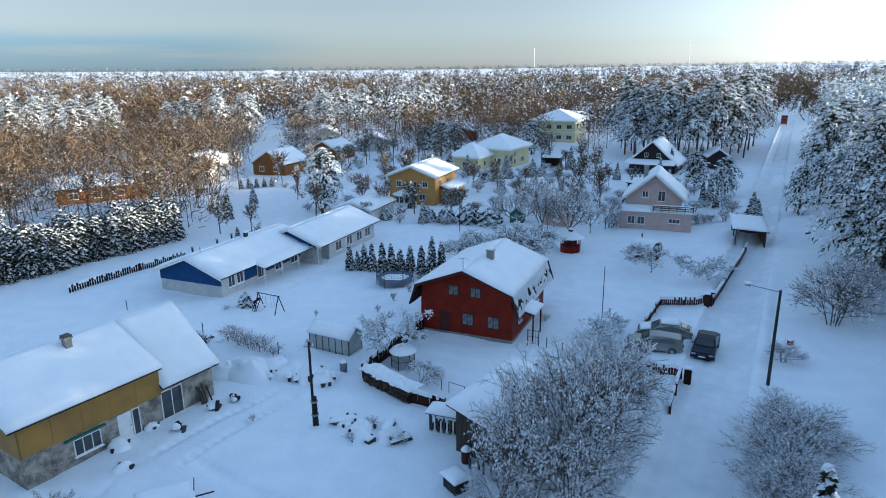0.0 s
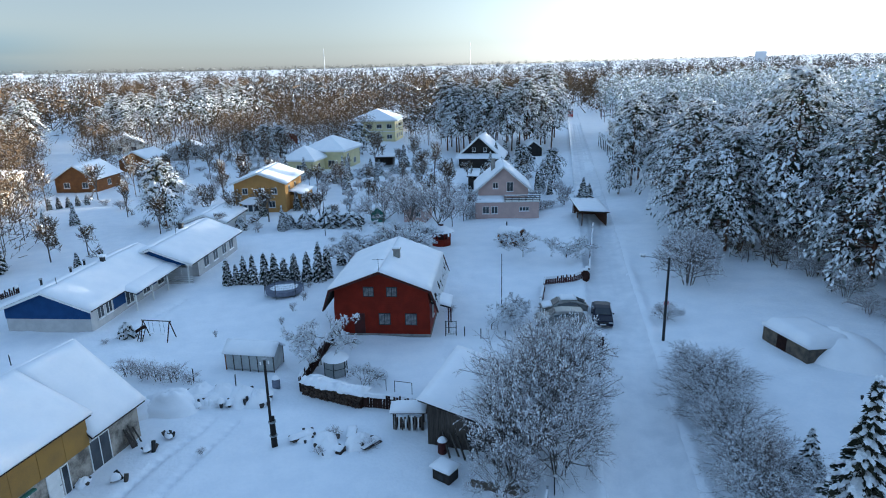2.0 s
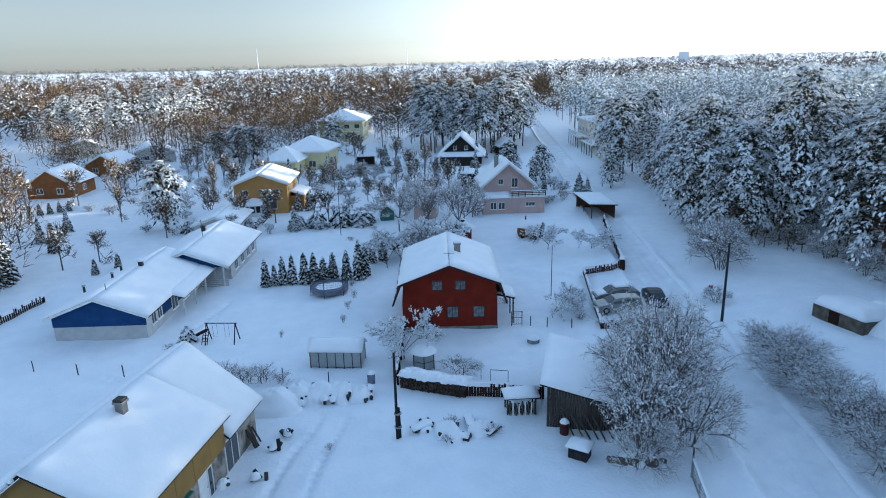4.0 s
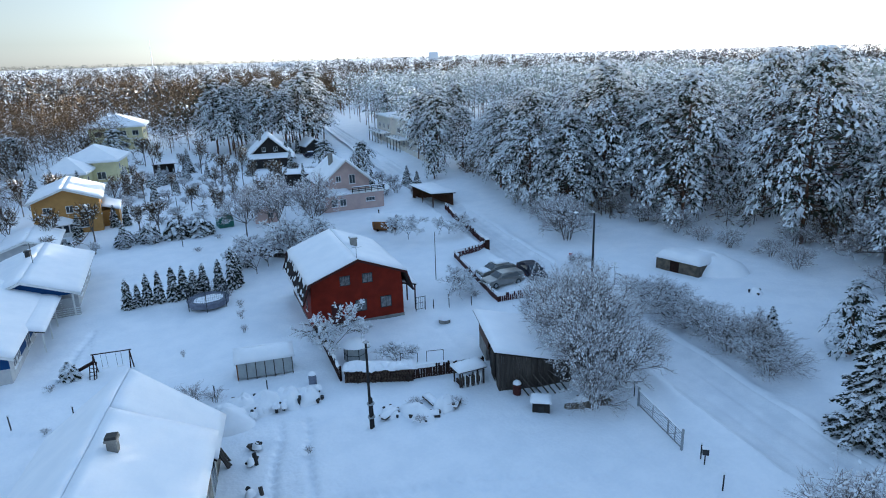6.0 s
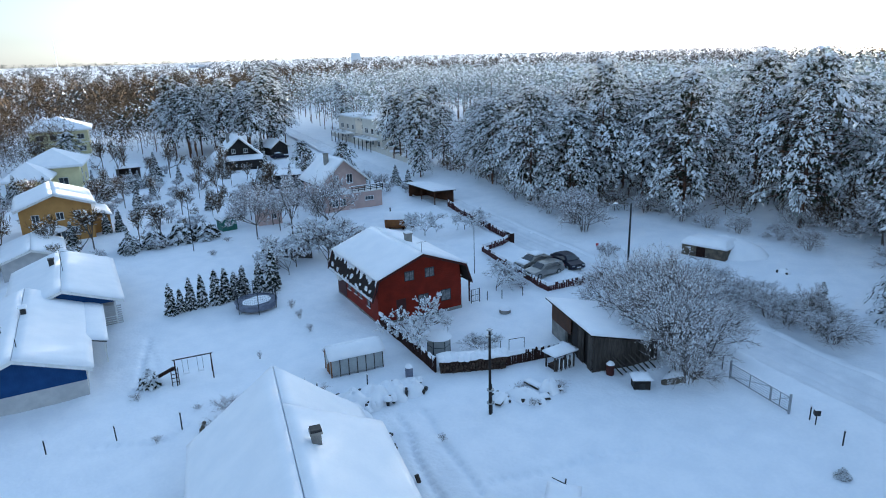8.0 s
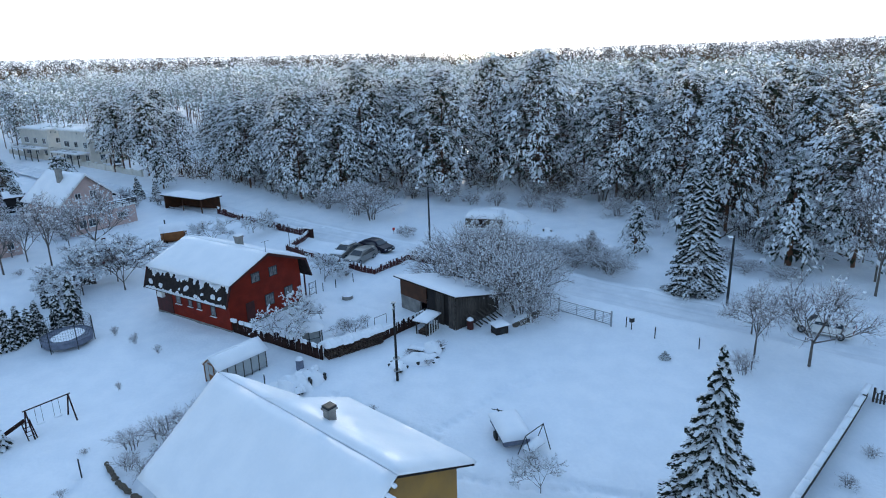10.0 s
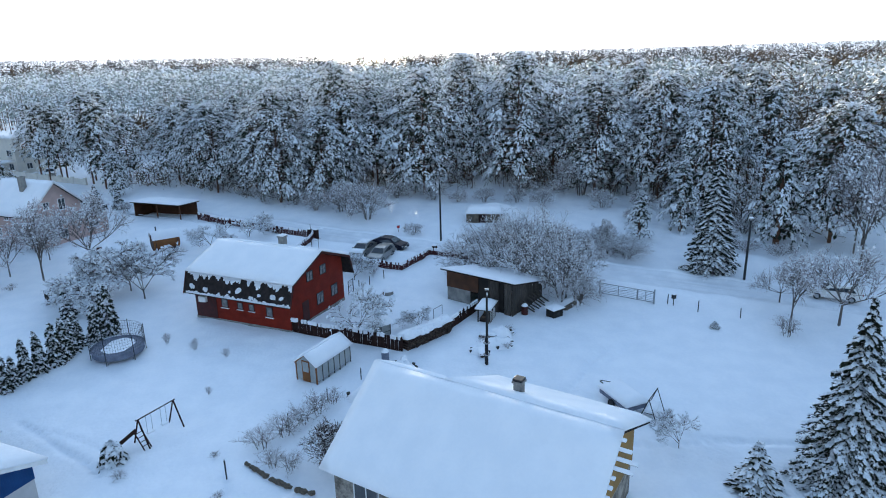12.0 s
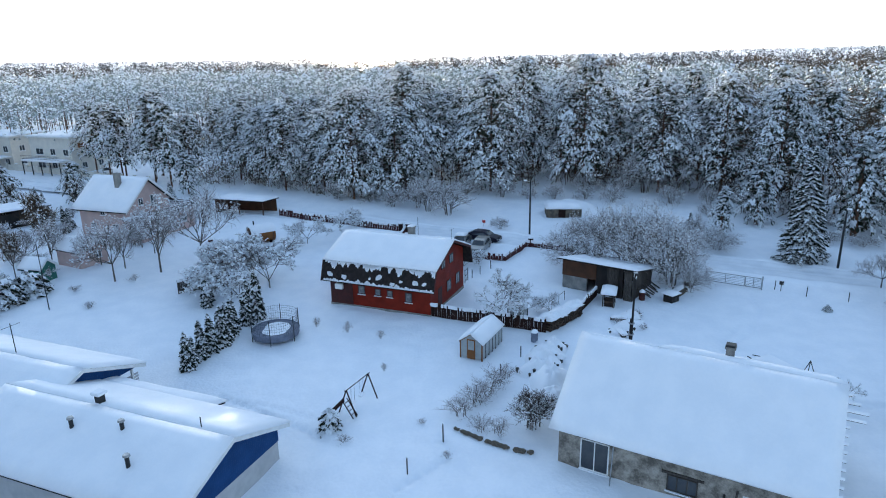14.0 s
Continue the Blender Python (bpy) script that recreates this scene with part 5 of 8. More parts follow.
# ---------- garden trees and shrubs ----------
SHRUB = [bare_meshes(60 + i, 4.6, 2.7, stems=9, levels=4, fork=4, snow=2.6, flake=0.047, thick=0.011, upright=0.5, trunk_part=0.22) for i in range(3)]
FOREST_SHRUB = [bare_meshes(66 + i, 4.6, 2.7, stems=8, levels=4, fork=4, snow=1.0, flake=0.07, thick=0.016, upright=0.55) for i in range(2)]
LOOSE = [bare_meshes(80 + i, 3.0, 1.5, stems=7, levels=3, fork=4, snow=0.5, flake=0.06, thick=0.011) for i in range(2)]
LOOSE_FAR = [bare_meshes(86 + i, 3.0, 1.5, stems=7, levels=2, fork=6, snow=1.0, flake=0.13, thick=0.025) for i in range(2)]
BROWN_FAR = [bare_meshes(115 + i, 8.5, 2.6, stems=1, levels=3, fork=7, snow=0.6, flake=0.14, thick=0.035, twig=TWIGS, upright=0.7) for i in range(2)]
APPLE = [bare_meshes(90 + i, 4.6, 2.5, stems=1, levels=5, fork=4, snow=3.2, flake=0.08, thick=0.017, upright=0.42, trunk_part=0.16) for i in range(2)]
TALL = [bare_meshes(100 + i, 11.0, 3.4, stems=1, levels=4, fork=6, snow=0.8, flake=0.1, thick=0.02, upright=0.6, trunk_part=0.25) for i in range(2)]


def plant(kind, meshes, places, label, category, group="", turn=37):
    for i, (x, y, sx, sz) in enumerate(places):
        plant_tree(kind, meshes[i % len(meshes)], at_ground(x, y, turn * i, -0.05) @ Matrix.Diagonal((sx, sx, sz, 1)), label, category, group)


plant("large_shrub", SHRUB, [(4.6, 30.8, 0.9, 1.75), (7.0, 32.6, 0.95, 2.0), (9.2, 34.4, 0.9, 1.95), (11.0, 37.4, 0.85, 1.75), (12.4, 40.2, 0.65, 1.1), (6.8, 29.6, 0.75, 1.4), (3.0, 29.6, 0.55, 0.9)], "tall leafless shrub with frosted twigs beside the shed", "shrub", "shrubs by the shed")
plant("roadside_shrub", SHRUB, [(*on_road(-4.5 - 2.0 * i, 5.4 + 0.5 * math.sin(i * 2)), 0.68 + 0.05 * math.sin(i), 0.66 + 0.08 * math.sin(i * 3)) for i in range(9)], "dense frosted leafless roadside shrub", "shrub", "shrubs along the road")
plant("forest_shrub", FOREST_SHRUB, [(35.0, 53.4, 0.95, 1.35), (37.6, 56.4, 0.8, 1.3), (40.0, 58.0, 0.6, 1.2), (45.1, 20.4, 1.25, 1.6), (46.0, 44.0, 0.6, 0.8), (37.0, 19.0, 0.6, 0.7), (47.0, 30.0, 0.6, 0.8), (30.0, 11.0, 0.6, 0.8), (27.0, 46.5, 0.38, 0.42), (27.0, 5.0, 0.7, 0.9), (48.0, 50.0, 0.6, 0.7), (43.0, 36.0, 0.5, 0.6), (44.0, 40.0, 0.45, 0.5), (42.0, 31.0, 0.5, 0.55), (41.0, 62.0, 0.6, 0.8), (45.0, 66.0, 0.5, 0.7), (35.0, 14.0, 0.5, 0.7), (48.0, 72.0, 0.5, 0.7), (39.0, 27.5, 0.55, 0.7), (50.0, 56.0, 0.5, 0.7), (15.0, 8.0, 0.5, 0.35), (18.0, 9.5, 0.55, 0.4), (13.0, 5.0, 0.5, 0.35), (20.0, 0.0, 0.6, 0.5), (22.0, 5.0, 0.6, 0.5), (26.0, -2.0, 0.7, 0.6), (29.0, 16.5, 0.5, 0.5)], "frosted leafless shrub at the foot of the forest", "shrub", "shrubs at the forest edge")
plant("apple_tree", APPLE, [(7.4, 73.8, 1.5, 1.5), (9.8, 76.2, 1.45, 1.4), (5.6, 77.2, 1.3, 1.25), (3.2, 75.6, 1.0, 1.0), (12.2, 78.6, 1.2, 1.2), (25.1, 72.8, 1.0, 1.0), (29.2, 69.0, 1.0, 0.95), (-4.3, 50.4, 0.95, 1.2), (12.0, 52.6, 0.85, 0.75), (14.6, 54.0, 0.6, 0.6), (-2.0, 44.8, 0.6, 0.5), (-20.8, 28.3, 0.5, 0.62)], "snow-laden fruit tree in the garden", "tree", "fruit trees")
plant("birch_tree", TALL, [(17.0, 84.2, 1.1, 1.1), (14.0, 88.0, 1.0, 0.95), (11.0, 92.0, 0.9, 0.85)], "tall leafless tree with frosted branches", "tree", "tall trees behind the red house")
plant("young_tree", TALL, [(18.1, 106.4, 0.6, 0.5), (17.8, 102.8, 0.65, 0.6), (17.3, 96.6, 0.7, 0.62), (15.8, 93.0, 0.7, 0.62), (22.0, 92.0, 0.6, 0.5), (25.0, 95.0, 0.6, 0.5), (9.4, -1.5, 1.0, 1.35), (13.0, -3.0, 0.9, 1.2), (-4.7, 9.0, 0.95, 0.82), (-3.6, 12.4, 0.75, 0.66), (0.0, 11.6, 0.6, 0.4), (16.5, 24.0, 0.35, 0.4), (6.0, -6.0, 1.0, 1.2), (16.0, -6.0, 1.0, 1.3)], "leafless tree with frosted branches", "tree", "bare trees")
plant("garden_shrub", LOOSE, [(-19.6, 54.3, 0.75, 0.55), (-18.2, 53.2, 0.8, 0.6), (-17.0, 52.2, 0.75, 0.55), (-15.9, 51.5, 0.7, 0.6), (-14.6, 50.6, 0.5, 0.45), (-21.7, 53.1, 0.5, 0.45), (-21.9, 52.0, 0.55, 0.4), (-5.4, 13.7, 0.7, 0.7), (-22.5, 62.0, 0.3, 0.2)], "small frosted leafless shrub in the snow", "shrub", "garden shrubs")
plant("brown_shrub", [bare_meshes(120, 3.3, 1.5, stems=12, levels=3, fork=5, snow=0.7, flake=0.08, thick=0.016, twig=DARK_TWIGS)], [(-21.3, 49.6, 0.85, 0.95)], "brown bush with snow-tipped twigs", "shrub")
hedge_places = [(31 + 1.1 * i, 98.2 - 0.1 * i + 0.4 * math.sin(i * 2.1), 0.62, 0.62 + 0.12 * math.sin(i)) for i in range(11)]
plant("hedge_shrub", LOOSE_FAR, hedge_places + [(27.5, 97.5, 1.0, 1.0), (26, 96, 0.9, 0.9), (44, 97, 0.8, 0.8), (44.5, 93, 0.8, 0.8), (46.5, 101, 1.0, 1.2), (48, 106, 1.0, 1.2)], "leafless frosted hedge shrub before the pink house", "shrub", "hedge of the pink house")
plant("brown_tree", BROWN_FAR, [(-30, 97, 0.8, 0.7), (-34.1, 94.5, 0.9, 0.85), (-52, 112, 1.3, 1.3), (-60, 106, 1.3, 1.25), (-68, 98, 1.3, 1.3), (-58, 118, 1.2, 1.2), (-47, 128, 1.2, 1.3), (-43, 134, 1.1, 1.2), (-36, 142, 1.2, 1.2), (-10, 108, 0.9, 0.8), (-28, 150, 1.1, 1.1), (-15, 160, 1.1, 1.1), (-8, 152, 1.1, 1.1), (25, 160, 1.1, 1.2), (30, 178, 1.2, 1.2), (-14, 112, 0.9, 0.9), (-20, 170, 1.2, 1.2), (0, 178, 1.2, 1.3), (20, 190, 1.2, 1.3), (-75, 110, 1.4, 1.4), (-64, 88, 1.2, 1.1), (-80, 95, 1.4, 1.3)], "leafless brown-twigged tree lit by low sun", "tree", "brown trees of the village")

SPRUCE = [spruce_meshes(70, 13.2, 2.9, tiers=36, per=70, size=0.088, snowy=0.72), spruce_meshes(71, 11.2, 3.0, tiers=32, per=84, size=0.078, snowy=0.8)]
plant_tree("spruce_tree", SPRUCE[0], at_ground(9.8, 14.1) @ Matrix.Diagonal((1, 1, 0.96, 1)), "tall slender snow-laden spruce by the road", "tree")
plant_tree("spruce_tree", SPRUCE[1], at_ground(-24.6, 20.6), "snow-laden spruce standing in the yard", "tree")
YOUNG = [spruce_meshes(72, 5.0, 1.6, tiers=15, per=9, size=0.17)]
plant("young_spruce", YOUNG, [(-24.8, 25.6, 1.0, 0.62), (-7.7, 4.0, 0.5, 0.45), (18.8, 23.4, 0.7, 0.65), (-3.3, 18.9, 0.35, 0.14), (31.8, 157.2, 1.1, 1.15), (50.0, 100.5, 0.9, 0.8), (48.5, 96.0, 0.8, 0.75), (43.0, 118.0, 0.8, 0.9), (12, 140, 0.9, 1.0), (15, 144, 0.9, 1.0), (-2, 150, 1.0, 1.1), (2, 153, 1.0, 1.1), (6, 150, 0.9, 1.0), (-38.5, 112, 0.6, 0.8), (-35.5, 118, 0.6, 0.8), (56, 160, 1.0, 1.0), (60, 158, 1.1, 1.1)], "young spruce covered with snow", "tree", "young spruces")
THUJA = [spruce_meshes(74 + i, 3.4, 0.62, tiers=17, per=9, size=0.13, narrow=0.55, snowy=0.4) for i in range(2)]
plant("thuja", THUJA, [(x, y, 0.82 * s, h) for x, y, s, h in [(-11.6, 75.8, 1.0, 0.97), (-10.6, 75.7, 0.8, 0.72), (-9.7, 75.3, 1.0, 1.0), (-8.7, 74.8, 1.0, 1.03), (-7.4, 74.3, 1.15, 1.1), (-6.3, 74.2, 1.1, 1.06), (-5.2, 74.2, 1.1, 0.88), (-4.0, 74.4, 1.15, 0.95), (-2.6, 73.5, 1.15, 1.05), (-1.3, 72.8, 1.25, 1.4), (-0.2, 74.0, 1.1, 1.15), (2.3, 78.9, 1.0, 0.9), (3.9, 79.2, 1.0, 0.9), (34.0, 110.0, 1.0, 1.2), (32.0, 110.5, 0.9, 0.8), (46.0, 111.0, 1.0, 1.4), (47.2, 108.0, 1.0, 1.0), (0.5, 114.5, 1.2, 1.0), (2.2, 114.0, 1.2, 1.0), (-5.5, 112.0, 1.3, 1.0), (-27.5, 92.5, 0.8, 0.6), (-30, 90.5, 0.8, 0.6), (-50, 100, 1.2, 1.1), (-36, 105, 1.4, 1.3), (-43, 135, 0.9, 0.6), (-41.5, 135.6, 0.9, 0.6), (-40, 136.2, 0.9, 0.6), (-38.5, 136.8, 0.9, 0.6), (-37, 137.4, 0.9, 0.6), (54, 150, 1.4, 1.7), (67, 165, 1.3, 1.6)]], "dark green columnar thuja with snow on its sprays", "shrub", "thuja row")
plant("round_bush", [spruce_meshes(79, 1.6, 0.95, tiers=9, per=14, size=0.16, narrow=0.35)], [(-20.8, 63.1, 0.85, 0.95)], "rounded evergreen bush with snow", "shrub")
plant_tree("pine_tree", pine_meshes(55, 11.0, 3.6, 1.6, clumps=90, snow=24, under=10, size=0.2, taper=2.4, inner=240), at_ground(-21.0, 112.0), "broad snow-laden pine standing alone", "tree")
plant("garden_pine", [pine_meshes(56, 8.5, 3.2, 1.2, clumps=70, snow=20, under=10, size=0.2, taper=2.2)], [(-0.3, 187, 1.2, 1.2), (4, 191, 1.1, 1.1), (-5, 190, 1.0, 1.0), (57, 100, 0.7, 0.9), (52, 130, 0.9, 0.9), (53, 118, 0.8, 0.9), (26, 186, 1.1, 1.1)], "rounded snow-covered garden pine", "tree", "garden pines")
plant("snowy_pine", [pine_meshes(57, 6.4, 1.9, 0.4, clumps=70, snow=24, under=9, size=0.12, taper=1.1)], [(20.9, 18.4, 1.0, 0.95), (17.2, 3.4, 1.75, 1.9), (24.5, 12.0, 1.3, 1.4)], "young pine white with snow beside the road", "tree", "young pines", 50)
plant("clipped_bush", [spruce_meshes(81, 2.6, 2.2, tiers=12, per=14, size=0.24, narrow=0.3)], [(4.2, 100.2, 1.0, 1.2), (7.4, 99.6, 1.1, 1.0), (0.6, 101.0, 0.8, 1.0), (-2.4, 102.0, 0.7, 0.9), (-9.5, 103.4, 0.6, 0.8), (-12.5, 105, 0.6, 0.8), (19, 146, 0.7, 0.8), (23, 147, 0.7, 0.8), (27, 148, 0.6, 0.8), (-18, 108, 0.7, 0.7)], "dark evergreen bush capped with snow", "shrub", "evergreen bushes")


def tall_hedge():
    """A line of overgrown thujas beside the side road."""
    for i in range(13):
        t = i / 12
        x, y = -54.5 + 14.5 * t, 68.5 + 23.0 * t
        for row in (0, 1):
            xx, yy = x - 2.4 * row + 0.4 * math.sin(i * 5 + row), y + 1.5 * row
            plant_tree("hedge_tree", HEDGE[(i + row) % 2], at_ground(xx, yy, 67 * i) @ Matrix.Diagonal((1.0, 1.0, 1.0 + 0.1 * math.sin(i * 2.3), 1)), "overgrown evergreen hedge tree dusted with snow", "tree", "tall evergreen hedge")


HEDGE = [spruce_meshes(83 + i, 6.0, 1.95, tiers=20, per=18, size=0.12, narrow=0.16, snowy=0.3) for i in range(2)]
tall_hedge()

# clumps of rounded pines that stand over the brown woods
r7 = random.Random(31)
clumps = []
for mid, half, r0, r1_, count in ((-31, 4.5, 205, 250, 15), (-20, 3.5, 225, 270, 13), (-9, 3.0, 240, 290, 11), (-2, 2.0, 290, 330, 8)):
    while count:
        az_, rr = radians(r7.uniform(mid - half, mid + half)), r7.uniform(r0, r1_)
        p = (rr * math.sin(az_), rr * math.cos(az_))
        if min([99] + [math.hypot(p[0] - q[0], p[1] - q[1]) for q in clumps]) > 5.0:
            clumps.append(p)
            count -= 1
many(PINES[:3], clumps, "pine_tree", "rounded snow-topped pine above the brown woods", "tree", "pines above the brown woods", 14, 0.75, 1.0)

# more village planting round the houses
r6 = random.Random(44)
bushes, stems = [], []
for _ in range(900):
    x, y = r6.uniform(-34, 34), r6.uniform(104, 205)
    if not clear_of_houses(x, y) or 2.0 < math.degrees(math.atan2(x, y)) < 12.0 or road_frame(x, y)[1] > -12 or not free(x, y, 5.0):
        continue
    if len(stems) < 34 and r6.random() < 0.4:
        stems.append((x, y, r6.uniform(0.7, 1.2), r6.uniform(0.7, 1.3)))
    elif len(bushes) < 60:
        bushes.append((x, y, r6.uniform(0.6, 1.2), r6.uniform(0.5, 1.0)))
plant("brown_tree", BROWN_FAR, stems, "leafless brown-twigged tree between the houses", "tree", "brown trees of the village", 61)
plant("frosted_shrub", LOOSE_FAR, bushes, "frosted leafless shrub between the houses", "shrub", "village shrubs", 61)

# gardens between the fence and the pink house, the ochre house and the chalet
r8 = random.Random(77)
low_ones, high_ones, dark_ones = [], [], []
for _ in range(1500):
    x, y = r8.uniform(-14, 52), r8.uniform(99, 160)
    a, d = road_frame(x, y)
    if d > -6 or not clear_of_houses(x, y) or not free(x, y, 3.6):
        continue
    k = r8.random()
    if k < 0.55 and len(low_ones) < 55:
        low_ones.append((x, y, r8.uniform(0.6, 1.1), r8.uniform(0.5, 0.95)))
    elif k < 0.8 and len(high_ones) < 22:
        high_ones.append((x, y, r8.uniform(0.55, 0.9), r8.uniform(0.5, 0.85)))
    elif len(dark_ones) < 20:
        dark_ones.append((x, y, r8.uniform(0.5, 0.9), r8.uniform(0.5, 1.1)))
plant("frosted_shrub", LOOSE_FAR, low_ones, "frosted leafless garden shrub in deep snow", "shrub", "village shrubs", 53)
plant("brown_tree", BROWN_FAR, high_ones, "leafless garden tree with snow on its twigs", "tree", "brown trees of the village", 41)
plant("evergreen_shrub", YOUNG, dark_ones, "dark evergreen garden shrub laden with snow", "shrub", "evergreen bushes", 29)

# ---------- yard things ----------


def on_ground(name, x, y, turn, label, category, group="", dz=0.0):
    return thing(name, at_ground(x, y, turn, dz), label, category, group)


def dome(rx, ry, h, seed=0, rough=0.18, nu=20, nv=7, skirt=0.12):
    """A soft heap of snow, wider than high."""
    vs, fs = [(0, 0, h)], []
    for j in range(1, nv + 1):
        f = j / nv
        for i in range(nu):
            t = 2 * math.pi * i / nu
            k = 1 + rough * noise.noise((math.cos(t) * 1.5 + seed, math.sin(t) * 1.5, f * 1.5))
            z = h * math.cos(f * math.pi / 2) ** 0.8 * (1 + rough * noise.noise((f * 3 + seed, t, 2)))
            vs.append((rx * f * k * math.cos(t), ry * f * k * math.sin(t), z - (skirt if j == nv else 0)))
    for i in range(nu):
        fs.append((0, 1 + i, 1 + (i + 1) % nu))
        for j in range(nv - 1):
            a, b = 1 + j * nu, 1 + (j + 1) * nu
            fs.append((a + i, b + i, b + (i + 1) % nu, a + (i + 1) % nu))
    return mesh_of("heap", vs, fs, ROOF_SNOW, smooth=True)


# fences
f1 = thing("picket_fence", ORIGIN, "dark brown picket fence with snow caps beside the red house", "fence")
fence_run(f1, (-2.0, 56.2), (-6.5, 46.2), 1.25, 0.18, 0.165)
f2 = thing("picket_fence", ORIGIN, "dark brown picket fence behind the woodpile with snow", "fence")
fence_run(f2, (-2.4, 42.2), (2.4, 39.3), 1.05, 0.2, 0.185)
f3 = thing("picket_fence", ORIGIN, "dark red picket fence round the parked cars", "fence")
fence_run(f3, (22.0, 61.0), (13.9, 47.3), 0.85, 0.2, 0.17, DARK_RED)
fence_run(f3, (13.9, 47.3), (17.9, 44.1), 0.85, 0.2, 0.17, DARK_RED)
fence_run(f3, (17.9, 44.1), (15.3, 39.0), 0.85, 0.2, 0.17, DARK_RED)
fence_run(f3, (22.0, 61.0), (26.4, 59.4), 0.85, 0.2, 0.17, DARK_RED)
f4 = thing("picket_fence", ORIGIN, "long dark red picket fence along the road", "fence")
fence_run(f4, (26.6, 59.4), (39.4, 79.6), 1.05, 0.3, 0.24, DARK_RED)
for x, y in ((26.0, 59.2), (26.9, 60.2), (18.3, 43.6)):
    g = on_ground("gate_pillar", x, y, -28, "dark gate pillar with a snow cap", "gate pillar", "gate pillars")
    part("pillar", a_box(-0.25, -0.25, -0.2, 0.25, 0.25, 1.25, bevel=0.03), FENCE_WOOD, g)
    cap(g, -0.3, -0.3, 1.25, 0.3, 0.3, 0.2, x)
f5 = thing("picket_fence", ORIGIN, "grey picket fence at the end of the yard", "fence")
fence_run(f5, (-8.8, 6.3), (-12.4, -0.6), 1.0, 0.2, 0.12, OLD_WOOD)
f6 = thing("garden_fence", ORIGIN, "low board fence under a long ridge of snow", "fence")
a6, b6 = Vector((-8.2, 6.4, 0)), Vector((-24.4, 17.9, 0))
for i in range(12):
    p, q = a6.lerp(b6, i / 12), a6.lerp(b6, (i + 1) / 12)
    m = Matrix.Translation((p.x, p.y, ground_z(p.x, p.y))) @ Matrix.Rotation(math.atan2(q.y - p.y, q.x - p.x), 4, "Z")
    ln = (q - p).length
    bd = part("board", a_box(0, -0.03, -0.1, ln - 0.02, 0.03, 0.95), OLD_WOOD, f6)
    bd.matrix_basis = m
    cp = snow_sheet("snow_ridge", bd, [(0, -0.2, 0.9), (ln, -0.2, 0.9), (ln, 0.2, 0.9), (0, 0.2, 0.9)], 5, 4, 0.3, i)
post = on_ground("gate_post", -24.6, 18.0, 0, "dark brown square gate post", "post")
part("post", a_box(-0.3, -0.3, -0.2, 0.3, 0.3, 1.3, bevel=0.03), FENCE_WOOD, post)
cap(post, -0.35, -0.35, 1.3, 0.35, 0.35, 0.18)
f7 = thing("garden_fence", ORIGIN, "dark board fence beside the side road", "fence")
fence_run(f7, (-42.0, 68.0), (-34.5, 82.0), 0.9, 0.3, 0.2)
panel = thing("board_fence", ORIGIN, "weathered board fence panels with snow on top", "fence")
fence_run(panel, (6.0, 83.0), (7.3, 81.6), 1.5, 0.16, 0.15, OLD_WOOD)
fence_run(panel, (7.3, 81.6), (9.0, 78.4), 1.5, 0.16, 0.15, OLD_WOOD)


def woodpile(ax, ay, bx, by, h=1.15, thick=0.9):
    """Cut logs stacked between the fence corner and the lean-to, with snow on top."""
    n = math.hypot(bx - ax, by - ay)
    ob = on_ground("woodpile", ax, ay, math.degrees(math.atan2(by - ay, bx - ax)), "long stack of split firewood under deep snow", "woodpile")
    part("core", a_box(0.1, 0.1, -0.1, n - 0.1, thick - 0.1, h - 0.12), FENCE_WOOD, ob)
    logs = []
    for k, rad in enumerate((0.075, 0.095, 0.115)):
        bm = rod(bmesh.new(), (0, 0, 0), (0, thick, 0), rad, rad * 0.93, seg=7)
        me = bpy.data.meshes.new("log")
        bm.to_mesh(me), bm.free()
        me.materials.append(LOG_END)
        logs.append(me)
    rr = random.Random(4)
    z = 0.1
    while z < h:
        x = 0.1 + rr.uniform(0, 0.1)
        while x < n - 0.08:
            o = put("log", logs[rr.randrange(3)], ob, m=pose(x, rr.uniform(-0.1, 0.06), z + rr.uniform(-0.02, 0.02), 0, rr.uniform(0, 60), rr.uniform(-3, 3)))
            x += rr.uniform(0.19, 0.27)
        z += 0.19
    snow_sheet("snow", ob, [(-0.1, -0.15, h - 0.05), (n + 0.1, -0.15, h - 0.05), (n + 0.1, thick + 0.5, h - 0.1), (-0.1, thick + 0.5, h - 0.1)], 26, 8, 0.18, 3, 0.3)
    for i in range(11):
        put("snow_lump", dome(rr.uniform(0.3, 0.5), rr.uniform(0.4, 0.6), rr.uniform(0.25, 0.45), i, 0.35, 12, 5), ob, m=pose(0.2 + (n - 0.4) * i / 10, thick * rr.uniform(0.2, 0.7), h))
    return ob


woodpile(-6.5, 45.7, -2.6, 41.9)


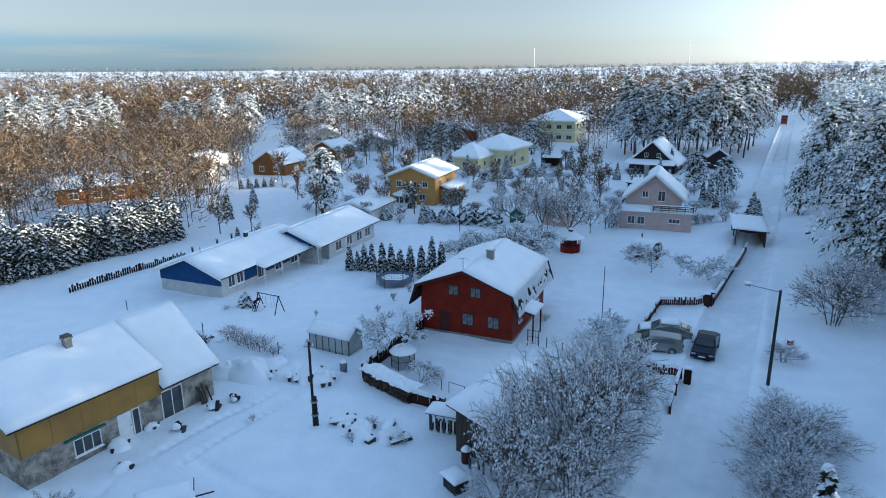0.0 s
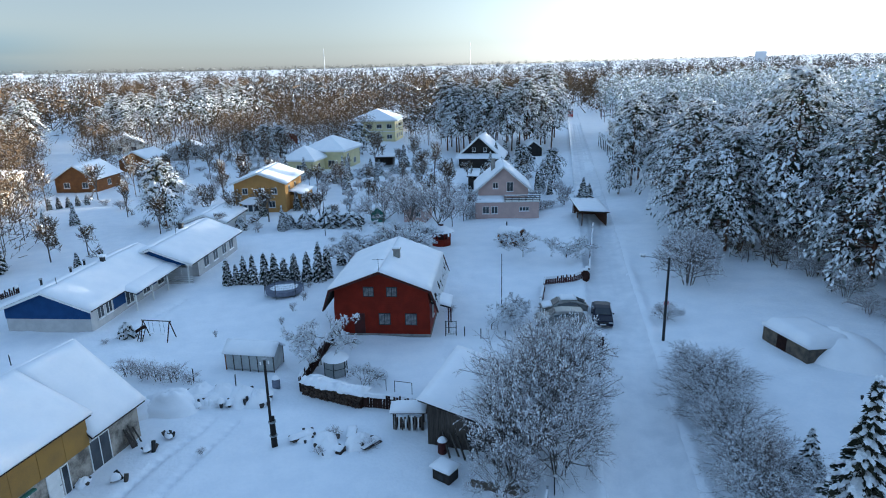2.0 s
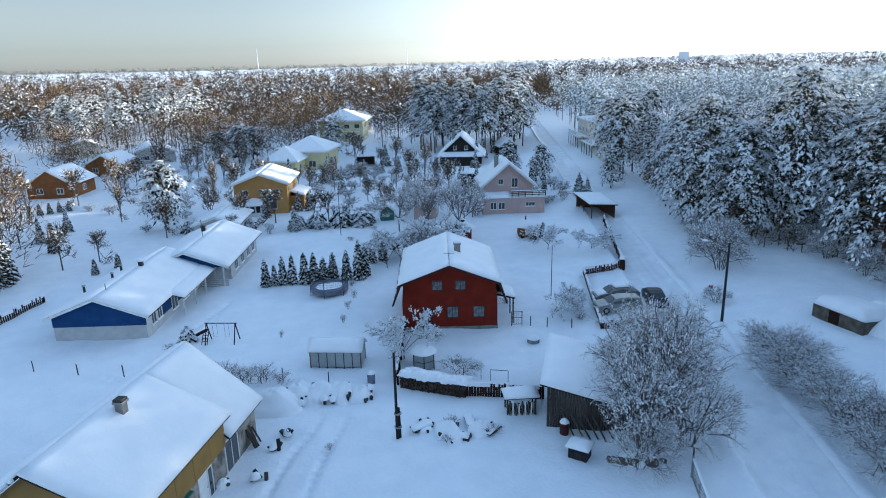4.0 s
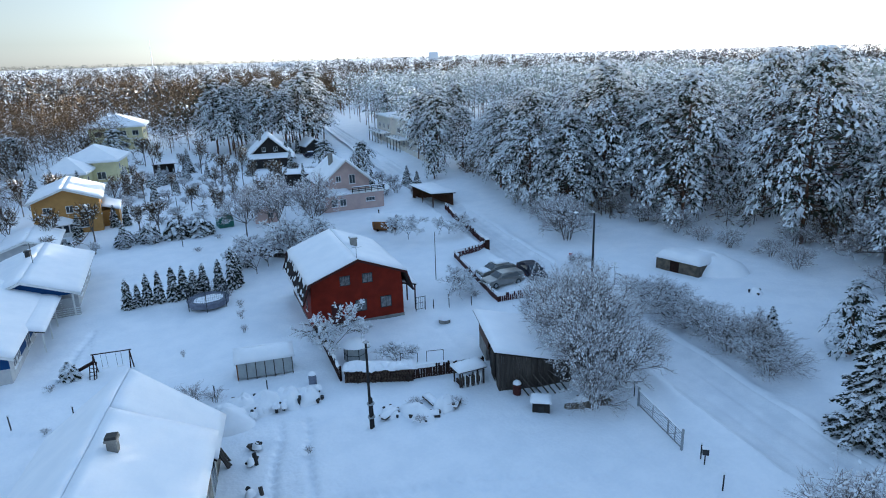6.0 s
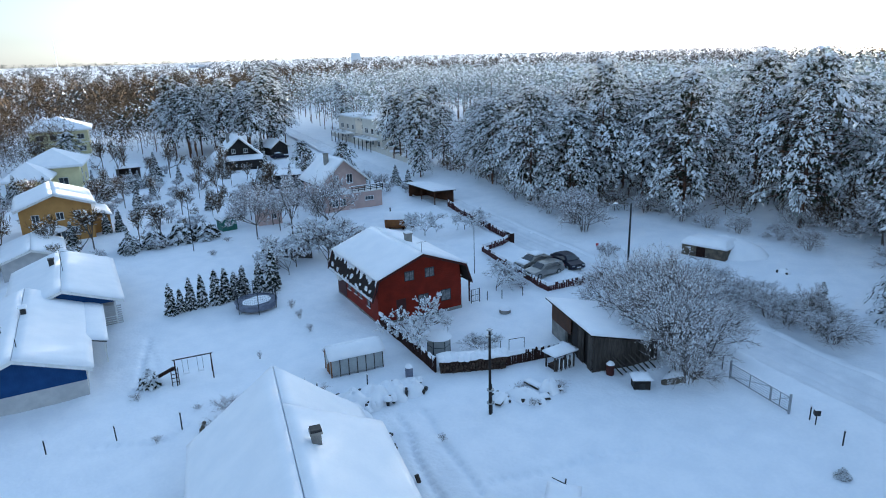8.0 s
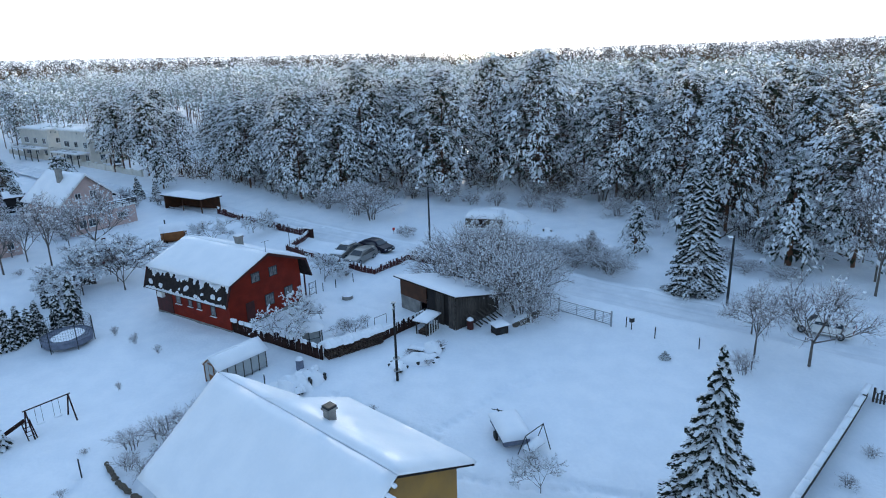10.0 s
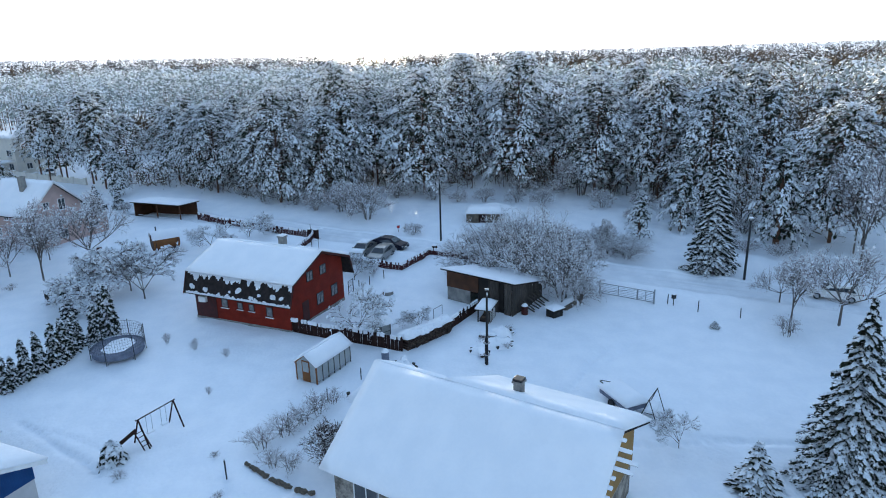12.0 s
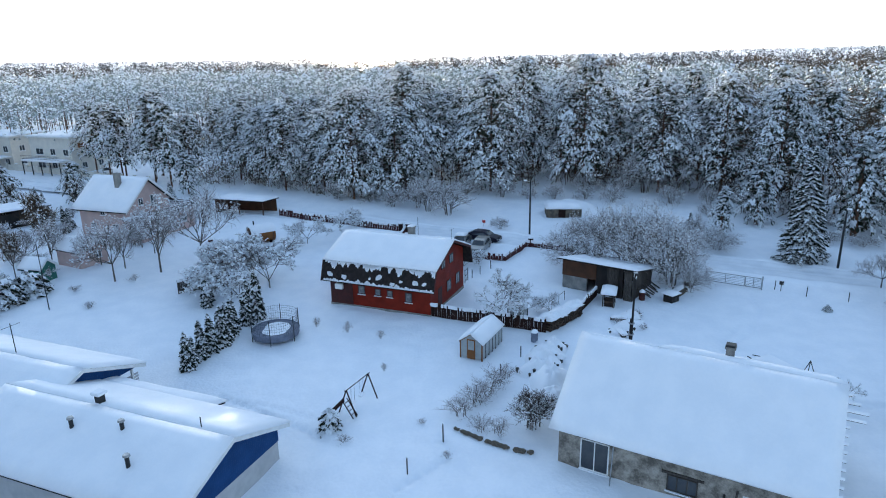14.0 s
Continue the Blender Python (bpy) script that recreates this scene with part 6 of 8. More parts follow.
def shed():
    ob = on_ground("shed", 0.5, 36.2, -37.4, "old plank shed with a single snowy roof slope", "shed", dz=0.0)
    w, l = 5.9, 7.9
    bm = bmesh.new()
    box(bm, 0.25, l - 0.35, -0.2, w - 0.25, l - 0.25, 2.6)
    box(bm, w - 0.4, 0.3, -0.2, w - 0.3, l - 0.35, 2.2)
    part("back_wall", bm, OLD_WOOD, ob)
    part("stone_wall", a_box(0.15, 5.0, -0.2, 0.4, l - 0.2, 1.55), STONE, ob, "grey stone lower wall")
    part("sheet_wall", a_box(0.14, 4.0, 1.55, 0.2, l - 0.15, 3.15), BROWN_WOOD, ob, "dark brown upper wall sheeting")
    # Solid black slab fills the doorway and paints the shade within.
    part("wall", a_box(0.3, 1.2, -0.2, 0.4, 4.1, 3.1), BLACK_WOOD, ob, "black slab standing in for the shade of an open doorway")
    rr = random.Random(5)
    for i in range(13):
        y = 0.25 + 0.2 * i
        if 1.0 < y < 1.5:
            continue
        p = part("plank", a_box(0.12 + rr.uniform(0, 0.03), y, -0.1 if y > 2.0 else 0.0, 0.17, y + 0.185, 3.1), OLD_WOOD, ob)
    for i in range(30):
        x = 0.15 + 0.19 * i
        p = part("plank", a_box(x, 0.12 + rr.uniform(0, 0.03), -0.1 + rr.uniform(0, 0.15), x + 0.178, 0.18, 3.2 - 0.235 * x), OLD_WOOD, ob)
    part("roof", prism([(-0.3, 3.32), (w + 0.3, 1.88), (w + 0.3, 2.0), (-0.3, 3.45)], -0.35, l + 0.3), SHINGLE, ob)
    snow_sheet("roof_snow", ob, [(-0.33, -0.4, 3.45), (-0.33, l + 0.33, 3.45), (w + 0.35, l + 0.33, 2.0), (w + 0.35, -0.4, 2.0)], 12, 10, 0.24, 6, label="thick unbroken snow")
    for i in range(7):
        u = 1.2 + i * 0.5
        part("leaning_plank", rod(bmesh.new(), (u + 0.9, -1.0 + rr.uniform(-0.2, 0.2), 0.1), (u, 0.05, 0.8 + rr.uniform(0, 0.5)), 0.07, seg=4), OLD_WOOD, ob)
    return ob


shed()


def lean_to():
    ob = on_ground("firewood_shelter", 0.1, 38.7, -20, "small firewood shelter under a thick pillow of snow", "shelter")
    for x, y in ((-1.0, -0.5), (1.0, -0.5), (-1.0, 0.5), (1.0, 0.5)):
        part("post", a_box(x - 0.05, y - 0.05, -0.2, x + 0.05, y + 0.05, 1.35), OLD_WOOD, ob)
    part("top_board", a_box(-1.2, -0.7, 1.3, 1.2, 0.7, 1.38), OLD_WOOD, ob)
    cap(ob, -1.25, -0.75, 1.38, 1.25, 0.75, 0.4, 3)
    rr = random.Random(2)
    for i in range(9):
        x = -0.9 + i * 0.22
        part("slat", a_box(x, -0.62, 0.0, x + 0.1, -0.58, 1.0 + rr.uniform(-0.15, 0.2)), WHITE if i % 2 else OLD_WOOD, ob)
    for i in range(14):
        x = -0.85 + (i % 7) * 0.27
        part("log", rod(bmesh.new(), (x, -0.5, 0.15 + 0.2 * (i // 7)), (x, 0.4, 0.15 + 0.2 * (i // 7)), 0.09, seg=7), LOG_END, ob)
    return ob


lean_to()


def glasshouse():
    ob = on_ground("greenhouse", -9.55, 52.05, -118.4, "small greenhouse of cloudy sheets with snowy roof", "greenhouse")
    w, l, he, hr = 1.9, 4.2, 1.5, 2.25
    for s in (-1, 1):
        for i in range(6):
            y = -l / 2 + l * i / 6
            part("pane", a_box(s * w / 2 - 0.01, y + 0.03, 0.1, s * w / 2 + 0.01, y + l / 6 - 0.03, he), POLY, ob)
        for i in range(7):
            y = -l / 2 + l * i / 6
            part("post", a_box(s * w / 2 - 0.035, y - 0.035, -0.1, s * w / 2 + 0.035, y + 0.035, he + 0.02), OLD_WOOD, ob)
        snow_sheet("roof_snow", ob, [(s * (w / 2 + 0.16), -l / 2 - 0.2, he - 0.05), (s * (w / 2 + 0.16), l / 2 + 0.2, he - 0.05), (0, l / 2 + 0.2, hr), (0, -l / 2 - 0.2, hr)], 8, 5, 0.24, s, label="thick snow on the roof")
    for y in (-l / 2 - 0.01, l / 2 - 0.01):
        part("end_pane", prism([(-w / 2, 0.1), (w / 2, 0.1), (w / 2, he), (0, hr - 0.05), (-w / 2, he)], y, y + 0.02), POLY, ob)
    d = part("door", a_box(-0.36, -l / 2 - 0.06, 0.05, 0.36, -l / 2 - 0.02, 1.75), ORANGE_WOOD, ob, "orange-brown wooden door with a pane")
    part("door_pane", a_box(-0.27, -l / 2 - 0.075, 0.85, 0.27, -l / 2 - 0.06, 1.65), POLY, d)
    for x in (-w / 2, w / 2):
        part("corner_post", a_box(x - 0.05, -l / 2 - 0.05, -0.1, x + 0.05, -l / 2 + 0.04, he), ORANGE_WOOD, ob)
    for s in (-1, 1):
        part("barge_board", rod(bmesh.new(), (s * (w / 2 + 0.1), -l / 2 - 0.06, he - 0.08), (0, -l / 2 - 0.06, hr - 0.02), 0.045, seg=4), ORANGE_WOOD, ob)
    return ob


glasshouse()


def garden_cage():
    ob = on_ground("garden_pavilion", -3.4, 48.2, 10, "small six-sided glass pavilion under a cap of snow", "pavilion")
    r = 0.95
    ps = [(r * math.cos(math.pi * i / 3), r * math.sin(math.pi * i / 3)) for i in range(6)]
    for i in range(6):
        (x, y), (u, v) = ps[i], ps[(i + 1) % 6]
        part("post", rod(bmesh.new(), (x, y, -0.1), (x, y, 1.45), 0.035), DARK_METAL, ob)
        bm = bmesh.new()
        vs = [bm.verts.new(c) for c in ((x * 0.98, y * 0.98, 0.05), (u * 0.98, v * 0.98, 0.05), (u * 0.98, v * 0.98, 1.4), (x * 0.98, y * 0.98, 1.4), (x * 0.96, y * 0.96, 0.05), (u * 0.96, v * 0.96, 0.05), (u * 0.96, v * 0.96, 1.4), (x * 0.96, y * 0.96, 1.4))]
        for q in ((0, 1, 2, 3), (7, 6, 5, 4), (0, 4, 5, 1), (1, 5, 6, 2), (2, 6, 7, 3), (3, 7, 4, 0)):
            bm.faces.new([vs[k] for k in q])
        part("pane", bm, POLY, ob)
        part("rail", rod(bmesh.new(), (x, y, 0.75), (u, v, 0.75), 0.025), DARK_METAL, ob)
    o = put("roof_snow", dome(1.12, 1.12, 0.55, 3, 0.06, skirt=0.0), ob, "rounded cap of snow")
    o.location.z = 1.45
    part("roof", rod(bmesh.new(), (0, 0, 1.4), (0, 0, 1.47), 1.05, seg=6), DARK_METAL, ob)
    return ob


garden_cage()


def pole(x, y, h, name, label, arm=None, stub=False, r=0.13):
    ob = on_ground(name, x, y, 0, label, "pole")
    part("post", rod(bmesh.new(), (0, 0, -0.3), (0, 0, h), r, r * 0.7, seg=10), BLACK_WOOD if name == "utility_pole" else DARK_METAL, ob)
    if stub:
        part("brace_post", rod(bmesh.new(), (0.2, 0.05, -0.3), (0.16, 0.05, 2.2), 0.11, 0.1, seg=8), BLACK_WOOD, ob)
        for z in (0.8, 1.8):
            part("band", rod(bmesh.new(), (0.09, 0.02, z), (0.09, 0.02, z + 0.08), 0.26, seg=12), METAL, ob)
        part("cap", a_box(-0.16, -0.16, h, 0.16, 0.16, h + 0.08, bevel=0.02), METAL, ob)
        for s in (-0.25, 0.25):
            part("insulator", rod(bmesh.new(), (s, 0, h - 0.35), (s, 0, h - 0.15), 0.05, seg=8), WHITE, ob)
        part("crossarm", a_box(-0.35, -0.04, h - 0.42, 0.35, 0.04, h - 0.34), METAL, ob)
    if arm:
        a = part("arm", rod(bmesh.new(), (0, 0, h - 0.15), (arm[0], arm[1], h + 0.1), 0.035), METAL, ob)
        n = math.hypot(*arm)
        u = (arm[0] / n * 0.35, arm[1] / n * 0.35)
        hd = part("lamp_head", rod(bmesh.new(), (arm[0], arm[1], h + 0.1), (arm[0] + u[0], arm[1] + u[1], h + 0.12), 0.12, 0.1, seg=8), METAL, ob)
        part("lamp_snow", box(bmesh.new(), arm[0] + u[0] / 2 - 0.2, arm[1] + u[1] / 2 - 0.2, h + 0.2, arm[0] + u[0] / 2 + 0.2, arm[1] + u[1] / 2 + 0.2, h + 0.33, bevel=0.05), ROOF_SNOW, hd)
    return ob


pole(-9.03, 39.3, 6.3, "utility_pole", "short dark wooden utility pole with a braced foot", stub=True, r=0.11)
pole(24.0, 42.85, 7.45, "street_lamp", "dark street lamp post with an arm over the road", arm=(-1.75, 0.9))
pole(6.4, 12.0, 6.6, "street_lamp", "dark street lamp post beside the spruce", arm=(-1.2, 0.6))
pole(2.6, 94.8, 7.0, "flagpole", "thin white garden flagpole standing in the snow", r=0.05)
pole(15.3, 57.6, 5.6, "flagpole", "thin grey garden pole standing in the snow", r=0.045)
pole(-34.0, 94.5, 5.5, "garden_pole", "thin dark pole beside the side road", r=0.05)


def metal_gate():
    ax, ay, bx, by = 4.7, 27.1, 1.8, 22.7
    n = math.hypot(bx - ax, by - ay)
    ob = on_ground("metal_gate", ax, ay, math.degrees(math.atan2(by - ay, bx - ax)), "closed galvanised double gate with snow on its rails", "gate")
    for x0, x1 in ((0.05, n * 0.7), (n * 0.7 + 0.08, n)):
        bm = bmesh.new()
        for z in (0.12, 1.15):
            rod(bm, (x0, 0, z), (x1, 0, z), 0.045, seg=6)
        for x in (x0, x1, (x0 + x1) / 2):
            rod(bm, (x, 0, 0.12), (x, 0, 1.15), 0.04, seg=6)
        leaf = part("gate_leaf", bm, METAL, ob)
        k = 6
        for i in range(1, k):
            z = 0.12 + 1.03 * i / k
            part("bar", rod(bmesh.new(), (x0, 0, z), (x1, 0, z), 0.015, seg=4), METAL, leaf)
        part("brace", rod(bmesh.new(), (x0, 0, 0.14), (x1, 0, 1.13), 0.02, seg=4), METAL, leaf)
        part("rail_snow", a_box(x0, -0.07, 1.19, x1, 0.07, 1.28, bevel=0.03), ROOF_SNOW, leaf)
    for x in (0, n + 0.06):
        part("post", a_box(x - 0.06, -0.06, -0.3, x + 0.06, 0.06, 1.4), METAL, ob)
    return ob


metal_gate()
r5 = random.Random(31)
for i, (x, y, h) in enumerate(((-26.0, 57.8, 1.1), (-22.6, 55.6, 1.2), (-17.4, 53.1, 1.1), (-14.4, 51.0, 1.1), (-11.2, 49.0, 1.0), (-29.5, 60.0, 1.0), (-33.0, 62.5, 1.0), (7.0, 29.2, 1.0), (5.6, 27.9, 1.2), (-0.4, 19.3, 1.1), (1.6, 21.4, 1.0), (-2.0, 16.1, 1.0), (-5.0, 13.0, 0.9), (10.2, 50.6, 1.0), (12.0, 49.2, 1.0), (9.0, 51.6, 1.0))):
    p = on_ground("fence_post", x, y, r5.uniform(0, 90), "thin dark fence post standing in deep snow", "post", "wire fence posts")
    part("post", rod(bmesh.new(), (0, 0, -0.3), (r5.uniform(-0.05, 0.05), 0, h), 0.045, seg=6), DARK_METAL, p)
    part("snow_cap", a_box(-0.07, -0.07, h - 0.02, 0.07, 0.07, h + 0.1, bevel=0.03), ROOF_SNOW, p)
mb = on_ground("mailbox", 1.2, 21.0, -60, "dark metal mailbox on a post beside the gate", "mailbox")
part("post", rod(bmesh.new(), (0, 0, -0.3), (0, 0, 0.9), 0.04), DARK_METAL, mb)
part("box", a_box(-0.18, -0.14, 0.7, 0.18, 0.14, 1.1, bevel=0.02), DARK_METAL, mb)
cap(mb, -0.2, -0.16, 1.1, 0.2, 0.16, 0.12)
sign = on_ground("marker_box", 28.6, 48.6, 20, "small red box on a post in the snow", "box")
part("post", rod(bmesh.new(), (0, 0, -0.3), (0, 0, 0.7), 0.03), DARK_METAL, sign)
part("box", a_box(-0.22, -0.15, 0.55, 0.22, 0.15, 0.95, bevel=0.02), RED_PLASTIC, sign)
cap(sign, -0.24, -0.17, 0.95, 0.24, 0.17, 0.08)


def trampoline():
    ob = on_ground("trampoline", -5.6, 70.1, 0, "round trampoline with a dark net and snow on its mat", "trampoline")
    R = 2.05

    def ring(r, z, rad, mat, name, seg=28):
        bm = bmesh.new()
        for i in range(seg):
            a, b = 2 * math.pi * i / seg, 2 * math.pi * (i + 1) / seg
            rod(bm, (r * math.cos(a), r * math.sin(a), z), (r * math.cos(b), r * math.sin(b), z), rad, seg=5)
        return part(name, bm, mat, ob)
    ring(R, 0.75, 0.08, TRAMP_BLUE, "frame")
    part("mat", rod(bmesh.new(), (0, 0, 0.7), (0, 0, 0.74), R - 0.05, seg=28), TRAMP_BLUE, ob)
    o = put("mat_snow", dome(R * 0.72, R * 0.55, 0.1, 2, 0.3, skirt=0.0), ob, "thin snow on the mat")
    o.location.z = 0.745
    for i in range(6):
        a = math.pi * i / 3
        c, s = R * math.cos(a), R * math.sin(a)
        part("pole", rod(bmesh.new(), (c * 1.03, s * 1.03, -0.1), (c * 1.03, s * 1.03, 2.3), 0.035), DARK_METAL, ob)
        part("leg", rod(bmesh.new(), (c * 0.9, s * 0.9, -0.1), (c, s, 0.75), 0.03), METAL, ob)
    for k in range(6):
        ring(R, 0.98 + 0.24 * k, 0.008, DARK_METAL, "net_cord")
    bm = bmesh.new()
    for i in range(64):
        a = 2 * math.pi * i / 64
        rod(bm, (R * math.cos(a), R * math.sin(a), 0.75), (R * math.cos(a), R * math.sin(a), 2.2), 0.008, seg=3)
    part("net", bm, DARK_METAL, ob, "dark mesh safety net")
    part("skirt", rod(bmesh.new(), (0, 0, 0.25), (0, 0, 0.68), R - 0.03, seg=28), TRAMP_BLUE, ob)
    return ob


trampoline()


def swing_set():
    ob = on_ground("swing_set", -17.9, 61.5, -28, "wooden garden swing frame with slide, dusted with snow", "swing")
    L = 1.35
    for s in (-1, 1):
        for t in (-1, 1):
            part("leg", rod(bmesh.new(), (s * L, t * 0.75, -0.1), (s * L, 0, 1.85), 0.05), FENCE_WOOD, ob)
    part("beam", rod(bmesh.new(), (-L - 0.15, 0, 1.85), (L + 0.15, 0, 1.85), 0.06), FENCE_WOOD, ob)
    part("beam_snow", a_box(-L - 0.15, -0.06, 1.9, L + 0.15, 0.06, 1.97, bevel=0.02), ROOF_SNOW, ob)
    for x in (-0.6, 0.5):
        for d in (-0.2, 0.2):
            part("rope", rod(bmesh.new(), (x + d, 0, 1.85), (x + d, 0.05, 0.55), 0.012, seg=4), DARK_METAL, ob)
        part("seat", a_box(x - 0.25, -0.1, 0.5, x + 0.25, 0.2, 0.62, bevel=0.03), ROOF_SNOW, ob, "swing seat heaped with snow")
    part("slide", rod(bmesh.new(), (-L - 0.1, 0.2, 1.1), (-L - 1.7, 0.9, 0.15), 0.14, seg=6), FENCE_WOOD, ob)
    for d in (-0.25, 0.25):
        part("ladder_rail", rod(bmesh.new(), (-L - 0.1 + d, -0.7, 0), (-L - 0.1 + d, 0.1, 1.15), 0.04), FENCE_WOOD, ob)
    for i in range(4):
        part("rung", rod(bmesh.new(), (-L - 0.35, -0.55 + 0.18 * i, 0.25 + 0.24 * i), (-L + 0.15, -0.55 + 0.18 * i, 0.25 + 0.24 * i), 0.03), FENCE_WOOD, ob)
    return ob


swing_set()


def garden_bench_swing():
    ob = on_ground("garden_swing", -17.0, 28.8, -35, "metal-framed garden swing seat covered with snow", "swing")
    for s in (-1, 1):
        part("leg", rod(bmesh.new(), (s * 0.9, -0.6, -0.1), (s * 0.9, 0, 1.55), 0.03), DARK_METAL, ob)
        part("leg", rod(bmesh.new(), (s * 0.9, 0.6, -0.1), (s * 0.9, 0, 1.55), 0.03), DARK_METAL, ob)
    part("beam", rod(bmesh.new(), (-0.95, 0, 1.55), (0.95, 0, 1.55), 0.03), DARK_METAL, ob)
    part("seat", a_box(-0.75, -0.3, 0.4, 0.75, 0.3, 0.5, bevel=0.03), DARK_METAL, ob)
    cap(ob, -0.8, -0.35, 0.5, 0.8, 0.35, 0.25)
    return ob


garden_bench_swing()


def trailer():
    ob = on_ground("trailer", -15.6, 30.4, 22, "flat dark trailer buried under a slab of snow", "trailer")
    part("bed", a_box(-1.5, -0.85, 0.35, 1.5, 0.85, 0.75, bevel=0.03), TRAMP_BLUE, ob)
    part("drawbar", rod(bmesh.new(), (1.5, 0, 0.45), (2.6, 0, 0.5), 0.05), DARK_METAL, ob)
    for s in (-1, 1):
        part("wheel", rod(bmesh.new(), (0, s * 0.87, 0.25), (0, s * 1.0, 0.25), 0.32, seg=16), RUBBER, ob)
    part("frame", rod(bmesh.new(), (1.5, -0.8, 0.7), (1.6, 0.7, 1.2), 0.03), DARK_METAL, ob)
    snow_sheet("snow", ob, [(-1.6, -0.95, 0.75), (1.6, -0.95, 0.75), (1.6, 0.95, 0.75), (-1.6, 0.95, 0.75)], 10, 7, 0.42, 5, 0.08)
    return ob


trailer()


def small_box_house():
    ob = on_ground("dog_kennel", 0.6, 32.3, -55, "small dark wooden kennel under a cap of snow", "kennel")
    part("body", a_box(-0.6, -0.5, -0.1, 0.6, 0.5, 0.8, bevel=0.02), BLACK_WOOD, ob)
    # Thin dark slab on the front paints the shade of the entrance hole.
    part("opening_shade", a_box(-0.2, -0.52, 0.0, 0.2, -0.5, 0.5), DARK_METAL, ob)
    cap(ob, -0.75, -0.65, 0.8, 0.75, 0.65, 0.3)
    return ob


small_box_house()


def barrel(x, y, mat, label):
    ob = on_ground("barrel", x, y, 0, label, "barrel")
    part("drum", rod(bmesh.new(), (0, 0, -0.05), (0, 0, 0.85), 0.3, seg=16), mat, ob)
    for z in (0.28, 0.56):
        part("hoop", rod(bmesh.new(), (0, 0, z), (0, 0, z + 0.03), 0.315, seg=16), mat, ob)
    o = put("snow_cap", dome(0.34, 0.34, 0.28, x, 0.05, 14, 5, 0.0), ob)
    o.location.z = 0.85
    return ob


barrel(1.3, 35.0, DARK_RED, "red steel drum with snow beside the shed")
barrel(-8.2, 47.4, TRAMP_BLUE, "dark blue plastic drum capped with snow")
well = on_ground("well_ring", 7.3, 48.4, 0, "low concrete well ring under a cushion of snow", "well")
part("ring", rod(bmesh.new(), (0, 0, -0.1), (0, 0, 0.4), 0.55, seg=20), STONE, well)
o = put("snow_cap", dome(0.6, 0.6, 0.3, 3, 0.05, 16, 5, 0.0), well)
o.location.z = 0.4
for x, y, t in ((-0.8, 44.5, -35), (0.9, 43.2, -35)):
    fr = on_ground("carpet_frame", x, y, t, "thin metal frame standing in the snow", "frame", "garden frames")
    part("bar", rod(bmesh.new(), (-0.7, 0, 0.95), (0.7, 0, 0.95), 0.025), DARK_METAL, fr)
    for s in (-0.7, 0.7):
        part("post", rod(bmesh.new(), (s, 0, -0.2), (s, 0, 0.95), 0.025), DARK_METAL, fr)
gt = on_ground("garden_gate", 7.9, 52.3, -22, "narrow dark metal garden gate", "gate")
for s in (-0.5, 0.5):
    part("post", rod(bmesh.new(), (s, 0, -0.2), (s, 0, 1.5), 0.04), DARK_METAL, gt)
for z in (0.2, 0.85, 1.45):
    part("rail", rod(bmesh.new(), (-0.5, 0, z), (0.5, 0, z), 0.025), DARK_METAL, gt)
for i in range(5):
    part("bar", rod(bmesh.new(), (-0.4 + 0.2 * i, 0, 0.2), (-0.4 + 0.2 * i, 0, 1.45), 0.012, seg=4), DARK_METAL, gt)


